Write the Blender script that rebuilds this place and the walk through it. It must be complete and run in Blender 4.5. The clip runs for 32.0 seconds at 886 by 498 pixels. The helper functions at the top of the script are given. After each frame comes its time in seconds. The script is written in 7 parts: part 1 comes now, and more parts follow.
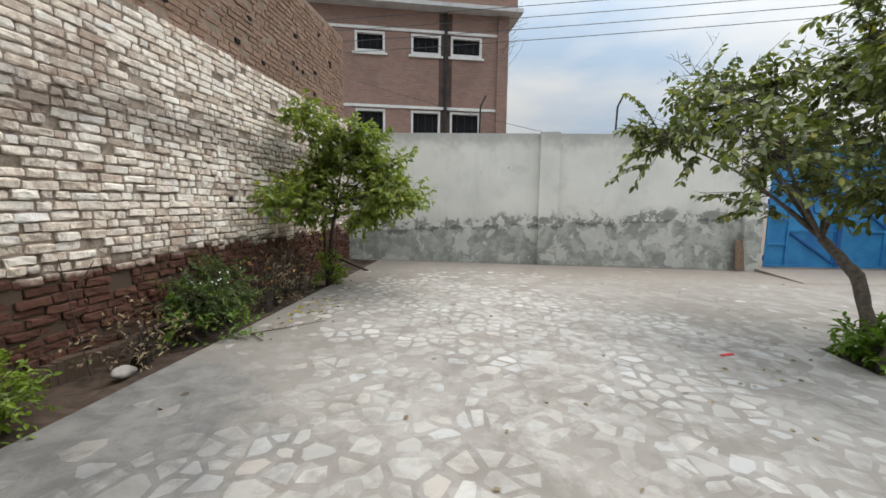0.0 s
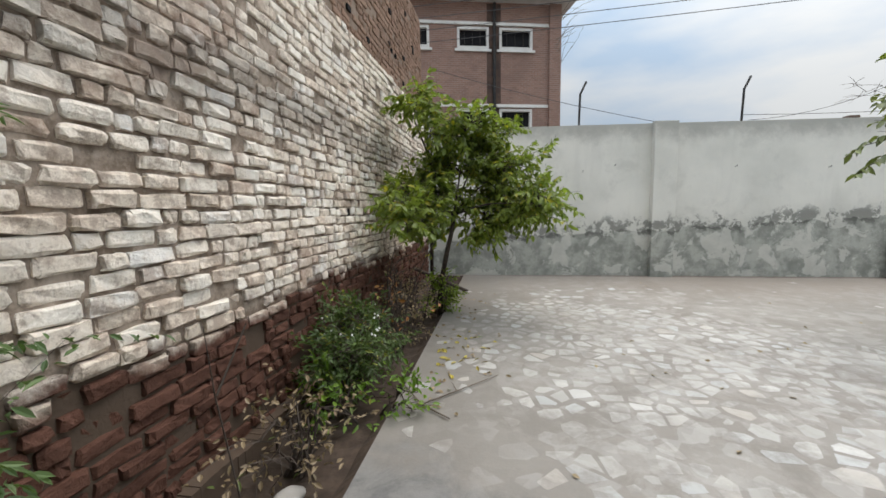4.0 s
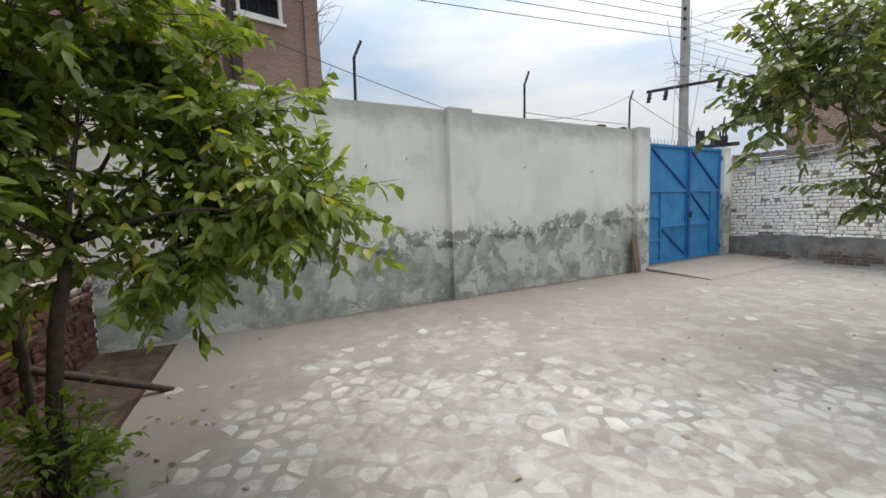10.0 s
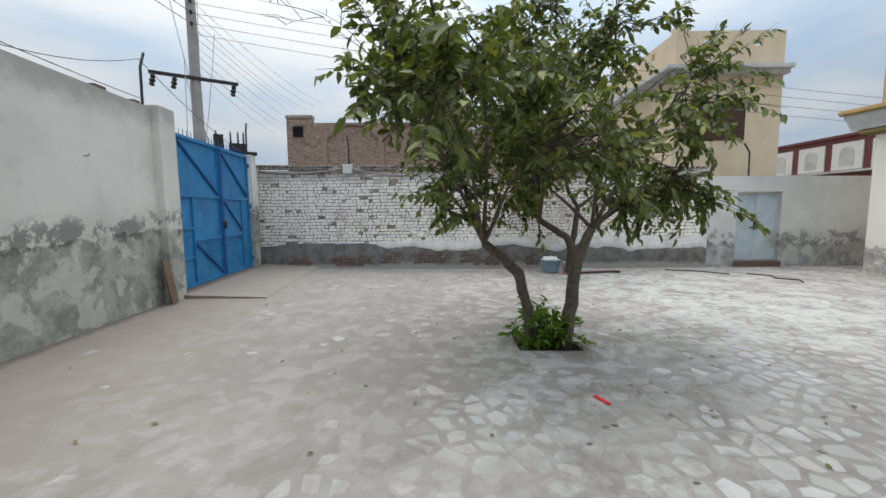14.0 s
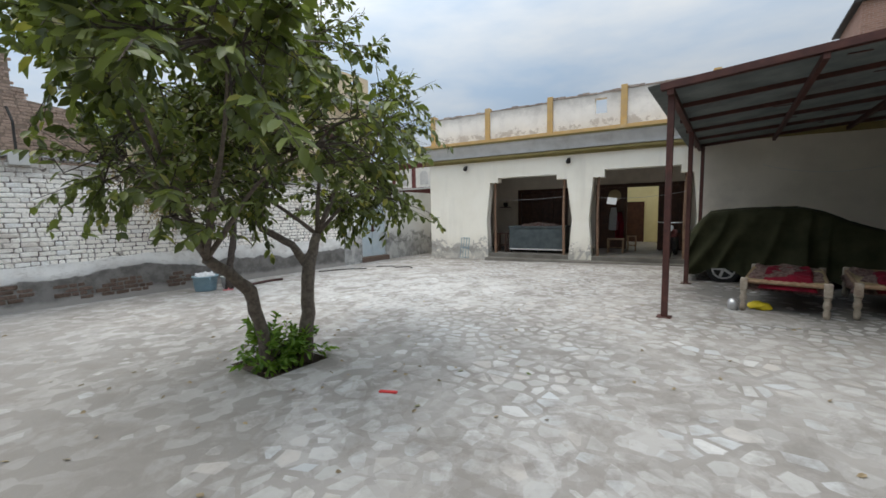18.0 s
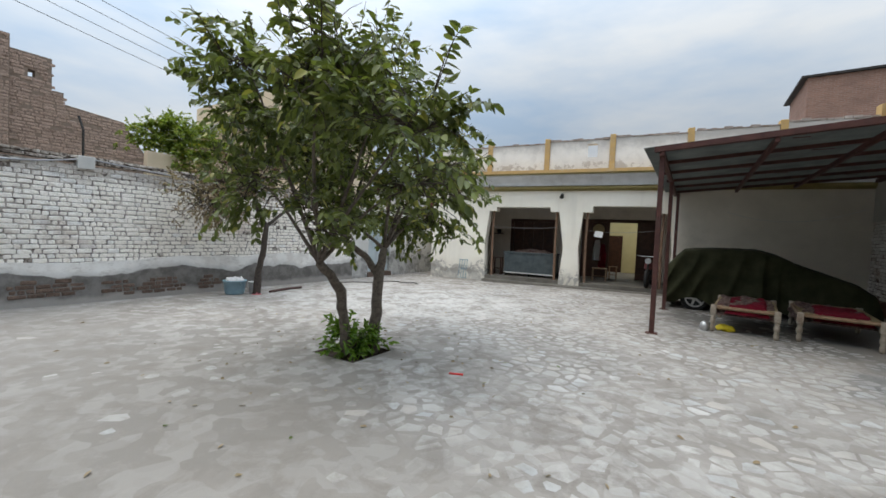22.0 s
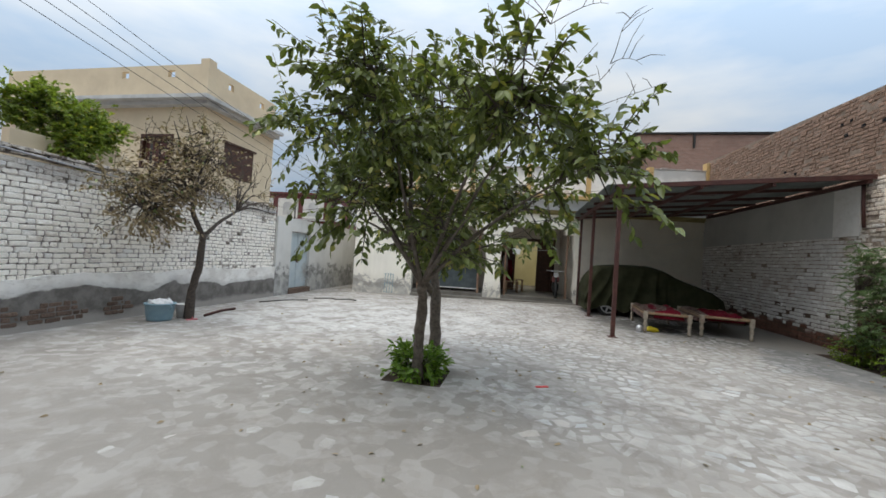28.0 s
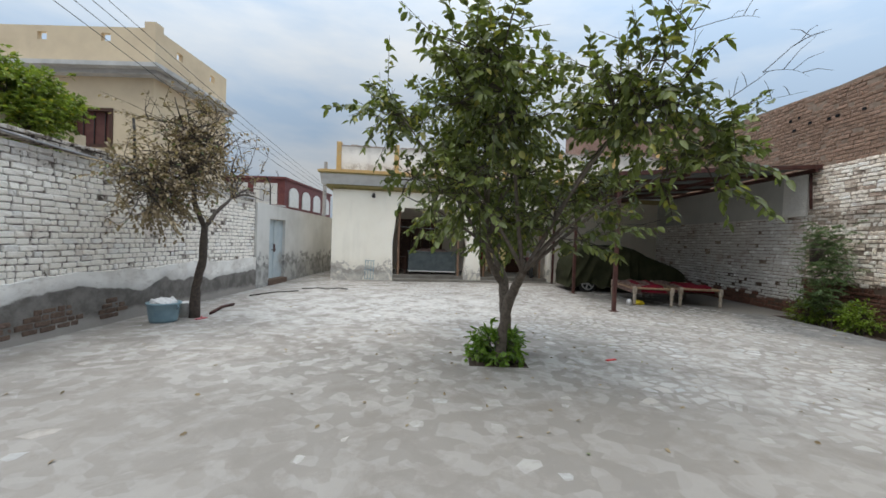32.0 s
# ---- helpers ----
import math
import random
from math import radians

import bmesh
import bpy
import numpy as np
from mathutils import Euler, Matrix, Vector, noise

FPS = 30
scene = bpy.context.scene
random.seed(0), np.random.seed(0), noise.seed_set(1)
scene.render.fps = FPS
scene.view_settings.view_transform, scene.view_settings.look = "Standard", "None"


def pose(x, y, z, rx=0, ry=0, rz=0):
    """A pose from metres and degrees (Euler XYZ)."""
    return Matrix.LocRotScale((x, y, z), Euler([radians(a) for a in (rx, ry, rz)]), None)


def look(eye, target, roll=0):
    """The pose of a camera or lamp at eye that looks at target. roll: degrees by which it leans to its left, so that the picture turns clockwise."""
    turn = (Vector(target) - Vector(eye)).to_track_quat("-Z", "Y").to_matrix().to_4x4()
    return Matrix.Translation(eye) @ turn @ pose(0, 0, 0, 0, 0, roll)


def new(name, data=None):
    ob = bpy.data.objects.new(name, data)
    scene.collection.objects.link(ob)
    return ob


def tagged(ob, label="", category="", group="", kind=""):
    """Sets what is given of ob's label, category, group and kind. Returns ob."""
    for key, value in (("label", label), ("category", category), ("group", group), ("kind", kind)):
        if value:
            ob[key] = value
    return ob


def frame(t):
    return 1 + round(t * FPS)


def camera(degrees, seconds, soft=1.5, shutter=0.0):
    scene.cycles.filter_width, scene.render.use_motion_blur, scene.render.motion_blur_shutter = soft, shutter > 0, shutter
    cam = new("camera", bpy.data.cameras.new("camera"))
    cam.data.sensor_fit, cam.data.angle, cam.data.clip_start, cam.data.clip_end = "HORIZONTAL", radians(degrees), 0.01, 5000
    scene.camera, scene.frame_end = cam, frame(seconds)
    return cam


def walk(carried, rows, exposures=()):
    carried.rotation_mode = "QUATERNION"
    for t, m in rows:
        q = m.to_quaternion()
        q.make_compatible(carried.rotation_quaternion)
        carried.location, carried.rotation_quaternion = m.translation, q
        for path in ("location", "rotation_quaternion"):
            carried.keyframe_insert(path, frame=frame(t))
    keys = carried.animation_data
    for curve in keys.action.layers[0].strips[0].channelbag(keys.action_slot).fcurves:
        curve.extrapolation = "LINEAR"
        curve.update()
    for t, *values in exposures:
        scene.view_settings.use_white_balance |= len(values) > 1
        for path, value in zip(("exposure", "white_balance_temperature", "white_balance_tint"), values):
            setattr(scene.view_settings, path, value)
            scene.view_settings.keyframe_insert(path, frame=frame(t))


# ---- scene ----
cam = camera(97.2, 32.0, soft=1.6)
PATH = [
    (0, (0.697, -0.192, 1.546), (0.441, 1.779, 1.318), 0.7),
    (0.5, (0.41, -0.077, 1.56), (0.022, 1.869, 1.308), 1.1),
    (1, (0.057, -0.038, 1.562), (-0.38, 1.893, 1.282), 1.0),
    (1.5, (-0.216, 0.091, 1.548), (-0.748, 2.0, 1.282), 0.4),
    (2, (-0.455, 0.201, 1.582), (-1.073, 2.083, 1.309), -0.3),
    (2.5, (-0.761, 0.258, 1.579), (-1.303, 2.168, 1.337), -0.6),
    (3, (-1.02, 0.361, 1.604), (-1.477, 2.293, 1.357), -0.8),
    (3.5, (-1.202, 0.612, 1.607), (-1.589, 2.561, 1.376), -0.9),
    (5.5, (-1.35, 1.447, 1.586), (-1.403, 3.438, 1.412), -0.3),
    (6, (-1.375, 1.673, 1.572), (-1.361, 3.664, 1.38), 0.1),
    (6.5, (-1.444, 1.945, 1.586), (-1.307, 3.932, 1.405), 0.3),
    (7, (-1.407, 2.161, 1.586), (-1.243, 4.146, 1.405), 0.2),
    (7.5, (-1.299, 2.428, 1.6), (-1.184, 4.419, 1.44), 0.0),
    (8, (-1.241, 2.622, 1.586), (-1.057, 4.605, 1.408), -0.1),
    (8.5, (-1.238, 2.901, 1.586), (-0.942, 4.871, 1.408), -0.6),
    (9, (-1.211, 3.099, 1.6), (-0.818, 5.052, 1.419), -1.4),
    (9.5, (-1.111, 3.394, 1.6), (-0.572, 5.31, 1.408), -2.0),
    (10, (-1.038, 3.635, 1.6), (-0.229, 5.454, 1.408), -2.2),
    (10.5, (-0.965, 3.921, 1.586), (0.148, 5.573, 1.401), -2.4),
    (11, (-0.844, 4.149, 1.586), (0.518, 5.6, 1.391), -2.3),
    (11.5, (-0.634, 4.374, 1.586), (0.921, 5.614, 1.377), -1.7),
    (12, (-0.519, 4.57, 1.572), (1.194, 5.583, 1.37), -1.0),
    (12.5, (-0.375, 4.819, 1.586), (1.463, 5.578, 1.373), -0.5),
    (13, (-0.207, 4.987, 1.572), (1.706, 5.531, 1.359), -0.5),
    (13.5, (-0.004, 5.137, 1.572), (1.959, 5.454, 1.356), -0.5),
    (14, (0.106, 5.303, 1.572), (2.096, 5.311, 1.373), -0.5),
    (14.5, (0.218, 5.513, 1.572), (2.191, 5.259, 1.37), -0.7),
    (15, (0.345, 5.625, 1.572), (2.263, 5.1, 1.36), -1.0),
    (15.5, (0.559, 5.69, 1.558), (2.379, 4.892, 1.332), -1.0),
    (17.5, (0.858, 6.148, 1.558), (2.054, 4.554, 1.387), -0.9),
    (18, (0.806, 6.366, 1.558), (1.985, 4.76, 1.377), -1.0),
    (18.5, (0.81, 6.543, 1.572), (2.01, 4.952, 1.398), -1.4),
    (19, (0.887, 6.771, 1.572), (2.054, 5.155, 1.405), -1.6),
    (19.5, (0.897, 6.979, 1.572), (2.034, 5.345, 1.384), -1.4),
    (20, (0.786, 7.15, 1.572), (1.886, 5.488, 1.408), -0.1),
    (20.5, (0.723, 7.307, 1.586), (1.821, 5.641, 1.443), 1.5),
    (21, (0.75, 7.505, 1.586), (1.804, 5.809, 1.471), 2.6),
    (21.5, (0.826, 7.689, 1.586), (1.897, 6.005, 1.468), 2.6),
    (22, (0.988, 7.783, 1.572), (2.062, 6.097, 1.502), 2.6),
    (22.5, (1.162, 7.836, 1.586), (2.203, 6.129, 1.572), 2.5),
    (23, (1.294, 7.979, 1.572), (2.294, 6.247, 1.586), 2.3),
    (23.5, (1.436, 8.183, 1.586), (2.435, 6.451, 1.562), 2.0),
    (24, (1.585, 8.273, 1.572), (2.59, 6.544, 1.541), 1.3),
    (24.5, (1.812, 8.342, 1.558), (2.762, 6.583, 1.495), 0.8),
    (25, (1.986, 8.396, 1.558), (2.865, 6.6, 1.506), 1.0),
    (25.5, (2.233, 8.544, 1.544), (2.998, 6.696, 1.506), 1.8),
    (26, (2.466, 8.645, 1.544), (3.176, 6.775, 1.534), 2.4),
    (26.5, (2.714, 8.647, 1.544), (3.284, 6.73, 1.572), 3.1),
    (28.5, (3.71, 8.981, 1.53), (4.046, 7.01, 1.561), 3.6),
    (29, (3.986, 9.036, 1.516), (4.242, 7.053, 1.551), 3.3),
    (29.5, (4.267, 9.122, 1.516), (4.514, 7.138, 1.495), 2.8),
    (30, (4.506, 9.107, 1.502), (4.736, 7.121, 1.495), 1.9),
    (30.5, (4.713, 9.054, 1.516), (4.907, 7.064, 1.467), 1.5),
    (31, (4.864, 9.085, 1.516), (4.975, 7.089, 1.481), 1.6),
    (31.5, (5.084, 9.182, 1.516), (5.128, 7.182, 1.474), 2.0),
    (32, (5.27, 9.195, 1.516), (5.314, 7.195, 1.474), 2.2),
]
walk(cam, [(t, look(eye, target, roll)) for t, eye, target, roll in PATH], [(0.0, 0.46, 7500, 11), (3.5, 0.46, 7450, 11), (5.5, 0.41, 7350, 11), (8.0, 0.43, 7350, 11), (10.0, 0.43, 7450, 11), (11.0, 0.34, 7350, 11), (12.3, 0.18, 7250, 10), (20.0, 0.2, 7100, 10), (32.0, 0.18, 7100, 10)])

# ---- light ----
SUN_EL, SUN_AZ = radians(70), radians(55)
world = bpy.data.worlds.new("overcast_sky")
scene.world = world
world.use_nodes = True
wn, wl = world.node_tree.nodes, world.node_tree.links
wn.clear()
sky = wn.new("ShaderNodeTexSky")
sky.sky_type, sky.sun_disc = "NISHITA", False
sky.sun_elevation, sky.sun_rotation = SUN_EL, SUN_AZ
sky.dust_density, sky.air_density = 3.0, 1.2
w_co = wn.new("ShaderNodeTexCoord")
w_map = wn.new("ShaderNodeMapping")
w_map.inputs["Scale"].default_value = (1.0, 1.0, 3.2)
w_map.inputs["Rotation"].default_value = (0, 0, math.pi)
w_noise = wn.new("ShaderNodeTexNoise")
w_noise.inputs["Scale"].default_value = 2.1
w_noise.inputs["Detail"].default_value = 7
w_noise.inputs["Roughness"].default_value = 0.52
w_ramp = wn.new("ShaderNodeValToRGB")
w_ramp.color_ramp.elements[0].position, w_ramp.color_ramp.elements[0].color = 0.36, (4.35, 6.05, 8.5, 1)
w_ramp.color_ramp.elements[1].position, w_ramp.color_ramp.elements[1].color = 0.62, (7.3, 8.15, 9.25, 1)
w_sep = wn.new("ShaderNodeSeparateXYZ")
w_sq = wn.new("ShaderNodeMath")              # an overcast sky is brightest overhead
w_sq.operation = "POWER"
w_sq.inputs[1].default_value = 2.0
w_sq.use_clamp = True
w_up = wn.new("ShaderNodeMapRange")
w_up.inputs["From Min"].default_value, w_up.inputs["From Max"].default_value = 0.0, 1.0
w_up.inputs["To Min"].default_value, w_up.inputs["To Max"].default_value = 0.5, 2.75
w_mul = wn.new("ShaderNodeMixRGB")
w_mul.blend_type = "MULTIPLY"
w_mul.inputs[0].default_value = 1.0
w_mix = wn.new("ShaderNodeMixRGB")
w_mix.inputs[0].default_value = 0.985
w_bg = wn.new("ShaderNodeBackground")
w_bg.inputs["Strength"].default_value = 0.1
w_out = wn.new("ShaderNodeOutputWorld")
wl.new(w_co.outputs["Generated"], w_map.inputs["Vector"])
wl.new(w_map.outputs["Vector"], w_noise.inputs["Vector"])
wl.new(w_noise.outputs["Fac"], w_ramp.inputs["Fac"])
wl.new(sky.outputs["Color"], w_mix.inputs[1])
wl.new(w_ramp.outputs["Color"], w_mix.inputs[2])
wl.new(w_co.outputs["Generated"], w_sep.inputs[0])
wl.new(w_sep.outputs["Z"], w_sq.inputs[0])
wl.new(w_sq.outputs[0], w_up.inputs["Value"])
wl.new(w_mix.outputs["Color"], w_mul.inputs[1])
w_dot = wn.new("ShaderNodeVectorMath")       # the cloud breaks up and brightens towards the east and the west
w_dot.operation = "DOT_PRODUCT"
w_dot.inputs[1].default_value = (0.98, 0.1, 0.0)
w_east = wn.new("ShaderNodeMapRange")
w_east.inputs["From Min"].default_value, w_east.inputs["From Max"].default_value = 0.2, 1.0
w_east.inputs["To Min"].default_value, w_east.inputs["To Max"].default_value = 1.0, 1.4
w_both = wn.new("ShaderNodeMath")
w_both.operation = "MULTIPLY"
wl.new(w_co.outputs["Generated"], w_dot.inputs[0])
w_side = wn.new("ShaderNodeMath")
w_side.operation = "ABSOLUTE"
wl.new(w_dot.outputs["Value"], w_side.inputs[0])
wl.new(w_side.outputs[0], w_east.inputs["Value"])
wl.new(w_up.outputs["Result"], w_both.inputs[0])
wl.new(w_east.outputs["Result"], w_both.inputs[1])
wl.new(w_both.outputs[0], w_mul.inputs[2])
wl.new(w_mul.outputs["Color"], w_bg.inputs["Color"])
wl.new(w_bg.outputs["Background"], w_out.inputs["Surface"])
sun = new("sun", bpy.data.lights.new("sun", "SUN"))
sun.data.energy, sun.data.angle, sun.data.color = 1.38, radians(55), (1.0, 0.93, 0.83)
sun.matrix_world = pose(0, 0, 30, 90 - math.degrees(SUN_EL), 0, 180 - math.degrees(SUN_AZ))


# ---- materials ----
class Nodes:
    """A small writer of node materials; colours vary with the place in the world."""

    def __init__(self, name, rough=0.8, metal=0.0, spec=0.3):
        self.m = bpy.data.materials.new(name)
        self.m.use_nodes = True
        self.n, self.l = self.m.node_tree.nodes, self.m.node_tree.links
        self.b = self.n["Principled BSDF"]
        self.b.inputs["Roughness"].default_value = rough
        self.b.inputs["Metallic"].default_value = metal
        self.b.inputs["Specular IOR Level"].default_value = spec
        self.geo = self.n.new("ShaderNodeNewGeometry")
        self.pos = self.geo.outputs["Position"]

    def stretch(self, scale):
        nd = self.n.new("ShaderNodeMapping")
        nd.inputs["Scale"].default_value = scale
        self.l.new(self.pos, nd.inputs["Vector"])
        return nd.outputs["Vector"]

    def noise(self, scale, detail=5, rough=0.6, vec=None, bend=0.0):
        nd = self.n.new("ShaderNodeTexNoise")
        nd.inputs["Scale"].default_value, nd.inputs["Detail"].default_value = scale, detail
        nd.inputs["Roughness"].default_value, nd.inputs["Distortion"].default_value = rough, bend
        self.l.new(vec or self.pos, nd.inputs["Vector"])
        return nd.outputs["Fac"]

    def math(self, op, a, b=0.0, c=0.0):
        nd = self.n.new("ShaderNodeMath")
        nd.operation = op
        for k, v in enumerate((a, b, c)):
            if isinstance(v, (int, float)):
                nd.inputs[k].default_value = v
            else:
                self.l.new(v, nd.inputs[k])
        return nd.outputs[0]

    def step(self, value, lo, hi):
        nd = self.n.new("ShaderNodeMapRange")
        nd.interpolation_type = "SMOOTHSTEP"
        nd.inputs["From Min"].default_value, nd.inputs["From Max"].default_value = lo, hi
        self.l.new(value, nd.inputs["Value"])
        return nd.outputs["Result"]

    def mix(self, fac, a, b, mode="MIX"):
        nd = self.n.new("ShaderNodeMixRGB")
        nd.blend_type = mode
        for k, v in enumerate((fac, a, b)):
            if isinstance(v, (int, float)):
                nd.inputs[k].default_value = v
            elif isinstance(v, tuple):
                nd.inputs[k].default_value = (*v, 1)
            else:
                self.l.new(v, nd.inputs[k])
        return nd.outputs[0]

    def cells(self, scale, wobble=0.12):
        """Soft-edged patches, each of one random tone."""
        warp = self.n.new("ShaderNodeTexNoise")
        warp.inputs["Scale"].default_value = 3.0
        self.l.new(self.pos, warp.inputs["Vector"])
        add = self.n.new("ShaderNodeVectorMath")
        add.operation = "MULTIPLY_ADD"
        add.inputs[1].default_value = (wobble, wobble, 0)
        self.l.new(warp.outputs["Color"], add.inputs[0])
        self.l.new(self.pos, add.inputs[2])
        nd = self.n.new("ShaderNodeTexVoronoi")
        nd.voronoi_dimensions = "2D"
        nd.feature = "SMOOTH_F1"
        nd.inputs["Scale"].default_value, nd.inputs["Smoothness"].default_value = scale, 0.35
        self.l.new(add.outputs[0], nd.inputs["Vector"])
        sep = self.n.new("ShaderNodeSeparateXYZ")
        self.l.new(nd.outputs["Color"], sep.inputs[0])
        return sep.outputs["X"]

    def bricks(self, turn, mortar, one, two):
        """Courses of bricks on an upright wall that stands turned by so many degrees."""
        s, c = math.sin(radians(turn)), math.cos(radians(turn))
        u = self.math("ADD", self.math("MULTIPLY", self.along("X"), c), self.math("MULTIPLY", self.along("Y"), s))
        both = self.n.new("ShaderNodeCombineXYZ")
        self.l.new(u, both.inputs[0])
        self.l.new(self.height(), both.inputs[1])
        nd = self.n.new("ShaderNodeTexBrick")
        nd.inputs["Scale"].default_value = 1.0
        nd.inputs["Brick Width"].default_value, nd.inputs["Row Height"].default_value = 0.24, 0.083
        nd.inputs["Mortar Size"].default_value, nd.inputs["Mortar Smooth"].default_value = 0.008, 0.3
        nd.inputs["Color1"].default_value, nd.inputs["Color2"].default_value = (*one, 1), (*two, 1)
        nd.inputs["Mortar"].default_value = (*mortar, 1)
        self.l.new(both.outputs[0], nd.inputs["Vector"])
        return nd.outputs["Color"]

    def random(self):
        """A number of its own for each object and for each loose piece of a mesh."""
        info = self.n.new("ShaderNodeObjectInfo")
        return self.math("FRACT", self.math("ADD", info.outputs["Random"], self.geo.outputs["Random Per Island"]))

    def height(self):
        nd = self.n.new("ShaderNodeSeparateXYZ")
        self.l.new(self.pos, nd.inputs[0])
        return nd.outputs["Z"]

    def along(self, axis):
        nd = self.n.new("ShaderNodeSeparateXYZ")
        self.l.new(self.pos, nd.inputs[0])
        return nd.outputs[axis]

    def bump(self, value, strength=0.4, far=0.01):
        nd = self.n.new("ShaderNodeBump")
        nd.inputs["Strength"].default_value, nd.inputs["Distance"].default_value = strength, far
        self.l.new(value, nd.inputs["Height"])
        self.l.new(nd.outputs["Normal"], self.b.inputs["Normal"])

    def done(self, colour, rough=None):
        if isinstance(colour, tuple):
            self.b.inputs["Base Color"].default_value = (*colour, 1)
        else:
            self.l.new(colour, self.b.inputs["Base Color"])
        if rough is not None:
            self.l.new(rough, self.b.inputs["Roughness"])
        return self.m


def plain(name, c1, c2, scale=6.0, rough=0.75, metal=0.0, bump=0.25, fine=60.0, vary=0.0, stain=None, spec=0.3):
    """Two tones at one scale, a stain at a larger one, and fine relief."""
    g = Nodes(name, rough, metal, spec)
    col = g.mix(g.step(g.noise(scale, 6), 0.3, 0.7), c1, c2)
    if stain:
        col = g.mix(g.math("MULTIPLY", g.step(g.noise(scale * 0.27, 7, 0.65), 0.52, 0.72), 0.8), col, stain)
    if vary:
        col = g.mix(vary, col, g.mix(g.random(), (0.25, 0.25, 0.25), (1.0, 1.0, 1.0)), "MULTIPLY")
    g.bump(g.noise(fine, 4), bump, 0.006)
    return g.done(col)


def brick_paint(name, line, wave, white, dull, bare, grime=0.35, keep=0.5, soot=None):
    """Bricks under worn whitewash down to a ragged line, bare below it."""
    g = Nodes(name, 0.9, spec=0.15)
    rnd = g.random()
    bare_c = g.mix(g.step(g.noise(14, 5), 0.3, 0.7), bare, tuple(v * 0.6 for v in bare))
    bare_c = g.mix(g.math("MULTIPLY", rnd, 0.5), bare_c, tuple(v * 1.35 for v in bare))
    paint = g.mix(rnd, white, dull)
    fresh = g.step(g.math("FRACT", g.math("MULTIPLY", rnd, 17.3)), 0.9, 0.93)
    paint = g.mix(g.math("MULTIPLY", fresh, 0.75), paint, (0.84, 0.83, 0.81))
    paint = g.mix(g.math("MULTIPLY", g.step(g.noise(7, 7, 0.72), 0.4, 0.66), 0.6), paint, dull)
    worn = g.step(g.math("ADD", g.noise(13, 7, 0.75), g.math("MULTIPLY", rnd, 0.14)), keep + 0.07, keep + 0.22)
    paint = g.mix(g.math("MULTIPLY", worn, 0.6), paint, g.mix(0.62, bare_c, (0.5, 0.38, 0.3)))
    dark = g.step(g.noise(0.9, 7, 0.7, g.stretch((1, 1, 0.55))), 0.5, 0.72)
    paint = g.mix(g.math("MULTIPLY", dark, grime), paint, (0.22, 0.2, 0.185))
    bald = g.step(g.math("ADD", g.noise(1.15, 7, 0.66), g.math("MULTIPLY", rnd, 0.1)), 0.61, 0.72)
    paint = g.mix(g.math("MULTIPLY", bald, 1.1 * (0.62 - keep) + 0.45), paint, g.mix(rnd, (0.43, 0.29, 0.22), (0.31, 0.2, 0.15)))
    if soot:
        north = g.math("ADD", g.along("Y"), g.math("MULTIPLY", g.math("SUBTRACT", g.noise(1.1, 7, 0.68), 0.5), 4.0))
        paint = g.mix(g.math("MULTIPLY", g.step(north, 4.8, 7.0), 0.14), paint, (0.33, 0.285, 0.245))
        top = g.math("ADD", g.height(), g.math("MULTIPLY", g.math("SUBTRACT", g.noise(1.6, 7, 0.68), 0.5), 0.9))
        band = g.math("MULTIPLY", g.step(top, soot - 0.42, soot - 0.05), g.math("SUBTRACT", 1.0, g.step(top, soot + 0.02, soot + 0.3)))
        paint = g.mix(g.math("MULTIPLY", band, 0.5), paint, (0.17, 0.15, 0.135))
    z = g.math("ADD", g.height(), g.math("MULTIPLY", g.math("SUBTRACT", g.noise(2.2, 6, 0.7), 0.5), wave))
    z = g.math("ADD", z, g.math("MULTIPLY", g.math("SUBTRACT", rnd, 0.5), 0.16))
    col = g.mix(g.step(z, line - 0.06, line + 0.06), bare_c, paint)
    g.bump(g.math("ADD", g.noise(42, 7, 0.75), g.math("MULTIPLY", g.noise(14, 5), 1.6)), 0.9, 0.014)
    return g.done(col)


def limed_mortar(name, dark, light, pit, pits, line=None, north=None):
    """Joints filled by the whitewash, but for the pits where the mortar fell out; bare brown mortar below the line."""
    g = Nodes(name, 0.95, spec=0.1)
    col = g.mix(g.step(g.noise(8, 6, 0.7), 0.34, 0.66), dark, light)
    col = g.mix(g.math("MULTIPLY", g.step(g.noise(11, 5, 0.65, bend=0.5), 0.515, 0.555), pits), col, pit)
    if line:
        z = g.math("ADD", g.height(), g.math("MULTIPLY", g.math("SUBTRACT", g.noise(2.2, 6, 0.7), 0.5), 0.3))
        col = g.mix(g.step(z, line - 0.06, line + 0.06), pit, col)
    if north:
        y = g.math("ADD", g.along("Y"), g.math("MULTIPLY", g.math("SUBTRACT", g.noise(1.1, 7, 0.68), 0.5), 4.0))
        col = g.mix(g.math("MULTIPLY", g.step(y, north - 1.0, north + 1.5), 0.55), col, (0.19, 0.155, 0.13))
    g.bump(g.noise(30, 6, 0.7), 0.7, 0.01)
    return g.done(col)


def wall_paint(name, upper, upper2, lower, lower2, line, wave, damp, line_side=0.0, weather=0.0):
    """Plaster painted above a ragged flaking line, bare and damp below it."""
    g = Nodes(name, 0.85, spec=0.2)
    up = g.mix(g.step(g.noise(0.7, 6, 0.6), 0.35, 0.68), upper, upper2)
    streak = g.step(g.noise(2.6, 5, 0.6, g.stretch((1, 1, 0.12))), 0.5, 0.78)
    up = g.mix(g.math("MULTIPLY", streak, 0.22), up, tuple(v * 0.6 for v in upper2))
    blot = g.step(g.noise(1.6, 8, 0.68, bend=0.4), 0.5, 0.66)
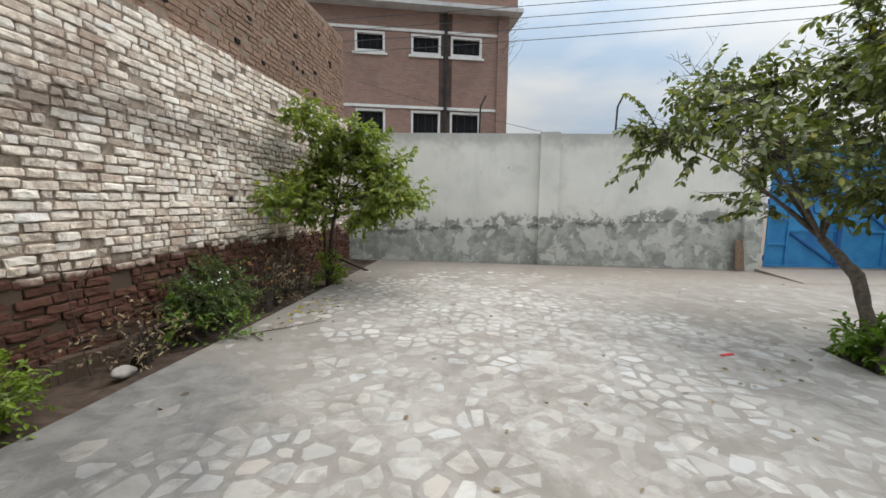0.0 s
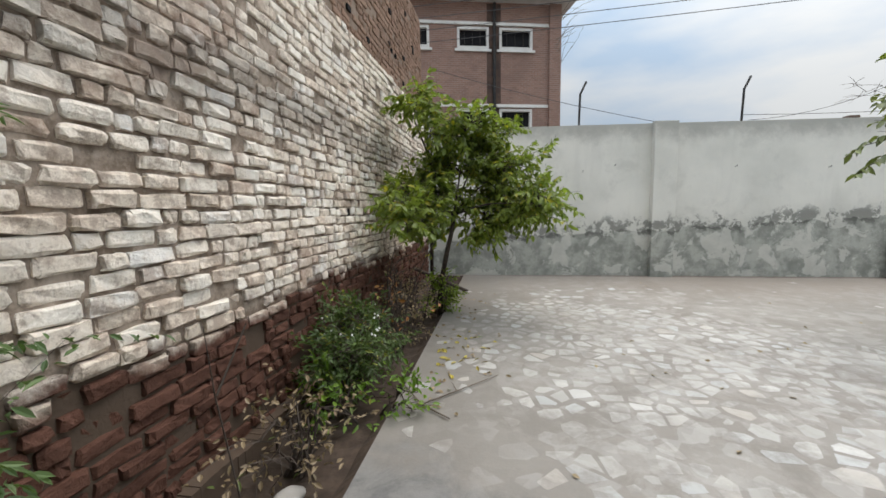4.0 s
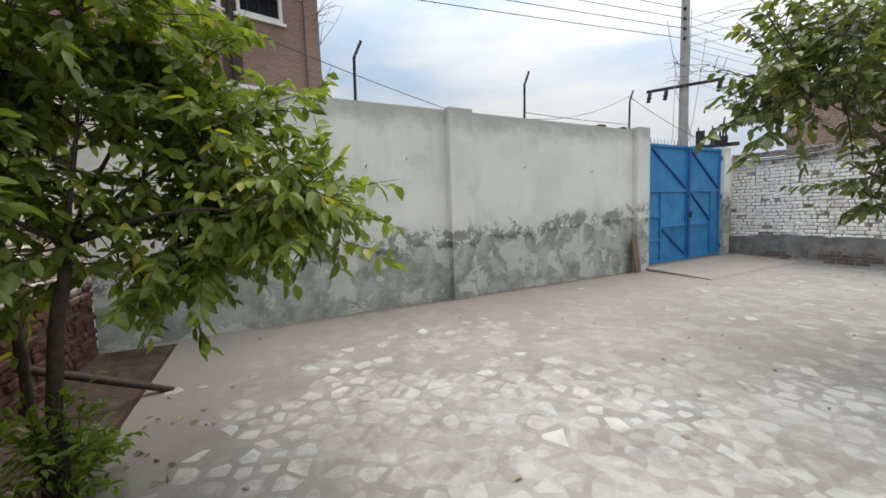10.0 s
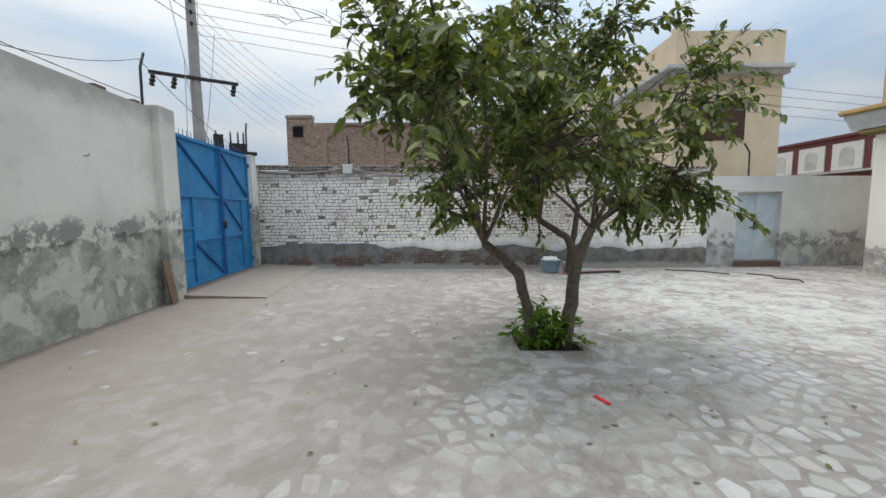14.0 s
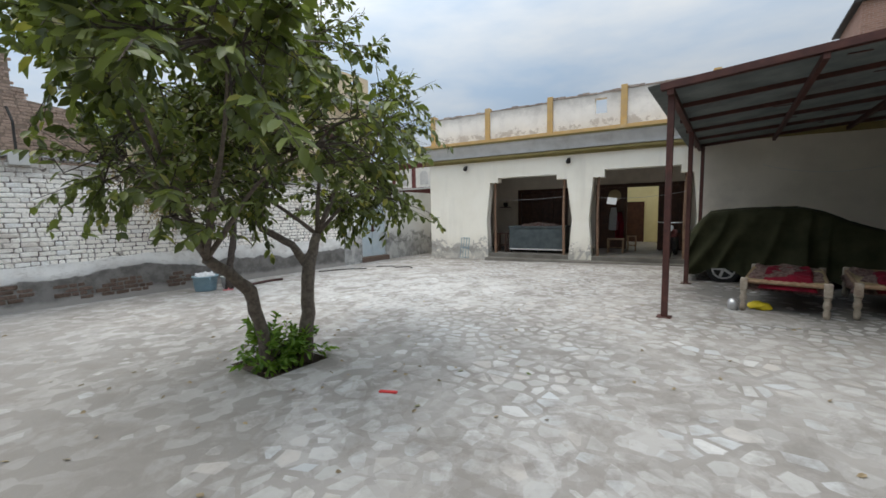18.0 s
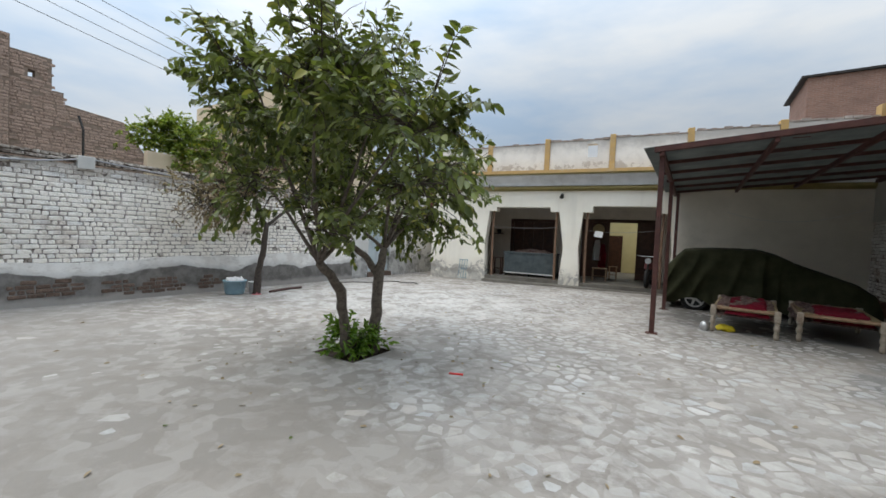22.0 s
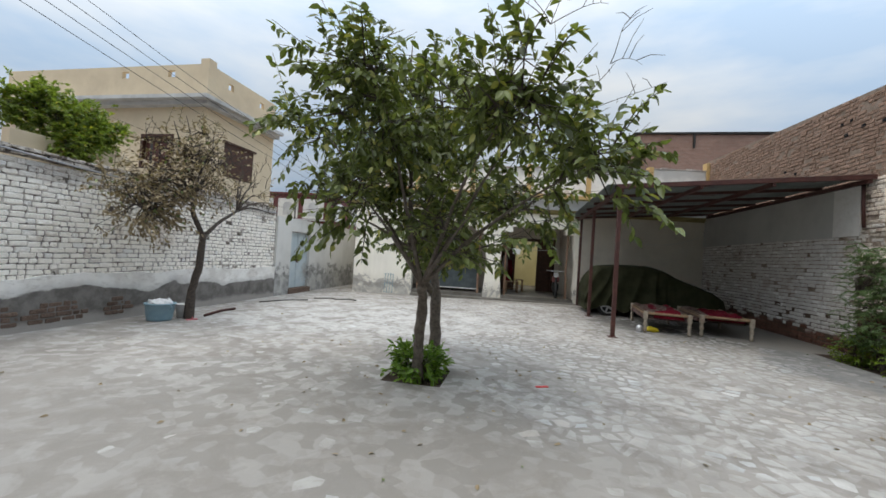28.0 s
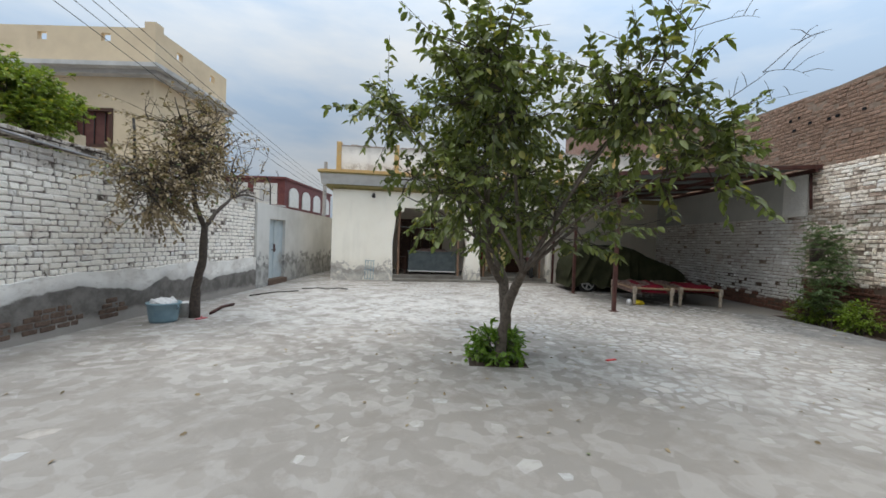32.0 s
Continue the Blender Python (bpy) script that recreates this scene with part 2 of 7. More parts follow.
    up = g.mix(g.math("MULTIPLY", blot, 0.3 if weather else 0.07), up, tuple(v * 0.72 for v in upper2))
    if weather:
        high = g.math("ADD", g.height(), g.math("MULTIPLY", g.math("SUBTRACT", g.noise(2.2, 7, 0.7), 0.5), 0.8))
        up = g.mix(g.math("MULTIPLY", g.step(high, weather - 0.5, weather - 0.04), 0.72), up, tuple(v * 0.5 for v in upper2))
    lo = g.mix(g.step(g.noise(3.2, 7, 0.7), 0.36, 0.64), lower, lower2)
    patch = g.step(g.noise(2.1, 6, 0.62, bend=0.6), 0.53, 0.57)
    lo = g.mix(g.math("MULTIPLY", patch, 0.6), lo, upper2)
    z = g.math("ADD", g.height(), g.math("MULTIPLY", g.math("SUBTRACT", g.noise(1.5, 8, 0.72), 0.5), wave))
    if line_side:
        z = g.math("ADD", z, g.math("MULTIPLY", g.along("X"), line_side))
    above = g.step(z, line - 0.012, line + 0.012)
    col = g.mix(above, lo, up)
    near_line = g.math("MULTIPLY", g.step(z, line - 0.22, line - 0.02), g.math("SUBTRACT", 1.0, g.step(z, line + 0.12, line + 0.42)))
    flake = g.step(g.math("ADD", g.noise(3.4, 9, 0.75), g.math("MULTIPLY", near_line, 0.12)), 0.60, 0.64)
    col = g.mix(g.math("MULTIPLY", g.math("MULTIPLY", flake, near_line), 0.85), col, damp)
    soft = g.math("MULTIPLY", g.math("SUBTRACT", 1.0, g.step(z, line, line + 0.5)), above)
    col = g.mix(g.math("MULTIPLY", soft, 0.3), col, lower2)
    g.bump(g.math("ADD", g.math("MULTIPLY", above, 0.5), g.noise(30, 6, 0.65)), 0.3, 0.01)
    return g.done(col)


def band_mat():
    """White limewash over a dark cement foot: the wet line wanders up and down, pale again close to the ground."""
    g = Nodes("grey_cement_band", 0.9, spec=0.15)
    wave = g.math("ADD", g.math("MULTIPLY", g.math("SUBTRACT", g.noise(0.75, 3, 0.5), 0.5), 0.75), g.math("MULTIPLY", g.math("SUBTRACT", g.noise(9, 7, 0.7), 0.5), 0.09))
    z = g.math("ADD", g.math("ADD", g.height(), wave), g.math("MULTIPLY", g.math("SUBTRACT", g.along("Y"), 2.5), -0.016))
    wash = g.mix(g.step(g.noise(2.2, 6, 0.6), 0.4, 0.65), (0.86, 0.84, 0.8), (0.7, 0.665, 0.62))
    wash = g.mix(g.math("MULTIPLY", g.step(g.noise(6, 7, 0.72, g.stretch((1, 1, 2.2))), 0.52, 0.66), 0.5), wash, (0.46, 0.42, 0.375))
    foot = g.mix(g.step(g.noise(3.5, 7, 0.7), 0.36, 0.66), (0.135, 0.125, 0.115), (0.23, 0.215, 0.2))
    low = g.math("ADD", g.height(), g.math("MULTIPLY", g.math("SUBTRACT", g.noise(1.6, 5), 0.5), 0.35))
    foot = g.mix(g.math("MULTIPLY", g.math("SUBTRACT", 1.0, g.step(low, 0.02, 0.14)), 0.75), foot, (0.4, 0.37, 0.34))
    col = g.mix(g.step(z, 0.5, 0.545), foot, wash)
    grey = g.math("MULTIPLY", g.step(z, 0.5, 0.545), g.math("SUBTRACT", 1.0, g.step(z, 0.53, 0.68)))
    col = g.mix(g.math("MULTIPLY", grey, 0.5), col, (0.45, 0.44, 0.43))
    g.bump(g.noise(30, 6, 0.65), 0.4, 0.01)
    return g.done(col)


def far_brick(name, turn):
    g = Nodes(name, 0.9, spec=0.15)
    col = g.bricks(turn, (0.31, 0.25, 0.215), (0.285, 0.17, 0.135), (0.225, 0.135, 0.108))
    col = g.mix(g.math("MULTIPLY", g.step(g.noise(0.7, 7, 0.66), 0.45, 0.68), 0.45), col, (0.17, 0.11, 0.09))
    col = g.mix(g.math("MULTIPLY", g.step(g.noise(1.4, 6, 0.6, g.stretch((1, 1, 0.25))), 0.55, 0.75), 0.4), col, (0.33, 0.24, 0.2))
    g.bump(g.noise(25, 5), 0.3, 0.01)
    return g.done(col)


def leaf_mat(name, dark, light, odd=None, through_light=0.35):
    g = Nodes(name, 0.4, spec=0.4)
    rnd = g.random()
    col = g.mix(rnd, dark, light)
    col = g.mix(g.math("MULTIPLY", g.noise(1.3, 4), 0.5), col, light)
    if odd:
        col = g.mix(g.step(rnd, 0.93, 0.95), col, odd)
    g.done(col)
    clear = g.n.new("ShaderNodeBsdfTranslucent")
    g.l.new(g.mix(1.0, col, (1.25, 1.35, 0.6), "MULTIPLY"), clear.inputs["Color"])
    both = g.n.new("ShaderNodeMixShader")
    both.inputs[0].default_value = through_light
    g.l.new(g.b.outputs[0], both.inputs[1])
    g.l.new(clear.outputs[0], both.inputs[2])
    g.l.new(both.outputs[0], g.n["Material Output"].inputs["Surface"])
    return g.m


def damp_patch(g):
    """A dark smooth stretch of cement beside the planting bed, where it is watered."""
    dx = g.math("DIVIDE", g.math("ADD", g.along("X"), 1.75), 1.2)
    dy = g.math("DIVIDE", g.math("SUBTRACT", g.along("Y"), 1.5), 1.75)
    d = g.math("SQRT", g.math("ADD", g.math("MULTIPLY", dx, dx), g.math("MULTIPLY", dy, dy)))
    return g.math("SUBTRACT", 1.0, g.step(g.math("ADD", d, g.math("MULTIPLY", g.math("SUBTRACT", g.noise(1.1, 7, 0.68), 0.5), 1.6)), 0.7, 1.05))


def worn_shaded_floor(g):
    """Cement in worn tones: a pale scoured middle, a darker smooth stretch by the tree, sand along the street wall, and
    shade painted in by that wall and under the carport.
    """
    warp = g.math("SUBTRACT", g.noise(0.8, 6, 0.65), 0.5)
    x, y = g.along("X"), g.along("Y")

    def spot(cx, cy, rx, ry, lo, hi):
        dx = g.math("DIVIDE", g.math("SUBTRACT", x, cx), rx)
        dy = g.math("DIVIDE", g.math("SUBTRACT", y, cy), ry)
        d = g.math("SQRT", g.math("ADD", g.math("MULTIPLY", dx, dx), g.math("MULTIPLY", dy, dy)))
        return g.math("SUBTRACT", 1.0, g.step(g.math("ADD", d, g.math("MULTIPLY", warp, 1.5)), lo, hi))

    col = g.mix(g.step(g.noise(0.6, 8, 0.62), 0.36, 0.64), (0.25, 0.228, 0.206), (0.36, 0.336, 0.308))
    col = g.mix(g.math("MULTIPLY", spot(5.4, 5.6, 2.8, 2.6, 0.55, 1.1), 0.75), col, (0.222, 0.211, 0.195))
    pale = g.math("MULTIPLY", spot(6.7, 0.4, 3.3, 2.7, 0.55, 1.15), g.step(g.noise(2.2, 7, 0.68), 0.36, 0.58))
    col = g.mix(g.math("MULTIPLY", pale, 0.8), col, (0.52, 0.51, 0.485))
    col = g.mix(g.math("MULTIPLY", g.step(g.noise(3.1, 8, 0.72), 0.5, 0.66), 0.55), col, (0.445, 0.421, 0.395))
    ghost = g.math("MULTIPLY", g.step(g.cells(7.8), 0.4, 0.75), g.step(g.noise(0.9, 6, 0.6), 0.28, 0.5))
    col = g.mix(g.math("MULTIPLY", ghost, 0.62), col, (0.478, 0.462, 0.44))
    col = g.mix(g.math("MULTIPLY", g.step(g.noise(5.5, 9, 0.75, bend=0.6), 0.53, 0.7), 0.5), col, (0.215, 0.2, 0.185))
    col = g.mix(g.math("MULTIPLY", g.step(g.cells(12.0, 0.2), 0.6, 0.85), 0.35), col, (0.24, 0.225, 0.205))
    # Shade under the carport roof, painted into the cement colour.
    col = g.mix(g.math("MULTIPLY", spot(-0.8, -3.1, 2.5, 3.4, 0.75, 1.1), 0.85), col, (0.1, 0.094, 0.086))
    col = g.mix(g.math("MULTIPLY", g.step(g.noise(1.7, 8, 0.7, bend=0.5), 0.48, 0.62), 0.72), col, (0.205, 0.184, 0.163))
    north = g.math("MULTIPLY", g.step(g.math("ADD", y, g.math("MULTIPLY", warp, 3.0)), 3.6, 6.4), g.step(x, 0.8, 2.6))
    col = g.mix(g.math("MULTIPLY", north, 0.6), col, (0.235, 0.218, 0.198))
    # Sand by the street wall, with wall and tree shade in its colour.
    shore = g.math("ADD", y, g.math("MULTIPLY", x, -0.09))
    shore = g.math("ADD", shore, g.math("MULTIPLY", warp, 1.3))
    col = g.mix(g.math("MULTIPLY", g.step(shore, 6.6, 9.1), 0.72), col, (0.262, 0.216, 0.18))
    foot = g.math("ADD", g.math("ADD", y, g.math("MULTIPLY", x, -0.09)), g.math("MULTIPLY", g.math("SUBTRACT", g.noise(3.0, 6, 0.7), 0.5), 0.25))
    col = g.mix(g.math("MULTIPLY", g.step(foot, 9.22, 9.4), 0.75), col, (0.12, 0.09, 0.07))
    bedside = g.math("ADD", x, g.math("MULTIPLY", warp, 0.8))
    col = g.mix(g.math("MULTIPLY", g.math("SUBTRACT", 1.0, g.step(bedside, -1.9, -0.6)), 0.8), col, (0.175, 0.157, 0.14))
    col = g.mix(g.math("MULTIPLY", grey_zone(g), 0.38), col, (0.2, 0.19, 0.176))
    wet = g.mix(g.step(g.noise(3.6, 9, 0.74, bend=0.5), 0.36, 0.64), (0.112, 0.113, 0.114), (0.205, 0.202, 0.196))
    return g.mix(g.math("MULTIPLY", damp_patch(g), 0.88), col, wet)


def grey_zone(g):
    """Greyer floor towards the bed, and round a spot before the tree."""
    warp = g.math("SUBTRACT", g.noise(0.7, 6, 0.62), 0.5)
    bed = g.math("SUBTRACT", 1.0, g.step(g.math("ADD", g.along("X"), g.math("MULTIPLY", warp, 3.0)), -0.6, 2.4))
    dx, dy = g.math("SUBTRACT", g.along("X"), 2.7), g.math("SUBTRACT", g.along("Y"), 2.6)
    d = g.math("SQRT", g.math("ADD", g.math("MULTIPLY", dx, dx), g.math("MULTIPLY", dy, dy)))
    spot = g.math("SUBTRACT", 1.0, g.step(g.math("ADD", d, g.math("MULTIPLY", warp, 2.0)), 0.8, 1.9))
    return g.math("MAXIMUM", bed, spot)


def cement_mat():
    g = Nodes("worn_shaded_cement", 0.82, spec=0.25)
    col = worn_shaded_floor(g)
    g.bump(g.math("ADD", g.noise(45, 6, 0.7), g.math("MULTIPLY", g.noise(5, 5), 1.5)), 0.4, 0.008)
    return g.done(col)


def chip_mat():
    """Marble scraps, rubbed clean here and still under a film of the cement there."""
    g = Nodes("marble_chip", 0.55, spec=0.35)
    rnd = g.random()
    col = g.mix(rnd, (0.37, 0.36, 0.34), (0.58, 0.572, 0.55))
    pure = g.step(g.math("FRACT", g.math("MULTIPLY", rnd, 23.7)), 0.86, 0.9)
    col = g.mix(g.math("MULTIPLY", pure, 0.45), col, (0.76, 0.755, 0.74))
    cool = g.step(g.math("FRACT", g.math("MULTIPLY", rnd, 7.31)), 0.72, 0.82)
    col = g.mix(g.math("MULTIPLY", cool, 0.5), col, (0.46, 0.5, 0.53))
    warm = g.step(g.math("FRACT", g.math("MULTIPLY", rnd, 13.7)), 0.82, 0.9)
    col = g.mix(g.math("MULTIPLY", warm, 0.35), col, (0.52, 0.43, 0.36))
    film = g.math("ADD", g.math("MULTIPLY", g.noise(1.1, 7, 0.64), 1.05), g.math("MULTIPLY", g.noise(6, 8, 0.72, bend=0.4), 0.5))
    film = g.math("ADD", film, g.math("MULTIPLY", rnd, 0.16))
    film = g.math("ADD", g.math("MULTIPLY", g.step(film, 0.66, 0.96), 0.82), 0.18)
    rim = g.n.new("ShaderNodeAttribute")     # dust and grout lie thickest along the broken edges
    rim.attribute_name = "rim"
    film = g.math("MAXIMUM", film, g.step(g.math("ADD", rim.outputs["Fac"], g.math("MULTIPLY", g.math("SUBTRACT", g.noise(22, 5), 0.5), 0.9)), 0.45, 1.1))
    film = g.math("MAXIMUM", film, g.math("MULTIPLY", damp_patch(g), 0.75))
    film = g.math("MAXIMUM", film, g.math("MULTIPLY", grey_zone(g), 0.4))
    col = g.mix(film, col, worn_shaded_floor(g))
    g.bump(g.noise(60, 4), 0.15, 0.003)
    return g.done(col)


M_CEMENT, M_CHIP = cement_mat(), chip_mat()
M_SOIL = plain("dark_soil", (0.042, 0.03, 0.023), (0.085, 0.06, 0.046), 9, 0.95, bump=0.9, fine=30)
M_WBRICK = brick_paint("whitewashed_brick", 0.97, 0.3, (0.96, 0.91, 0.83), (0.82, 0.71, 0.6), (0.125, 0.06, 0.044), 0.2, 0.47, 2.42)
# Duller copy of the whitewash: the carport roof's shade put into the bricks.
M_WBRICK_S = brick_paint("shaded_whitewash_yard_end", 0.45, 0.35, (0.66, 0.64, 0.61), (0.54, 0.51, 0.475), (0.16, 0.08, 0.058), 0.22, 0.66)
M_EBRICK = brick_paint("white_brick", -1.0, 0.2, (0.98, 0.935, 0.865), (0.94, 0.885, 0.81), (0.3, 0.2, 0.16), 0.08, 0.72, 2.62)
M_MUDBRICK = brick_paint("bare_brown_brick", 9.0, 0.2, (0.5, 0.4, 0.3), (0.4, 0.3, 0.25), (0.29, 0.188, 0.14), 0.3)
M_REDBRICK = brick_paint("exposed_red_brick", 9.0, 0.2, (0.5, 0.4, 0.3), (0.4, 0.3, 0.25), (0.16, 0.112, 0.088), 0.3)
M_MORTAR_W = limed_mortar("dirty_mortar", (0.17, 0.13, 0.1), (0.4, 0.33, 0.275), (0.1, 0.072, 0.055), 0.25, 0.97)
M_MORTAR_E = limed_mortar("pale_mortar", (0.3, 0.262, 0.225), (0.62, 0.57, 0.515), (0.07, 0.053, 0.044), 0.88, None, 5.5)
M_RUINBRICK = brick_paint("weathered_brown_brick", 9.0, 0.2, (0.5, 0.4, 0.3), (0.4, 0.3, 0.25), (0.4, 0.29, 0.23), 0.3)
M_MORTAR_B = plain("brown_mortar", (0.2, 0.15, 0.115), (0.28, 0.21, 0.165), 8, 0.95, bump=0.7, fine=30)
M_NWALL = wall_paint("pale_green_wall_paint", (0.725, 0.713, 0.655), (0.615, 0.61, 0.558), (0.235, 0.245, 0.22), (0.42, 0.425, 0.385), 1.0, 0.5, (0.11, 0.11, 0.102), -0.045, 3.28)
M_CREAM = wall_paint("cream_house_paint", (0.93, 0.88, 0.77), (0.88, 0.825, 0.71), (0.36, 0.34, 0.31), (0.6, 0.57, 0.51), 0.36, 1.05, (0.33, 0.3, 0.27))
M_ROOM = plain("yellow_room_paint", (0.66, 0.58, 0.33), (0.6, 0.52, 0.28), 2, 0.8, bump=0.1)
M_WHITEWALL = wall_paint("white_plaster", (0.68, 0.67, 0.64), (0.55, 0.54, 0.51), (0.24, 0.235, 0.225), (0.42, 0.41, 0.39), 0.62, 0.8, (0.18, 0.175, 0.165))
# Grey plaster with the carport roof's shadow put into its colour.
M_GREYPLASTER = plain("shaded_grey_plaster", (0.42, 0.41, 0.385), (0.35, 0.34, 0.32), 1.2, 0.85, bump=0.3, stain=(0.4, 0.39, 0.37))
M_BAND = band_mat()
M_PARA = wall_paint("peeling_white_parapet", (0.86, 0.835, 0.79), (0.76, 0.73, 0.69), (0.6, 0.57, 0.53), (0.5, 0.46, 0.41), 3.96, 0.35, (0.45, 0.4, 0.36), 0.0, 5.0)
# Greyer than the front wall: its own dirt plus carport shade in the colour.
M_CARBACK = plain("dusty_shaded_plaster", (0.74, 0.685, 0.595), (0.65, 0.6, 0.52), 1.1, 0.9, bump=0.3, stain=(0.5, 0.46, 0.4))
M_OCHRE = plain("ochre_paint", (0.56, 0.37, 0.15), (0.47, 0.32, 0.15), 5, 0.75, bump=0.2, stain=(0.52, 0.42, 0.29))
M_COPING = plain("weathered_coping", (0.46, 0.4, 0.36), (0.3, 0.24, 0.205), 7, 0.9, bump=0.6, fine=30, vary=0.4, stain=(0.55, 0.52, 0.48))
M_SLABGREY = plain("bluish_grey_slab", (0.52, 0.52, 0.515), (0.42, 0.42, 0.42), 2.5, 0.85, bump=0.3, stain=(0.3, 0.295, 0.29))
M_COVE = plain("pale_cornice_paint", (0.66, 0.665, 0.66), (0.55, 0.555, 0.55), 2.5, 0.85, bump=0.3, stain=(0.42, 0.41, 0.4))
# Duller copy of the house cream: the verandah's dimness is put into it.
M_INNER = plain("shaded_cream_plaster", (0.66, 0.59, 0.5), (0.57, 0.505, 0.425), 1.6, 0.85, bump=0.2, stain=(0.33, 0.29, 0.24))
M_OLIVE = plain("olive_gold_moulding", (0.25, 0.21, 0.08), (0.33, 0.26, 0.11), 4, 0.75, bump=0.2)
M_BLUE = plain("blue_gate_paint", (0.014, 0.17, 0.39), (0.028, 0.24, 0.47), 3, 0.45, bump=0.12, stain=(0.02, 0.1, 0.3), spec=0.4)
M_BLUEDARK = plain("dark_blue_steel", (0.01, 0.075, 0.24), (0.015, 0.1, 0.3), 6, 0.5, bump=0.15, spec=0.4)
M_RUST = plain("red_brown_steel", (0.055, 0.021, 0.018), (0.09, 0.034, 0.027), 7, 0.6, bump=0.25, stain=(0.06, 0.035, 0.03), spec=0.35)
M_IRON = plain("dark_iron", (0.03, 0.03, 0.032), (0.06, 0.055, 0.05), 12, 0.6, 0.6, bump=0.25)
M_SHEET = plain("dull_roof_sheet", (0.125, 0.135, 0.128), (0.19, 0.197, 0.185), 2.4, 0.6, 0.3, bump=0.1, stain=(0.1, 0.09, 0.085))
M_TARP = plain("olive_green_tarpaulin", (0.021, 0.023, 0.011), (0.036, 0.037, 0.019), 3, 0.85, bump=0.3, fine=120, spec=0.15)
M_RUBBER = plain("black_rubber", (0.018, 0.018, 0.018), (0.03, 0.03, 0.03), 20, 0.8, bump=0.2)
M_CHROME = plain("grey_alloy", (0.45, 0.45, 0.46), (0.55, 0.55, 0.55), 20, 0.35, 0.8, bump=0.05)
M_WOOD = plain("weathered_wood", (0.2, 0.125, 0.075), (0.29, 0.19, 0.12), 14, 0.75, bump=0.4, fine=40, stain=(0.12, 0.08, 0.055))
M_DARKWOOD = plain("dark_brown_wood", (0.05, 0.022, 0.014), (0.08, 0.034, 0.02), 8, 0.5, bump=0.2)
M_LEGWOOD = plain("pale_turned_wood", (0.36, 0.31, 0.25), (0.24, 0.2, 0.16), 16, 0.7, bump=0.3, stain=(0.2, 0.13, 0.09))
M_ROPE = plain("straw_rope_weave", (0.33, 0.26, 0.14), (0.42, 0.34, 0.2), 40, 0.9, bump=0.6, fine=120)
M_CLOTH = plain("dark_red_cloth", (0.27, 0.012, 0.03), (0.17, 0.01, 0.024), 5, 0.95, bump=0.5, fine=150)
M_QUILT = plain("brown_patterned_quilt", (0.1, 0.06, 0.052), (0.3, 0.21, 0.18), 24, 0.95, bump=0.6, fine=90, stain=(0.13, 0.03, 0.035))
M_BARK = plain("grey_brown_bark", (0.1, 0.08, 0.065), (0.18, 0.15, 0.125), 22, 0.9, bump=0.9, fine=45)
M_BARKDARK = plain("dark_bark", (0.05, 0.04, 0.034), (0.09, 0.07, 0.058), 22, 0.9, bump=0.9, fine=45)
M_LEAF = leaf_mat("green_leaf", (0.016, 0.028, 0.009), (0.19, 0.228, 0.067), (0.3, 0.29, 0.08), 0.28)
M_LEAFORANGE = leaf_mat("withered_orange_leaf", (0.3, 0.12, 0.045), (0.4, 0.2, 0.08), (0.12, 0.16, 0.05))
M_LEAF3 = leaf_mat("fresh_green_leaf", (0.05, 0.09, 0.024), (0.26, 0.325, 0.07), (0.34, 0.32, 0.05), 0.43)
M_LEAFSHOOT = leaf_mat("bright_shoot_leaf", (0.06, 0.14, 0.022), (0.16, 0.27, 0.035))
M_LEAFDARK = leaf_mat("dark_shrub_leaf", (0.026, 0.05, 0.015), (0.095, 0.15, 0.045), (0.25, 0.27, 0.06))
M_LEAFLIME = leaf_mat("lime_leaf", (0.08, 0.145, 0.017), (0.2, 0.29, 0.03))
M_LEAFFERN = leaf_mat("fern_green_leaf", (0.05, 0.095, 0.038), (0.15, 0.225, 0.095))
M_LEAFDRY = leaf_mat("dry_brown_leaf", (0.16, 0.115, 0.075), (0.33, 0.25, 0.155), (0.12, 0.16, 0.05), 0.2)
M_LEAFYELLOW = leaf_mat("fallen_yellow_leaf", (0.36, 0.28, 0.05), (0.48, 0.4, 0.1), None, 0.15)
M_PETAL = plain("white_petal", (0.75, 0.75, 0.72), (0.8, 0.8, 0.78), 10, 0.6)
M_POLE = plain("grey_concrete_pole", (0.3, 0.285, 0.265), (0.38, 0.36, 0.34), 3, 0.85, bump=0.3)
M_WIRE = plain("black_cable", (0.06, 0.06, 0.065), (0.09, 0.09, 0.09), 3, 0.6)
M_WIREPALE = plain("grey_cable", (0.3, 0.3, 0.31), (0.36, 0.36, 0.37), 3, 0.6)
M_HOUSEBRICK = far_brick("red_brown_brickwork", 15.1)
M_ROOMBRICK = far_brick("bare_room_brickwork", 0.0)
M_POSTWOOD = plain("red_brown_wood", (0.19, 0.11, 0.07), (0.27, 0.17, 0.115), 14, 0.7, bump=0.4, fine=40, stain=(0.12, 0.07, 0.045))
M_WINWHITE = plain("white_window_paint", (0.66, 0.65, 0.62), (0.58, 0.57, 0.54), 5, 0.6)
# Near-black for panes and hole plates: the dark inside put into the colour.
M_WINDARK = plain("painted_dark_void", (0.012, 0.012, 0.014), (0.02, 0.02, 0.022), 3, 0.9, spec=0.1)
M_MAROON = plain("maroon_paint", (0.12, 0.038, 0.038), (0.165, 0.055, 0.052), 4, 0.6)
M_TAN = plain("tan_house_paint", (0.64, 0.53, 0.375), (0.57, 0.465, 0.33), 1.2, 0.85, bump=0.15, stain=(0.5, 0.405, 0.29))
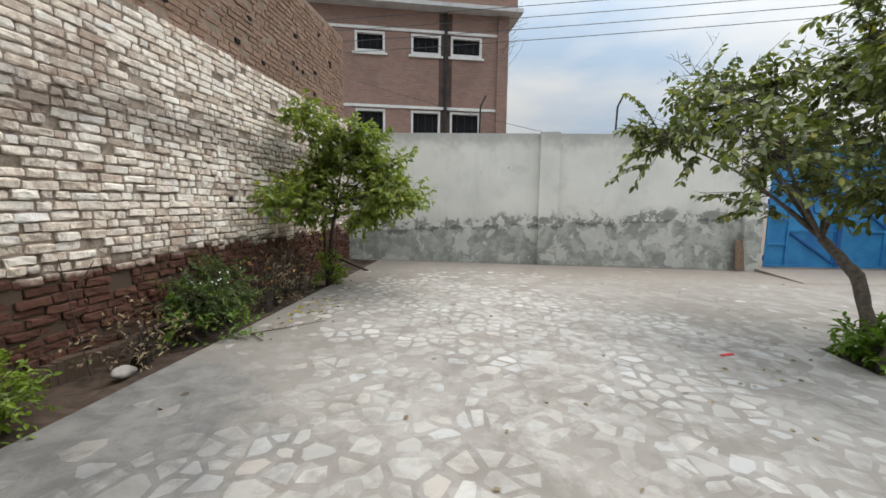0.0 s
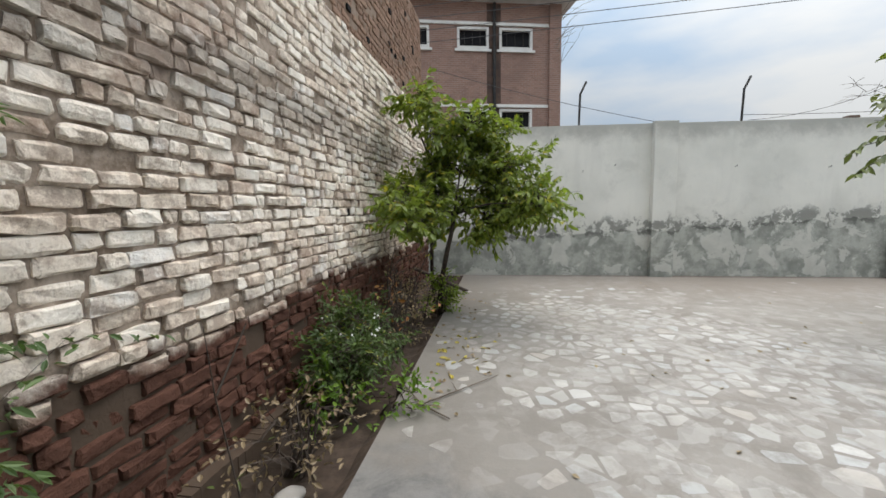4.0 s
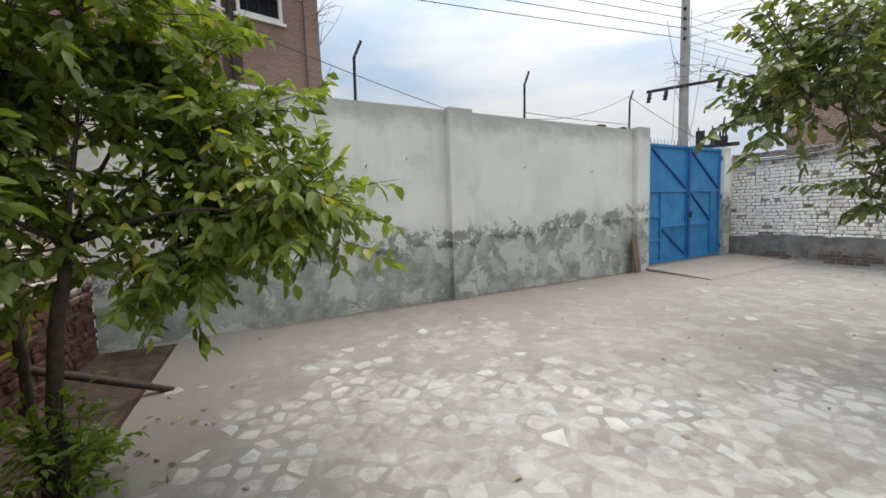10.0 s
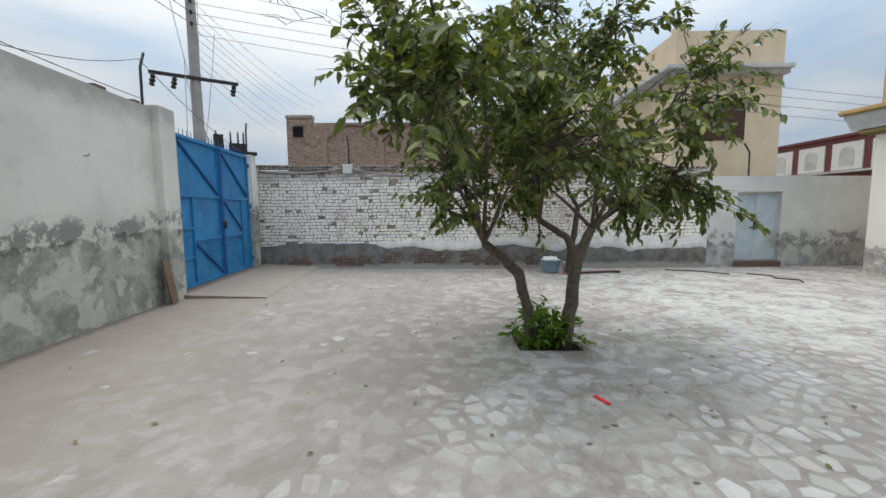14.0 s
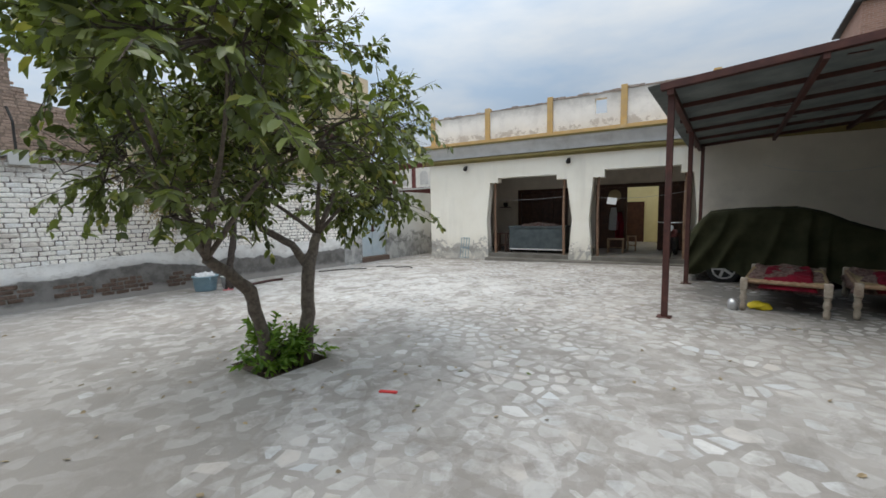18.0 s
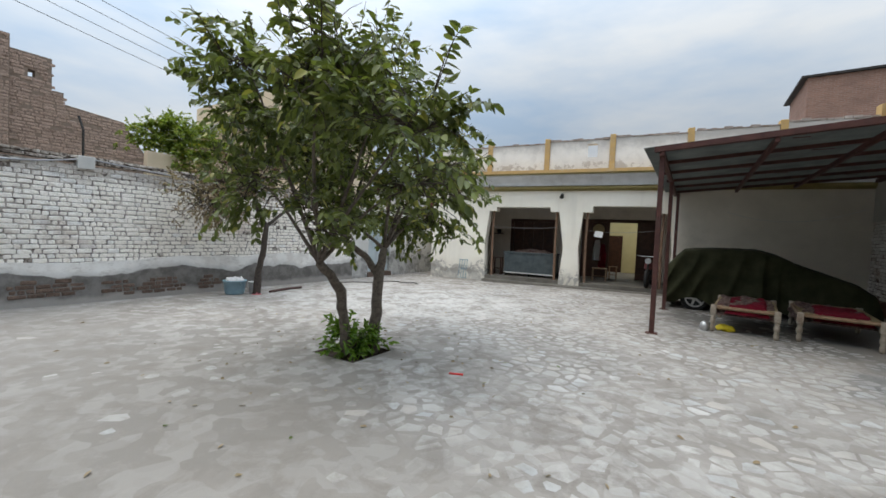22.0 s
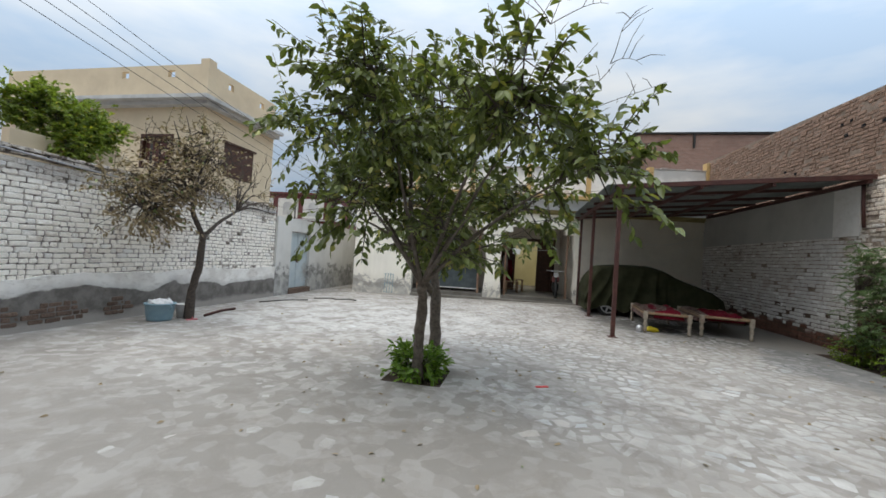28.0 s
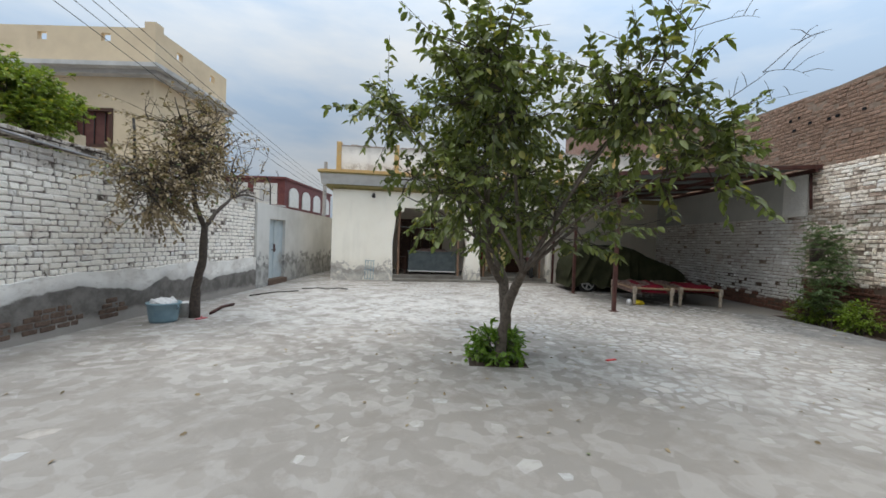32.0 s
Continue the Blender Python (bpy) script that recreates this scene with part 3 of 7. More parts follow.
M_SHUTTER = plain("maroon_window_shutter", (0.085, 0.03, 0.025), (0.12, 0.045, 0.036), 4, 0.6, bump=0.1)
M_BUCKET = plain("blue_grey_plastic", (0.19, 0.3, 0.36), (0.24, 0.36, 0.41), 8, 0.45)
M_BAG = plain("white_plastic_bag", (0.6, 0.6, 0.6), (0.72, 0.72, 0.72), 12, 0.5, bump=0.5, fine=25)
M_TRUNKBOX = plain("blue_grey_tin", (0.065, 0.08, 0.084), (0.1, 0.118, 0.122), 5, 0.5, 0.3, bump=0.15)
M_PALEBLUE = plain("pale_blue_door_paint", (0.42, 0.5, 0.54), (0.5, 0.56, 0.58), 4, 0.6, bump=0.2, stain=(0.3, 0.26, 0.22))
M_YELLOW = plain("yellow_plastic", (0.62, 0.47, 0.02), (0.7, 0.55, 0.04), 8, 0.5)
M_RED = plain("red_plastic", (0.6, 0.03, 0.03), (0.5, 0.03, 0.03), 8, 0.5)
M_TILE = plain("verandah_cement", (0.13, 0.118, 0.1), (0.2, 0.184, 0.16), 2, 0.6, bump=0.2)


# ---- builders ----
def part(name, bm, material, parent=None, label="", smooth=False):
    """Links a bmesh as one mesh object, under a thing or a part where one is given."""
    me = bpy.data.meshes.new(name)
    bmesh.ops.recalc_face_normals(bm, faces=bm.faces)
    bm.to_mesh(me)
    bm.free()
    me.materials.append(material)
    if smooth:
        me.shade_smooth()
    ob = new(name, me)
    if parent is not None:
        ob.parent = parent
        ob.matrix_world = Matrix()
    if label:
        tagged(ob, label)
    return ob


def raw(name, verts, faces, material, parent=None, label="", smooth=False):
    me = bpy.data.meshes.new(name)
    me.from_pydata(verts, [], faces)
    me.materials.append(material)
    if smooth:
        me.shade_smooth()
    ob = new(name, me)
    if parent is not None:
        ob.parent = parent
        ob.matrix_world = Matrix()
    if label:
        tagged(ob, label)
    return ob


def thing(name, label, category, at=None, group="", kind=""):
    """An Empty at a thing's base, that parents its parts."""
    ob = new(name)
    ob.empty_display_size = 0.1
    if at is not None:
        ob.matrix_world = at
    return tagged(ob, label, category, group, kind)


def box(bm, x0, x1, y0, y1, z0, z1, m=None, bevel=0.0):
    c = ((x0 + x1) / 2, (y0 + y1) / 2, (z0 + z1) / 2)
    got = bmesh.ops.create_cube(bm, size=1.0, matrix=Matrix.Translation(c) @ Matrix.Diagonal((x1 - x0, y1 - y0, z1 - z0, 1)))
    vs = got["verts"]
    if bevel:
        es = list({e for v in vs for e in v.link_edges})
        made = bmesh.ops.bevel(bm, geom=es, offset=bevel, segments=2, affect="EDGES", profile=0.6)
        vs = list({v for v in made["verts"]} | {v for v in vs if v.is_valid})
    if m is not None:
        bmesh.ops.transform(bm, matrix=m, verts=vs)
    return vs


def tube(bm, pts, radii, seg=8, cap=True):
    """A round bar along points, with a radius at each."""
    pts = [Vector(p) for p in pts]
    if isinstance(radii, (int, float)):
        radii = [radii] * len(pts)
    rings, side = [], None
    for k, p in enumerate(pts):
        way = (pts[min(k + 1, len(pts) - 1)] - pts[max(k - 1, 0)]).normalized()
        if side is None:
            side = way.orthogonal().normalized()
        side = (side - way * side.dot(way)).normalized()
        up = way.cross(side)
        rings.append([bm.verts.new(p + radii[k] * (math.cos(a) * side + math.sin(a) * up))
                      for a in (2 * math.pi * j / seg for j in range(seg))])
    for a, b in zip(rings, rings[1:]):
        for j in range(seg):
            bm.faces.new((a[j], a[(j + 1) % seg], b[(j + 1) % seg], b[j]))
    if cap:
        bm.faces.new(rings[0][::-1])
        bm.faces.new(rings[-1])
    return rings


def prism(bm, pts, y0, y1):
    """A flat outline in x and z, given a thickness from y0 to y1."""
    a = [bm.verts.new((x, y0, z)) for x, z in pts]
    b = [bm.verts.new((x, y1, z)) for x, z in pts]
    bm.faces.new(a)
    bm.faces.new(b[::-1])
    for k in range(len(pts)):
        j = (k + 1) % len(pts)
        bm.faces.new((a[j], a[k], b[k], b[j]))


def lathe(bm, profile, seg=20, centre=(0, 0, 0)):
    rings = [[bm.verts.new((centre[0] + r * math.cos(2 * math.pi * j / seg), centre[1] + r * math.sin(2 * math.pi * j / seg), centre[2] + z))
              for j in range(seg)] for r, z in profile]
    for a, b in zip(rings, rings[1:]):
        for j in range(seg):
            bm.faces.new((a[j], a[(j + 1) % seg], b[(j + 1) % seg], b[j]))
    bm.faces.new(rings[0][::-1])
    bm.faces.new(rings[-1])


def sag(p, q, drop, n=16):
    p, q = Vector(p), Vector(q)
    return [p.lerp(q, k / n) - Vector((0, 0, drop * 4 * (k / n) * (1 - k / n))) for k in range(n + 1)]


def floor_z(x, y):
    """The yard falls gently to the east and rises a little to the north."""
    return 0.07 - 0.013 * max(-4.0, min(x, 11.5)) + 0.01 * max(0.0, min(y, 10.5) - 4.0)


FM = pose(0, -6.2545, 0, 0, 0, 7.407)     # the house front: x along it, y out into the yard
NM = pose(0, 9.44, 0, 0, 0, 5.143)        # the street wall: x along it, y out to the street
rng = random.Random(11)

# ---- ground ----
BED = (-2.9, -2.12, 0.1, 9.1)
PIT = (4.28, 5.0, 3.78, 4.48)


def build_ground():
    xs = sorted({-500, -80, -20, -6, -3.4, BED[0], BED[1], 12, 20, 80, 500, PIT[0], PIT[1]} | {round(-2 + 0.6 * k, 2) for k in range(23)})
    ys = sorted({-500, -80, -20, -10, BED[2], BED[3], PIT[2], PIT[3], 12, 20, 80, 500} | {round(-7 + 0.6 * k, 2) for k in range(30)})
    verts = [(x, y, floor_z(x, y)) for y in ys for x in xs]
    faces = []
    for j in range(len(ys) - 1):
        for i in range(len(xs) - 1):
            cx, cy = (xs[i] + xs[i + 1]) / 2, (ys[j] + ys[j + 1]) / 2
            if any(b[0] < cx < b[1] and b[2] < cy < b[3] for b in (BED, PIT)):
                continue
            a = j * len(xs) + i
            faces.append((a, a + 1, a + 1 + len(xs), a + len(xs)))
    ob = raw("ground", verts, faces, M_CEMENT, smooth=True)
    tagged(ob, "worn grey cement yard with marble chips, reaching the street", "ground", "", "structure")
    return ob


ground = build_ground()


def soil_sheet(name, b, depth, label, n=0.09):
    nx, ny = max(3, int((b[1] - b[0]) / n)), max(3, int((b[3] - b[2]) / n))
    verts, faces = [], []
    for j in range(ny + 1):
        for i in range(nx + 1):
            x, y = b[0] + (b[1] - b[0]) * i / nx, b[2] + (b[3] - b[2]) * j / ny
            rim = i in (0, nx) or j in (0, ny)
            lump = 0.05 * noise.noise((x * 3, y * 3, 0)) + 0.03 * noise.noise((x * 9, y * 9, 3))
            verts.append((x, y, floor_z(x, y) + (0.0 if rim else -depth + lump)))
    for j in range(ny):
        for i in range(nx):
            a = j * (nx + 1) + i
            faces.append((a, a + 1, a + nx + 2, a + nx + 1))
    ob = raw(name, verts, faces, M_SOIL, smooth=False)
    return tagged(ob, label, "soil", "", "structure")


soil_sheet("planting_bed", BED, 0.07, "narrow bed of dark bare soil along the brick wall")
soil_sheet("tree_pit", PIT, 0.05, "square soil pit round the tree trunks")


# ---- walls ----
def plain_wall(name, outline, y0, y1, material, m, label):
    bm = bmesh.new()
    prism(bm, outline, y0, y1)
    ob = part(name, bm, material)
    ob.matrix_world = m
    return tagged(ob, label, "wall", "", "structure")


def brick_rows(u0, u1, z0, z1, course, length, seed, top=None, header=0.3, jog=0.004):
    """Places of bricks in a running bond with mixed headers: middle along, middle height, width, height."""
    r = random.Random(seed)
    rows, k = [], 0
    z = z0
    while z + course * 0.5 < z1:
        u = u0 - (0.5 * length if k % 2 else 0.0) - r.random() * 0.05
        while u < u1:
            w = length * 0.5 if r.random() < header else length
            w *= r.uniform(0.9 - 10 * jog, 1.04 + 14 * jog) if jog > 0.005 else r.uniform(0.9, 1.08)
            a, b = max(u, u0), min(u + w, u1)
            if b - a > 0.04 and (top is None or z + course < top((a + b) / 2)):
                rows.append(((a + b) / 2, z + course / 2 + r.uniform(-jog, jog), b - a - 0.011 - r.uniform(0, 2.2 * jog), course - 0.012 + r.uniform(-1.2 * jog, 0.6 * jog)))
            u += w
        z += course
        k += 1
    return [(u, z + (0.02 + 2 * (jog - 0.004)) * noise.noise((u * 0.7, seed, z * 0.6)), w, h) for u, z, w, h in rows]


def brick_form(r, w, h, rough, cap):
    """One worn brick about its middle: a lumpy face of twenty points with rounded arrises, on sides that run back into the wall."""
    c = r.uniform(0.007, 0.016)
    us, zs = (-0.5, -0.5 + 1.3 * c / w, 0.0, 0.5 - 1.3 * c / w, 0.5), (-0.5, -0.5 + c / h, 0.5 - c / h, 0.5)
    t1, t2 = r.uniform(-0.06, 0.06), r.uniform(-0.08, 0.08)
    verts, faces = [], []
    for j in range(4):
        for i in range(5):
            rim = (i in (0, 4)) + (j in (0, 3))
            x, z = us[i] * w + r.uniform(-1, 1) * (0.003 + rough * 0.35), zs[j] * h + r.uniform(-1, 1) * (0.002 + rough * 0.28)
            if rim == 2:
                x, z = x * 0.955, z * 0.93
            verts.append((x, -c * rim * 0.75 + t1 * x + t2 * z + r.uniform(-1, 1) * rough * (0.35 if rim else 0.5), z))
    for j in range(3):
        for i in range(4):
            a = j * 5 + i
            faces.append((a, a + 1, a + 6, a + 5))
    ring = [0, 1, 2, 3, 4, 9, 14, 19, 18, 17, 16, 15, 10, 5]
    for k in ring:
        verts.append((verts[k][0], -cap, verts[k][2]))
    for k in range(14):
        q = (k + 1) % 14
        faces.append((ring[q], ring[k], 20 + k, 20 + q))
    return verts, faces


def brick_bulk(name, rows, m, material, parent, seed, proud=0.02, rough=0.012, depth=0.06):
    """Many bricks in one mesh, uneven in depth and tilt."""
    r = np.random.RandomState(seed)
    verts, faces = [], []
    for u, z, w, h in rows:
        d = proud + r.uniform(-rough, rough) - (rough * 2.2 if r.rand() < 0.09 else 0)
        base = len(verts)
        v, f = brick_form(r, w, h, rough, depth)
        verts.extend((u + p[0], d + p[1], z + p[2]) for p in v)
        faces.extend(tuple(base + k for k in q) for q in f)
    ob = raw(name, verts, faces, material, parent)
    ob.matrix_world = m
    return tagged(ob, "", "", "", "stuff")


def unit_bricks(material, rough, seed):
    """Brick meshes that single bricks share: five headers, then five stretchers."""
    r = np.random.RandomState(seed)
    out = []
    for k in range(10):
        v, f = brick_form(r, 0.105 if k < 5 else 0.21, 0.07, rough, 0.06)
        me = bpy.data.meshes.new("brick")
        me.from_pydata(v, [], f)
        me.materials.append(material)
        out.append(me)
    return out


def brick_parts(rows, m, meshes, parent, seed, proud=0.02, rough=0.014):
    r = random.Random(seed)
    for u, z, w, h in rows:
        long = w > 0.155
        ob = new("brick", meshes[r.randrange(5) + (5 if long else 0)])
        ob.parent = parent
        ob.matrix_world = m @ pose(u, proud + r.uniform(-rough, rough), z, r.uniform(-3, 3), r.uniform(-2, 2), r.uniform(-4, 4)) @ Matrix.Diagonal((w / (0.21 if long else 0.105), 1, h / 0.07, 1))


# west boundary wall: its x runs south, its y out into the yard
WM = pose(-2.9, 0, 0, 0, 0, -90)
wall_west = plain_wall("wall_west", [(-9.2, -0.3), (6.8, -0.3), (6.8, 3.48), (-9.2, 3.48)], -0.3, -0.005, M_MORTAR_W, WM,
                       "tall old brick boundary wall with peeling whitewash and red brick foot")
parapet_west = plain_wall("wall_west_upper", [(-9.15, 3.48), (6.8, 3.48), (6.8, 5.5), (-0.5, 5.2), (-9.15, 5.42)], -0.36, -0.075, M_MORTAR_B, WM,
                          "upper part of bare brown brick above the whitewash")
wall_north = plain_wall("wall_north", [(-2.9, -0.3), (7.0, -0.3), (7.0, 3.25), (-2.9, 3.25)], 0.0, 0.24, M_NWALL, NM,
                        "pale green plastered street wall, flaking and damp at its foot")
for a, b in ((1.74, 2.2), (6.6, 7.03)):
    bm = bmesh.new()
    box(bm, a, b, -0.13, 0.02 if a < 3 else 0.26, -0.3, 3.3 if a > 3 else 3.275, bevel=0.012)
    pil = part("pilaster", bm, M_NWALL, wall_north, "square plastered pilaster")
    pil.matrix_world = NM
bm = bmesh.new()
box(bm, 10.46, 10.76, -0.06, 0.26, -0.3, 3.04, bevel=0.012)
pil = part("gate_pillar", bm, M_NWALL, wall_north, "plastered gate pillar")
pil.matrix_world = NM
bm = bmesh.new()
box(bm, 10.76, 11.3, 0.0, 0.24, -0.3, 2.7)
end = part("wall_end", bm, M_NWALL, wall_north)
end.matrix_world = NM

# east boundary wall: its x runs north, its y out into the yard
EM = pose(10.95, 0, 0, 0, 0, 90)


def east_top(y):
    return 2.62 + 0.012 * y if y > -1.9 else 2.42


wall_east = plain_wall("wall_east", [(-1.95, -0.4), (10.6, -0.4), (10.6, 2.68), (5, 2.6), (-1.95, 2.52)], -0.28, -0.005, M_MORTAR_E, EM,
                       "white painted brick boundary wall with a grey cement foot")
bm = bmesh.new()
outline = [(-1.95, -0.4), (10.55, -0.4)]
r2 = random.Random(5)
for k in range(43):
    y = 10.55 - k * 12.5 / 42
    outline.append((y, 0.82 - 0.026 * max(0.0, y - 2.5) + 0.03 * math.sin(y * 2.3) + r2.uniform(-0.02, 0.02)))
prism(bm, outline, -0.004, 0.05)
part("cement_band", bm, M_BAND, wall_east, "grey cement plaster along the wall foot").matrix_world = EM
plain_wall("wall_west_panel", [(0.66, 2.4), (6.6, 2.4), (6.6, 3.47), (0.66, 3.47)], 0.0, 0.022, M_GREYPLASTER, WM, "plain grey-white plastered strip of wall under the carport roof")
bm = bmesh.new()
box(bm, 0.0, 0.65, -0.01, 0.05, 2.4, 3.46, bevel=0.01)
part("brick_pier", bm, M_WBRICK_S, wall_west, "shallow whitewashed pier").matrix_world = WM
bm = bmesh.new()
tube(bm, [(-2.82, 0.1, 3.36), (-2.82, 0.12, 2.95), (-2.83, 0.14, 2.55)], 0.03, 8)
tagged(part("drain_spout", bm, M_RUST, smooth=True), "short rusty pipe on the whitewashed pier", "pipe")
plain_wall("wall_east_south", [(-9.5, -0.4), (-3.98, -0.4), (-3.98, 2.42), (-9.5, 2.38)], -0.26, 0.0, M_WHITEWALL, EM,
           "white plastered wall with dark damp stains beside the door")
plain_wall("door_surround", [(-2.72, -0.4), (-1.95, -0.4), (-1.95, 2.42), (-2.72, 2.42)], -0.3, 0.06, M_WHITEWALL, EM, "white plastered pier beside the small steel door")
plain_wall("door_lintel", [(-3.98, 2.0), (-2.72, 2.0), (-2.72, 2.42), (-3.98, 2.42)], -0.28, 0.03, M_WHITEWALL, EM, "white plastered lintel over the small door")

# ---- house ----
house = thing("house", "single-storey cream house with an open verandah and ochre trim", "house", FM)
bm = bmesh.new()
Y0, Y1 = -0.35, 0.0
prism(bm, [(9.75, -0.4), (9.75, 3.3), (7.42, 3.3), (7.42, 2.55), (7.55, 1.33), (7.5, 0.2), (7.5, -0.4)], Y0, Y1)
prism(bm, [(7.42, 2.55), (7.42, 3.3), (4.92, 3.3), (4.92, 2.55), (5.22, 2.55), (5.22, 2.7), (7.14, 2.7), (7.14, 2.55)], Y0, Y1)
prism(bm, [(4.92, 2.55), (4.92, 3.3), (4.15, 3.3), (4.15, 2.55), (4.26, 1.33), (4.17, 0.2), (4.17, -0.4), (4.84, -0.4), (4.84, 0.2), (4.74, 1.33)], Y0, Y1)
prism(bm, [(4.15, 2.55), (4.15, 3.3), (1.62, 3.3), (1.62, 2.55), (1.92, 2.55), (1.92, 2.76), (3.84, 2.76), (3.84, 2.55)], Y0, Y1)
prism(bm, [(1.62, 2.55), (1.62, 3.3), (-3.02, 3.6), (-3.02, -0.4), (1.55, -0.4), (1.55, 0.2), (1.5, 1.33)], Y0, Y1)
part("front_wall", bm, M_CREAM, house, "cream painted wall with two stepped openings").matrix_world = FM
bm = bmesh.new()
box(bm, 9.35, 9.75, -6.5, -0.352, -0.4, 3.3)
box(bm, -3.0, -2.7, -6.5, -0.352, -0.4, 3.3)
box(bm, -3.0, 9.75, -6.8, -6.5, -0.4, 3.3)
part("side_wall", bm, M_CREAM, house).matrix_world = FM
bm = bmesh.new()
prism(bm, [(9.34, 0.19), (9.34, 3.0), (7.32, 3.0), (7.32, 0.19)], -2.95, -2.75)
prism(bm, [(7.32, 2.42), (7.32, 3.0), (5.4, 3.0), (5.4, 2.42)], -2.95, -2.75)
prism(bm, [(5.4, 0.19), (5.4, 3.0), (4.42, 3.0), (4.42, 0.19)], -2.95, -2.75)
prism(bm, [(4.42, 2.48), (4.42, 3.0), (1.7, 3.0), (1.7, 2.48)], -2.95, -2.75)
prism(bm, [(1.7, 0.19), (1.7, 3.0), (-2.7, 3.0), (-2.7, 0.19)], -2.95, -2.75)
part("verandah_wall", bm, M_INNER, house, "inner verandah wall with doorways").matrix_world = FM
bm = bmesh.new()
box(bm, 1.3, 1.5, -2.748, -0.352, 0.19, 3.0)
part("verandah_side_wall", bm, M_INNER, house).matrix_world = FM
bm = bmesh.new()
prism(bm, [(1.44, -0.1), (1.44, 3.2), (-2.95, 3.5), (-2.95, -0.1)], 0.003, 0.012)
part("carport_back_wall", bm, M_CARBACK, house, "dusty grey-beige plaster with carport shade in its colour").matrix_world = FM
bm = bmesh.new()
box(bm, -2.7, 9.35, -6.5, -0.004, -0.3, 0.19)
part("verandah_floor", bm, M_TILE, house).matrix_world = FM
bm = bmesh.new()
box(bm, 1.5, 7.5, 0.003, 0.34, -0.3, 0.075, bevel=0.03)
part("front_step", bm, M_TILE, house, "low cement step along the verandah").matrix_world = FM
ROOF_CUT = (1.95, 4.1, -6.3, -3.7)     # unseen opening, added to let daylight into the yellow room


def slab_round_cut(bm, x0, x1, y0, y1, z0, z1):
    a, b, c, d = ROOF_CUT
    box(bm, x0, a, y0, y1, z0, z1)
    box(bm, b, x1, y0, y1, z0, z1)
    box(bm, a, b, y0, c, z0, z1)
    box(bm, a, b, d, y1, z0, z1)
    bmesh.ops.remove_doubles(bm, verts=bm.verts, dist=0.0005)


bm = bmesh.new()
slab_round_cut(bm, -2.7, 9.35, -6.5, -0.352, 3.0, 3.28)
ceil = part("ceiling", bm, M_SLABGREY)
ceil.matrix_world = FM
tagged(ceil, "flat plastered ceiling slab over the verandah and room", "ceiling", "", "structure")
bm = bmesh.new()
slab_round_cut(bm, -3.02, 10.15, -6.9, 0.12, 3.42, 3.8)
part("cornice_slab", bm, M_COVE, house, "bluish grey projecting slab").matrix_world = FM
bm = bmesh.new()
prism(bm, [(0.121, 3.42), (0.2, 3.42), (0.23, 3.5), (0.3, 3.6), (0.4, 3.7), (0.42, 3.8), (0.121, 3.8)], -10.15, 3.02)
part("cornice_cove", bm, M_COVE, house, "flared plaster cove of the slab").matrix_world = FM @ pose(0, 0, 0, 0, 0, 90)
bm = bmesh.new()
box(bm, -3.02, 10.2, 0.421, 0.47, 3.76, 3.801)
part("moulding", bm, M_OLIVE, house).matrix_world = FM
bm = bmesh.new()
slab_round_cut(bm, -3.02, 9.95, -6.7, 0.13, 3.302, 3.418)
box(bm, -3.02, 9.98, 0.131, 0.17, 3.33, 3.39)
part("moulding", bm, M_OLIVE, house, "olive moulding under the slab").matrix_world = FM
bm = bmesh.new()
box(bm, -3.02, 9.87, 0.003, 0.07, 3.262, 3.298)
part("moulding", bm, M_OLIVE, house).matrix_world = FM
bm = bmesh.new()
slab_round_cut(bm, -3.02, 10.22, -6.95, 0.5, 3.802, 3.87)
slab_round_cut(bm, -3.02, 10.15, -6.9, 0.43, 3.87, 3.9)
part("eave_moulding", bm, M_OCHRE, house, "ochre edge of the slab").matrix_world = FM
for a, b, h in ((7.58, 9.5, 4.83), (5.52, 7.4, 4.86), (3.45, 5.34, 4.92), (1.3, 3.27, 4.96), (-0.88, 1.12, 5.02), (-2.92, -1.06, 5.1)):
    bm = bmesh.new()
    if a == 3.45:
        for u0, u1, z0, z1 in ((3.45, 3.81, 3.9, h), (4.13, 5.34, 3.9, h), (3.81, 4.13, 3.9, 4.37), (3.81, 4.13, 4.8, h)):
            box(bm, u0, u1, -0.2, 0.0, z0, z1)
    else:
        box(bm, a, b, -0.2, 0.0, 3.9, h)
    part("parapet_panel", bm, M_PARA, house, "peeling white parapet panel").matrix_world = FM
    r3 = random.Random(int(h * 100))
    u = a
    while u < b - 0.05:
        w = min(r3.uniform(0.12, 0.26), b - u)
        bm = bmesh.new()
        box(bm, u, u + w - 0.008, -0.22, 0.015 + r3.uniform(-0.01, 0.01), h + 0.001, h + r3.uniform(0.035, 0.085), bevel=0.006)
        part("coping_brick", bm, M_COPING, house).matrix_world = FM
        u += w
    bm = bmesh.new()
    box(bm, a, b, 0.002, 0.03, 3.902, 3.99)
    part("parapet_base", bm, M_OCHRE, house).matrix_world = FM
for u, h in ((9.58, 4.98), (7.49, 4.99), (5.43, 5.04), (3.36, 5.08), (1.21, 5.12), (-0.97, 5.18), (-2.97, 5.42)):
    bm = bmesh.new()
    box(bm, u - 0.085, u + 0.085, -0.23, 0.045, 3.903, h, bevel=0.012)
    part("pilaster", bm, M_OCHRE, house, "ochre parapet pilaster").matrix_world = FM
for u in (8.28, 4.85):
    bm = bmesh.new()
    tube(bm, [(u, 0, 3.14), (u, 0.07, 3.11), (u, 0.14, 3.04)], [0.045, 0.055, 0.075], 10)
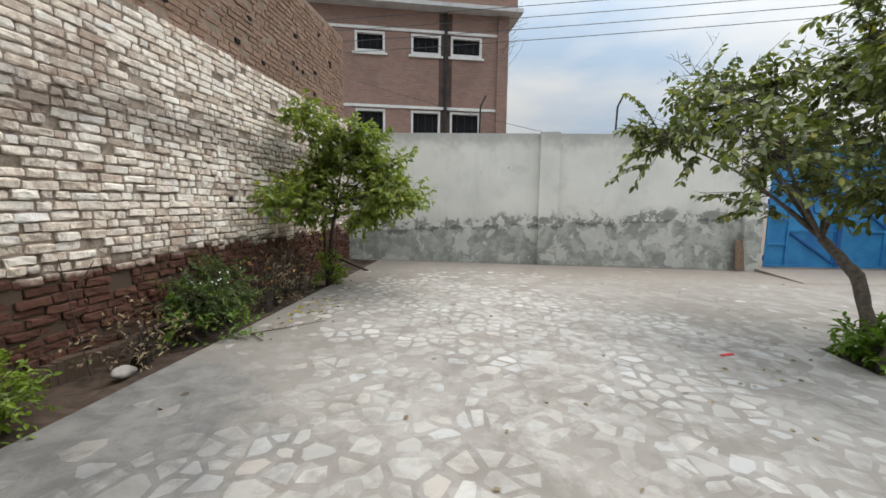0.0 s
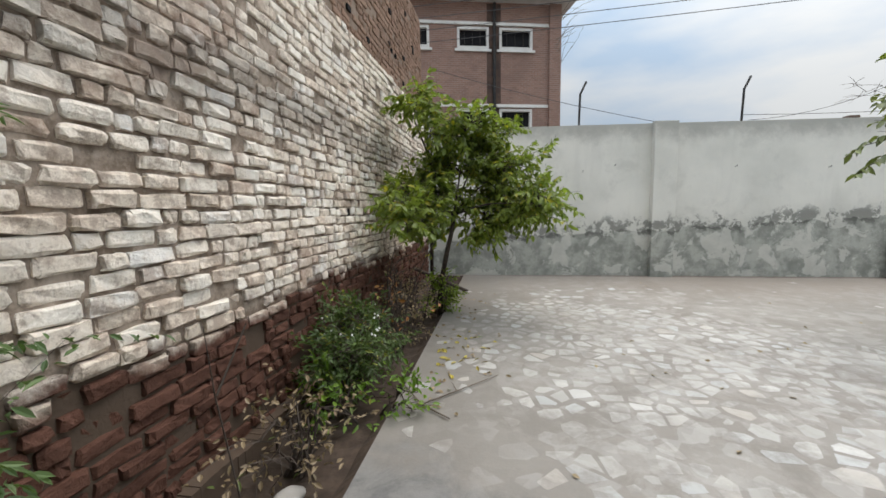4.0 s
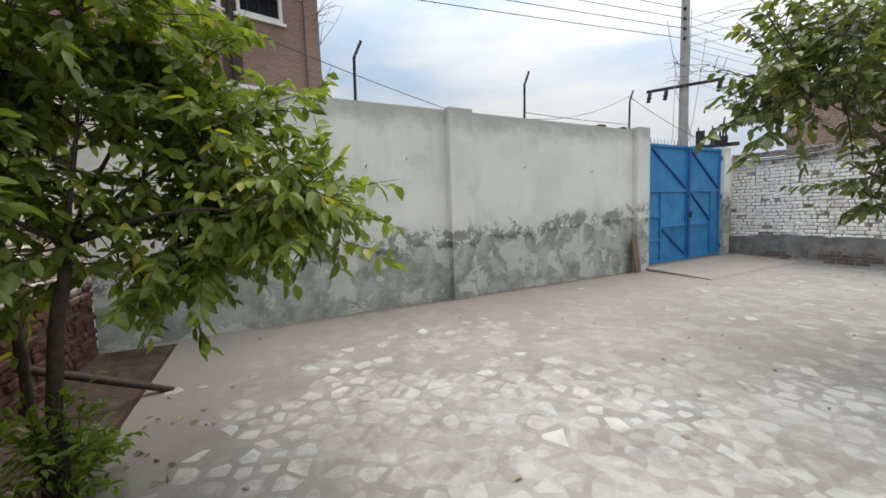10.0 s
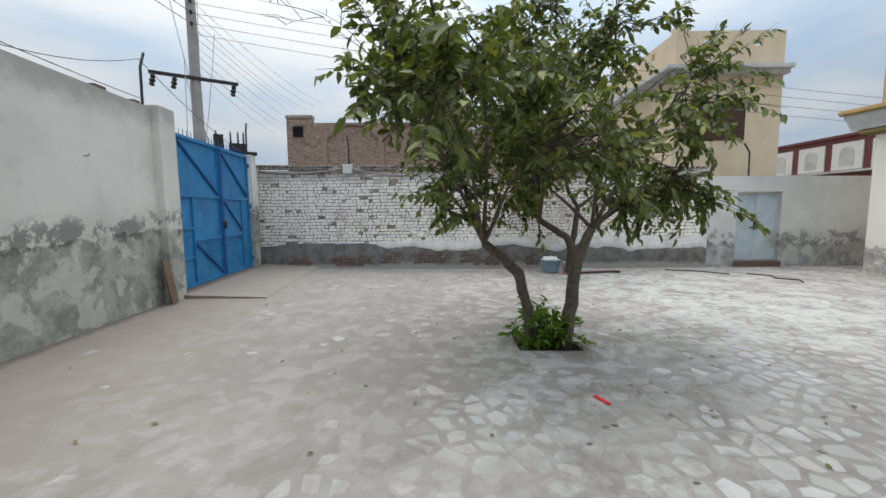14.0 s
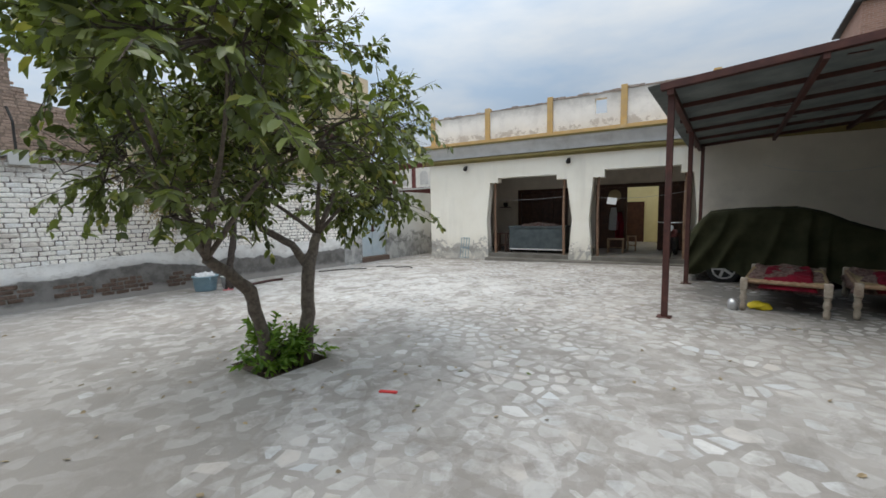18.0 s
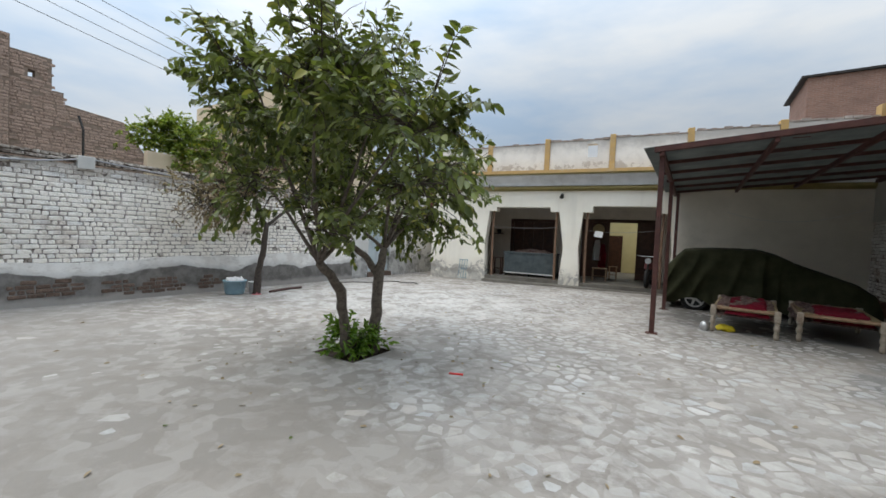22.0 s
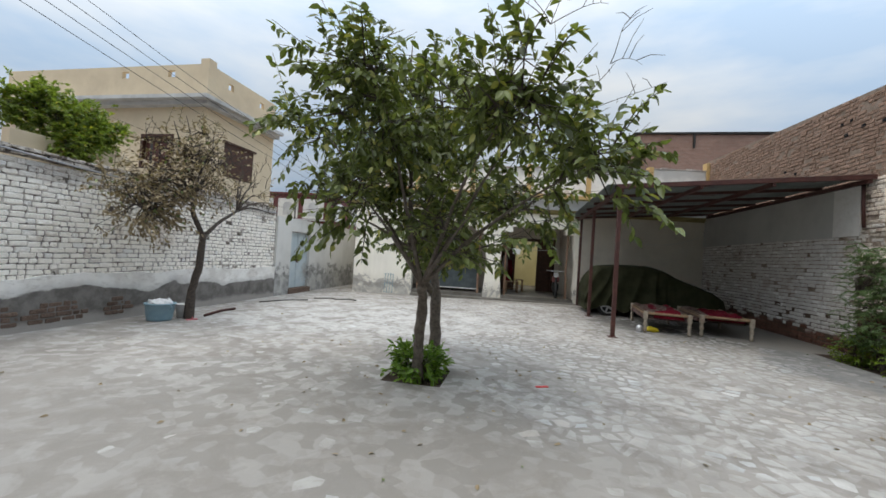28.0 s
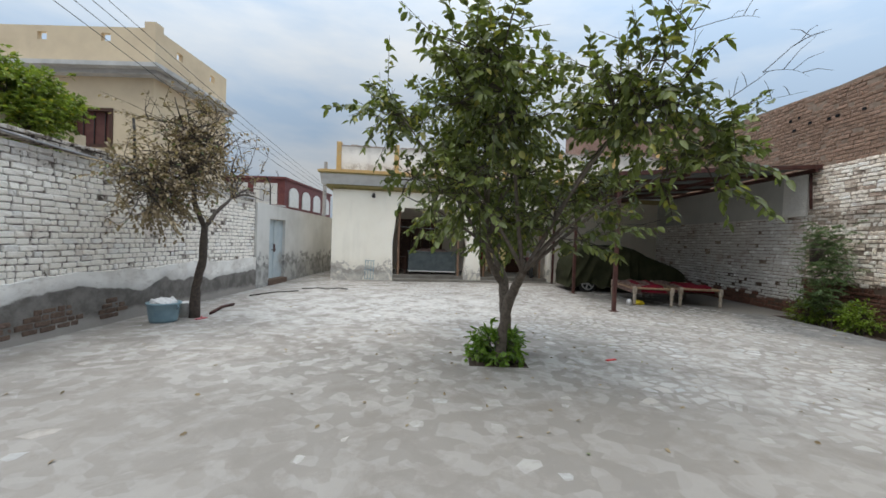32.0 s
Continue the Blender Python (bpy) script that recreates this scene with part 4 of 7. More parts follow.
    part("wall_lamp", bm, M_IRON, house, "small dark wall lamp").matrix_world = FM
bm = bmesh.new()
box(bm, -2.7, 9.35, -6.49, -6.47, 0.2, 2.99)
part("room_wall", bm, M_ROOM, house, "yellow painted inner wall").matrix_world = FM
for u in (4.3, 1.72):
    bm = bmesh.new()
    box(bm, u, u + 0.04, -6.465, -2.955, 0.2, 2.99)
    part("room_partition", bm, M_ROOM, house).matrix_world = FM
# dark timber door frames in the verandah wall
bm = bmesh.new()
box(bm, 4.3, 4.42, -2.86, -2.7, 0.2, 2.48)
box(bm, 1.7, 1.82, -2.86, -2.7, 0.2, 2.48)
box(bm, 1.82, 4.3, -2.86, -2.7, 2.36, 2.48)
box(bm, 3.4, 3.48, -2.85, -2.71, 0.2, 2.36)
box(bm, 2.36, 2.44, -2.85, -2.71, 0.2, 2.36)
dframe = part("door_frame", bm, M_DARKWOOD, house, "dark brown timber door frame")
dframe.matrix_world = FM
for u0, u1 in ((3.48, 4.3), (1.82, 2.36)):
    bm = bmesh.new()
    box(bm, u0, u1, -2.82, -2.77, 0.2, 2.36)
    box(bm, u0 + 0.06, u1 - 0.06, -2.772, -2.755, 0.4, 1.1, bevel=0.005)
    box(bm, u0 + 0.06, u1 - 0.06, -2.772, -2.755, 1.3, 2.2, bevel=0.005)
    part("door_leaf", bm, M_DARKWOOD, house).matrix_world = FM
bm = bmesh.new()
box(bm, 2.96, 3.75, -6.468, -6.42, 0.2, 1.92)
part("inner_door", bm, M_DARKWOOD, house, "dark red-brown inner door").matrix_world = FM
bm = bmesh.new()
box(bm, 5.4, 5.52, -2.86, -2.7, 0.2, 2.42)
box(bm, 7.2, 7.32, -2.86, -2.7, 0.2, 2.42)
box(bm, 5.52, 7.2, -2.86, -2.7, 2.3, 2.42)
part("shutter_frame", bm, M_DARKWOOD, house, "dark timber frame").matrix_world = FM
for k in range(4):
    u = 5.52 + 0.42 * k
    bm = bmesh.new()
    box(bm, u + 0.003, u + 0.417, -2.84, -2.79, 0.2, 2.3, bevel=0.006)
    part("shutter", bm, M_DARKWOOD, house).matrix_world = FM

# ---- carport ----
carport = thing("carport", "open steel carport with a dull sheet roof and red-brown posts", "carport", pose(-0.7, -2.8, 0.05))


def roof_z(x):
    return 3.17 - 0.068 * (x - 1.5)


for x, y in ((1.5, 0.17), (1.48, -2.9), (1.42, -5.7)):
    bm = bmesh.new()
    box(bm, x - 0.04, x + 0.04, y - 0.04, y + 0.04, floor_z(x, y) - 0.02, 3.12, bevel=0.006)
    box(bm, x - 0.09, x + 0.09, y - 0.09, y + 0.09, floor_z(x, y) - 0.02, floor_z(x, y) + 0.012)
    part("post", bm, M_RUST, carport)
for x, half in ((1.5, 0.04), (0.02, 0.03), (-1.24, 0.03), (-2.78, 0.04)):
    bm = bmesh.new()
    z = roof_z(x)
    box(bm, x - half, x + half, -6.15, 0.3, z - 0.1, z - 0.02)
    part("rafter", bm, M_RUST, carport)
for k in range(6):
    y = 0.2 - k * 1.22
    bm = bmesh.new()
    box(bm, -2.86, 1.62, y - 0.028, y + 0.028, -0.02, 0.045, pose(0, 0, 0))
    ob = part("purlin", bm, M_RUST, carport)
    ob.matrix_world = pose(0, 0, 3.272, 0, 3.89, 0)
bm = bmesh.new()
n = 60
top, low = [], []
for k in range(n * 4 + 1):
    y = 0.3 - 6.55 * k / (n * 4)
    d = 0.012 * math.sin(k * math.pi / 2)
    for x, keep in ((1.78, low), (-2.88, top)):
        keep.append(bm.verts.new((x, y, roof_z(x) + 0.06 + d)))
for k in range(n * 4):
    bm.faces.new((low[k], low[k + 1], top[k + 1], top[k]))
bmesh.ops.solidify(bm, geom=bm.faces[:], thickness=0.004)
part("roof_sheet", bm, M_SHEET, carport, "corrugated dull grey roof sheet")
rs = random.Random(12)
for k in range(14):
    x, y, w = rs.uniform(-2.4, 1.3), 0.9 - 1.22 * rs.randint(1, 5) + rs.uniform(-0.25, 0.25), rs.uniform(0.05, 0.16)
    bm = bmesh.new()
    box(bm, x - w, x + w, y - 0.02, y + 0.02, roof_z(x) + 0.034, roof_z(x) + 0.044, None, 0.003)
    part("patch", bm, M_RUST, carport, "rust eaten slot in the sheet")
bm = bmesh.new()
box(bm, -2.88, 1.62, 0.3, 0.325, -0.03, 0.06)
part("edge_trim", bm, M_RUST, carport, "red-brown edge trim").matrix_world = pose(0, 0, 3.272, 0, 3.89, 0)

# ---- gate ----
gate = thing("gate", "tall closed blue steel double gate with spikes on top", "gate", NM @ pose(8.9, 0.06, 0.1))
for side in (0, 1):
    u0, u1 = (7.24, 8.89) if side == 0 else (8.91, 10.44)
    z0, z1, mid = 0.13, 3.0, 1.89
    bm = bmesh.new()
    box(bm, u0 + 0.02, u1 - 0.02, 0.07, 0.078, z0 + 0.02, z1 - 0.02)
    leaf = part("gate_leaf", bm, M_BLUE, gate, "bright blue sheet steel leaf")
    leaf.matrix_world = NM
    bars = [(u0, u0 + 0.06, z0, z1), (u1 - 0.06, u1, z0, z1), (u0 + 0.06, u1 - 0.06, z0, z0 + 0.06), (u0 + 0.06, u1 - 0.06, z1 - 0.06, z1), (u0 + 0.06, u1 - 0.06, mid - 0.03, mid + 0.03)]
    iu = u0 + 0.5 if side == 0 else u1 - 0.46
    bars += [(iu - 0.025, iu + 0.025, z0 + 0.06, mid - 0.03)]
    for zz in (0.69, 1.27):
        bars.append((u0 + 0.06, iu - 0.025, zz - 0.02, zz + 0.02) if side == 0 else (iu + 0.025, u1 - 0.06, zz - 0.02, zz + 0.02))
    bars.append((iu + 0.025, u1 - 0.06, 0.99, 1.04) if side == 0 else (u0 + 0.06, iu - 0.025, 0.99, 1.04))
    for a, b, c, d in bars:
        bm = bmesh.new()
        box(bm, a, b, 0.03, 0.068, c, d)
        part("bar", bm, M_BLUE, leaf).matrix_world = NM
    diag = [((u0 + 0.06, 2.94), (u1 - 0.06, 1.94)), ((iu, 1.0), (u1 - 0.06, 0.25))] if side == 0 else [((u0 + 0.06, 2.94), (u1 - 0.06, 1.94)), ((u0 + 0.06, 1.88), (iu, 1.1))]
    for (ax, az), (bx, bz) in diag:
        bm = bmesh.new()
        length = math.hypot(bx - ax, bz - az)
        box(bm, 0, length, 0.032, 0.066, -0.02, 0.02)
        part("brace", bm, M_BLUEDARK, leaf).matrix_world = NM @ pose(ax, 0, az, 0, -math.degrees(math.atan2(bz - az, bx - ax)), 0)
    for k in range(12):
        bm = bmesh.new()
        u = u0 + 0.08 + k * (u1 - u0 - 0.16) / 11
        tube(bm, [(u, 0.05, z1), (u, 0.05, z1 + 0.09), (u, 0.05, z1 + 0.13)], [0.007, 0.007, 0.001], 5)
        part("spike", bm, M_BLUEDARK, leaf).matrix_world = NM
bm = bmesh.new()
box(bm, 8.85, 8.95, 0.0, 0.032, 0.18, 2.97)
part("meeting_bar", bm, M_BLUEDARK, gate, "dark blue meeting bar").matrix_world = NM
bm = bmesh.new()
box(bm, 8.79, 9.03, -0.012, 0.002, 1.3, 1.36)
box(bm, 8.87, 8.94, -0.05, -0.012, 1.2, 1.3, bevel=0.01)
part("padlock", bm, M_IRON, gate, "dark bolt and padlock").matrix_world = NM
for u in (7.2, 10.45):
    for zz in (0.35, 1.7, 2.75):
        bm = bmesh.new()
        tube(bm, [(u, 0.02, zz - 0.06), (u, 0.02, zz + 0.06)], 0.022, 8)
        part("hinge", bm, M_BLUEDARK, gate).matrix_world = NM

bm = bmesh.new()
prism(bm, [(0.3, -0.25), (0.3, 0.12), (0.0, 0.115), (-1.55, 0.045), (-1.75, -0.1), (-1.75, -0.25)], 6.95, 10.9)
ramp = part("gate_ramp", bm, M_CEMENT)
for v in ramp.data.vertices:
    v.co = (v.co.y + (0.25 if v.co.x < -1 and v.co.y > 8 else -0.1 if v.co.x < -1 else 0), v.co.x, v.co.z)
ramp.matrix_world = NM
tagged(ramp, "raised grey cement apron in front of the gate", "ramp", "", "structure")


# ---- plants ----
def leaf_arrays(places, ways, length, width, r, droop=0.4, fold=0.25):
    """Folded, pointed leaves: each six vertices and four triangles."""
    n = len(places)
    ways = ways + np.array([0, 0, -1.0]) * r.uniform(0, droop, (n, 1))
    ways /= np.linalg.norm(ways, axis=1, keepdims=True)
    side = np.cross(ways, r.normal(0, 1, (n, 3)) * 0.5 + np.array([0, 0, 1.0]))
    side /= np.linalg.norm(side, axis=1, keepdims=True) + 1e-9
    up = np.cross(side, ways)
    ln = (length * r.uniform(0.65, 1.2, n))[:, None]
    wd = (width * r.uniform(0.75, 1.15, n))[:, None]
    bend = r.uniform(0.05, 0.3, n)[:, None]
    v = np.empty((n, 8, 3))
    v[:, 0] = places
    v[:, 1] = places + ways * ln * 0.3 + side * wd * 0.44 + up * wd * fold * 0.7
    v[:, 2] = places + ways * ln * 0.3 - side * wd * 0.44 + up * wd * fold * 0.7
    v[:, 3] = places + ways * ln * 0.66 + side * wd * 0.42 + up * (wd * fold * 0.5 - ln * bend * 0.35)
    v[:, 4] = places + ways * ln * 0.66 - side * wd * 0.42 + up * (wd * fold * 0.5 - ln * bend * 0.35)
    v[:, 5] = places + ways * ln - up * ln * bend
    v[:, 6] = places + ways * ln * 0.3 - up * wd * 0.05
    v[:, 7] = places + ways * ln * 0.66 - up * (wd * 0.08 + ln * bend * 0.4)
    f = np.array([(0, 1, 6), (0, 6, 2), (1, 3, 7), (1, 7, 6), (6, 7, 4), (6, 4, 2), (3, 5, 7), (7, 5, 4)])
    faces = (np.arange(n) * 8)[:, None, None] + f[None]
    return v.reshape(-1, 3), faces.reshape(-1, 3)


def crown(blobs, clumps, twigs, leaves, seed, twig_len=0.34, spread=0.3, leaf=(0.11, 0.05), shell=0.45, droop=0.45):
    """Clumps of leafy twigs inside ellipsoids. Returns leaf vertices, faces, and the twigs as point pairs."""
    r = np.random.RandomState(seed)
    weight = np.array([b[6] if len(b) > 6 else b[3] * b[4] * b[5] for b in blobs], float)
    weight /= weight.sum()
    P, W, T = [], [], []
    for _ in range(clumps):
        b = blobs[r.choice(len(blobs), p=weight)]
        c, rad = np.array(b[:3]), np.array(b[3:6])
        d = r.normal(0, 1, 3)
        d /= np.linalg.norm(d)
        q = c + d * rad * (shell + (1 - shell) * r.uniform(0, 1) ** 0.6)
        lead = d + np.array([0, 0, 0.25])
        for _ in range(twigs):
            p = q + r.normal(0, spread, 3) * np.array([1, 1, 0.7])
            w = lead + r.normal(0, 0.55, 3)
            w /= np.linalg.norm(w)
            tl = twig_len * r.uniform(0.6, 1.5)
            T.append((p, p + w * tl, q))
            for k in range(leaves):
                s = (k + 0.5) / leaves
                at = p + w * tl * s + np.array([0, 0, -0.12]) * tl * s * s
                out = np.cross(w, (0.0, 0.0, 1.0)) * (1.0 if k % 2 else -1.0)
                lw = w * 0.6 + out * 0.8 + r.normal(0, 0.3, 3)
                P.append(at)
                W.append(lw / np.linalg.norm(lw))
    v, f = leaf_arrays(np.array(P), np.array(W), leaf[0], leaf[1], r, droop)
    return v, f, T


def sprays(pairs, leaf, seed, every=0.045, droop=0.7):
    """Long arching shoots that stand out of a crown, with leaves in pairs."""
    r = np.random.RandomState(seed)
    P, W, T = [], [], []
    for a, b in pairs:
        a, b = np.array(a, float), np.array(b, float)
        length = np.linalg.norm(b - a)
        w = (b - a) / length
        out = np.cross(w, (0, 0, 1.0))
        out /= np.linalg.norm(out) + 1e-6
        last = a
        for k in range(1, 5):
            s = k / 4
            p = a + (b - a) * s + np.array([0, 0, 0.16 * length * math.sin(math.pi * s)])
            T.append((last, p, a))
            last = p
        for k in range(int(length / every)):
            s = (k + 0.5) * every / length
            p = a + (b - a) * s + np.array([0, 0, 0.16 * length * math.sin(math.pi * s)])
            for side in (-1, 1):
                lw = w * 0.5 + out * side * 0.9 + r.normal(0, 0.22, 3)
                P.append(p)
                W.append(lw / np.linalg.norm(lw))
    v, f = leaf_arrays(np.array(P), np.array(W), leaf[0], leaf[1], r, droop)
    return v, f, T


def twig_mesh(T, limbs, every=1, thick=0.006):
    """Thin three-sided twigs, and thin arms from the limbs to the clumps."""
    verts, faces = [], []

    def rod(a, b, ra, rb):
        a, b = Vector(a), Vector(b)
        way = (b - a)
        if way.length < 1e-4:
            return
        way.normalize()
        s = way.orthogonal().normalized()
        t = way.cross(s)
        k = len(verts)
        for p, rr in ((a, ra), (b, rb)):
            for j in range(3):
                an = 2.094 * j
                verts.append(tuple(p + rr * (math.cos(an) * s + math.sin(an) * t)))
        for j in range(3):
            q = (j + 1) % 3
            faces.append((k + j, k + q, k + 3 + q, k + 3 + j))

    L = np.array([tuple(p) for limb in limbs for p in limb])
    done = set()
    for k, (a, b, q) in enumerate(T):
        if k % every == 0:
            rod(a, b, thick, thick * 0.4)
            rod(q, a, thick * 1.1, thick)
        key = tuple(np.round(q, 3))
        if key not in done:
            done.add(key)
            near = L[np.argmin(((L - q) ** 2).sum(1))]
            mid = (Vector(near) + Vector(q)) / 2 + Vector((0, 0, 0.06))
            rod(near, mid, thick * 2.4, thick * 1.8)
            rod(mid, q, thick * 1.8, thick * 1.1)
    return verts, faces


def limb_points(a, b, r, n=7, sway=0.12, lift=0.1):
    a, b = Vector(a), Vector(b)
    out = []
    ph = [r.uniform(0, 6.28) for _ in range(2)]
    for k in range(n + 1):
        s = k / n
        p = a.lerp(b, s) + Vector((math.sin(ph[0] + 3.1 * s) - math.sin(ph[0]), math.sin(ph[1] + 3.7 * s) - math.sin(ph[1]), 0)) * sway * s * (1.2 - s)
        out.append(p + Vector((0, 0, lift * math.sin(math.pi * s))))
    return out


def make_tree(name, label, at, trunks, ends, blobs, material, bark, seed, clumps, twigs, leaves, leaf, limb_r=0.035, shell=0.45, spread=0.3, droop=0.45, extra=None, twig_len=0.34, thick=0.005):
    """Tapered trunks, limbs that part from their tops, thin twigs and single leaves."""
    tree = thing(name, label, "tree", pose(*at))
    r = random.Random(seed)
    for pts, radii in trunks:
        bm = bmesh.new()
        fine, rad = [], []
        for k in range(len(pts) - 1):
            for s in range(4):
                fine.append(Vector(pts[k]).lerp(Vector(pts[k + 1]), s / 4) + Vector((r.uniform(-1, 1), r.uniform(-1, 1), 0)) * 0.008)
                rad.append((radii[k] * (1 - s / 4) + radii[k + 1] * s / 4) * r.uniform(0.93, 1.07))
        fine.append(Vector(pts[-1]))
        rad.append(radii[-1])
        tube(bm, fine, rad, 12)
        part("trunk", bm, bark, tree, smooth=True)
    limbs = []
    for a, bs in ends:
        for b in bs:
            pts = limb_points(a, b, r)
            limbs.append(pts)
            bm = bmesh.new()
            tube(bm, pts, [limb_r * (1 - 0.8 * k / (len(pts) - 1)) for k in range(len(pts))], 7)
            part("limb", bm, bark, tree, smooth=True)
    v, f, T = crown(blobs, clumps, twigs, leaves, seed, leaf=leaf, shell=shell, spread=spread, droop=droop, twig_len=twig_len)
    if extra:
        v2, f2, T2 = extra
        f = np.vstack([f, f2 + len(v)])
        v = np.vstack([v, v2])
        T = T + T2
    tv, tf = twig_mesh(T, limbs, 1, thick)
    tagged(raw("branchwork", tv, tf, M_BARKDARK, tree), "", "", "", "stuff")
    tagged(raw("crown", v.tolist(), f.tolist(), material, tree, "uneven crown of single drooping leaves", True), "", "", "", "stuff")
    return tree, limbs


def shrub(name, label, x, y, blobs, material, seed, clumps, twigs, leaves, leaf, stems=6, bark=None, shell=0.3, spread=0.1, droop=0.3, twig_len=0.16, category="shrub", extra=None, thick=0.003):
    z = floor_z(x, y) - 0.06
    sh = thing(name, label, category, pose(x, y, z))
    r = random.Random(seed)
    v, f, T = crown(blobs, clumps, twigs, leaves, seed, twig_len, spread, leaf, shell, droop)
    if extra:
        f = np.vstack([f, extra[1] + len(v)])
        v = np.vstack([v, extra[0]])
        T = T + extra[2]
    limbs = []
    bm = bmesh.new()
    for _ in range(stems):
        b = r.choice(blobs)
        tip = [b[k] + r.uniform(-0.6, 0.6) * b[3 + k] for k in range(3)]
        pts = limb_points((x + r.uniform(-0.06, 0.06), y + r.uniform(-0.06, 0.06), z), tip, r, 5, 0.05, 0.02)
        limbs.append(pts)
        tube(bm, pts, [0.012 * (1 - 0.75 * k / 5) for k in range(6)], 5)
    tagged(part("stemwork", bm, bark or M_BARKDARK, sh), "", "", "", "stuff")
    tv, tf = twig_mesh(T, limbs, 2, thick)
    tagged(raw("branchwork", tv, tf, bark or M_BARKDARK, sh), "", "", "", "stuff")
    tagged(raw("foliage", v.tolist(), f.tolist(), material, sh), "", "", "", "stuff")
    return sh


# the tree in the yard: two trunks that part low, a lobe that leans out over the walk and a taller one behind it
A0, A1, A2 = (4.6, 4.27, -0.03), (4.55, 4.46, 0.84), (4.47, 4.86, 1.2)
B0, B1, B2 = (4.5, 3.94, -0.03), (4.54, 3.8, 1.0), (4.63, 3.6, 1.34)
C1, C2 = (4.73, 3.86, 1.24), (4.83, 4.16, 1.44)
yard_tree, yard_limbs = make_tree(
    "yard_tree", "leafy green tree with two slender trunks in a soil pit", (4.58, 4.1, 0.0),
    [([A0, (4.6, 4.34, 0.42), A1, (4.5, 4.68, 1.06), A2], [0.075, 0.06, 0.062, 0.05, 0.046]), ([B0, (4.5, 3.86, 0.5), B1, B2], [0.09, 0.072, 0.07, 0.05]),
     ([(4.56, 3.77, 0.98), C1, C2], [0.05, 0.044, 0.036])],
    [(A2, [(2.95, 5.36, 2.4), (3.5, 5.7, 2.9), (3.4, 5.0, 2.9), (4.95, 5.5, 3.2), (3.9, 5.4, 1.9), (5.1, 5.3, 2.1), (3.4, 4.4, 2.1)]),
     (B2, [(4.3, 2.9, 2.6), (5.1, 2.4, 1.9), (4.75, 2.5, 3.0), (4.7, 3.4, 3.6), (5.9, 4.1, 2.1), (4.3, 2.8, 1.9)]),
     (C2, [(5.95, 4.5, 3.0), (4.85, 4.4, 4.1), (4.3, 4.07, 3.4), (5.04, 4.1, 3.3), (4.4, 4.4, 2.4)])],
    [(4.3, 5.3, 1.7, 0.42, 0.45, 0.28, 0.7), (5.15, 2.5, 1.8, 0.42, 0.4, 0.34, 0.45), (4.85, 4.35, 1.85, 0.34, 0.34, 0.24, 0.6), (4.55, 3.35, 1.9, 0.34, 0.32, 0.34, 0.6), (4.3, 2.85, 1.95, 0.38, 0.34, 0.36, 0.9),
     (5.15, 5.25, 2.05, 0.38, 0.38, 0.36, 1.1), (3.4, 4.35, 2.05, 0.42, 0.48, 0.4, 0.9), (5.9, 4.2, 2.1, 0.4, 0.44, 0.38, 0.7), (5.0, 3.85, 2.25, 0.3, 0.32, 0.28, 0.6), (4.45, 4.5, 2.35, 0.36, 0.3, 0.32, 0.7),
     (2.88, 5.36, 2.35, 0.34, 0.48, 0.42, 1.5), (5.1, 4.4, 2.6, 0.32, 0.34, 0.34, 0.9), (4.32, 2.95, 2.65, 0.3, 0.34, 0.36, 1.0), (4.9, 5.5, 2.75, 0.42, 0.4, 0.34, 1.2), (4.7, 3.65, 2.8, 0.4, 0.34, 0.36, 0.8),
     (4.75, 2.5, 2.95, 0.36, 0.36, 0.4, 0.6), (3.55, 5.75, 2.85, 0.5, 0.36, 0.36, 1.2), (3.4, 5.05, 2.85, 0.4, 0.4, 0.36, 1.2), (4.64, 4.52, 3.05, 0.34, 0.34, 0.34, 0.45), (5.95, 4.5, 2.95, 0.4, 0.42, 0.42, 0.85),
     (5.04, 4.1, 3.3, 0.34, 0.34, 0.32, 0.6), (5.02, 5.4, 3.3, 0.32, 0.36, 0.36, 0.85), (4.7, 3.4, 3.5, 0.34, 0.38, 0.36, 0.75), (4.35, 4.07, 3.4, 0.36, 0.32, 0.32, 0.35), (4.82, 4.4, 4.05, 0.3, 0.4, 0.4, 0.3), (4.9, 3.2, 4.3, 0.3, 0.34, 0.34, 0.3)],
    M_LEAF, M_BARK, 21, 118, 9, 12, (0.108, 0.056), 0.026, droop=1.1, spread=0.14, shell=0.2, twig_len=0.36,
    extra=sprays([((2.75, 5.3, 2.55), (2.39, 5.46, 3.0)), ((2.75, 5.3, 2.4), (2.18, 5.26, 2.5)), ((5.2, 5.6, 2.9), (5.46, 6.02, 3.08)), ((6.1, 4.6, 2.9), (6.75, 4.79, 2.95)), ((4.9, 5.7, 3.15), (4.81, 6.09, 3.45)),
                  ((2.75, 5.4, 2.1), (2.2, 5.42, 1.83)), ((2.9, 5.6, 2.3), (2.46, 5.91, 2.08)), ((3.3, 4.1, 1.95), (3.0, 3.77, 1.5)), ((5.05, 5.3, 3.4), (5.1, 5.41, 3.85)), ((3.2, 5.2, 2.2), (2.98, 5.08, 1.8)),
                  ((3.4, 5.8, 2.9), (3.15, 6.04, 3.2)), ((5.0, 5.2, 1.8), (4.98, 5.31, 1.4)), ((5.6, 2.5, 1.9), (6.1, 2.3, 1.6)), ((4.9, 3.3, 4.4), (4.95, 3.2, 4.9))], (0.125, 0.06), 77))

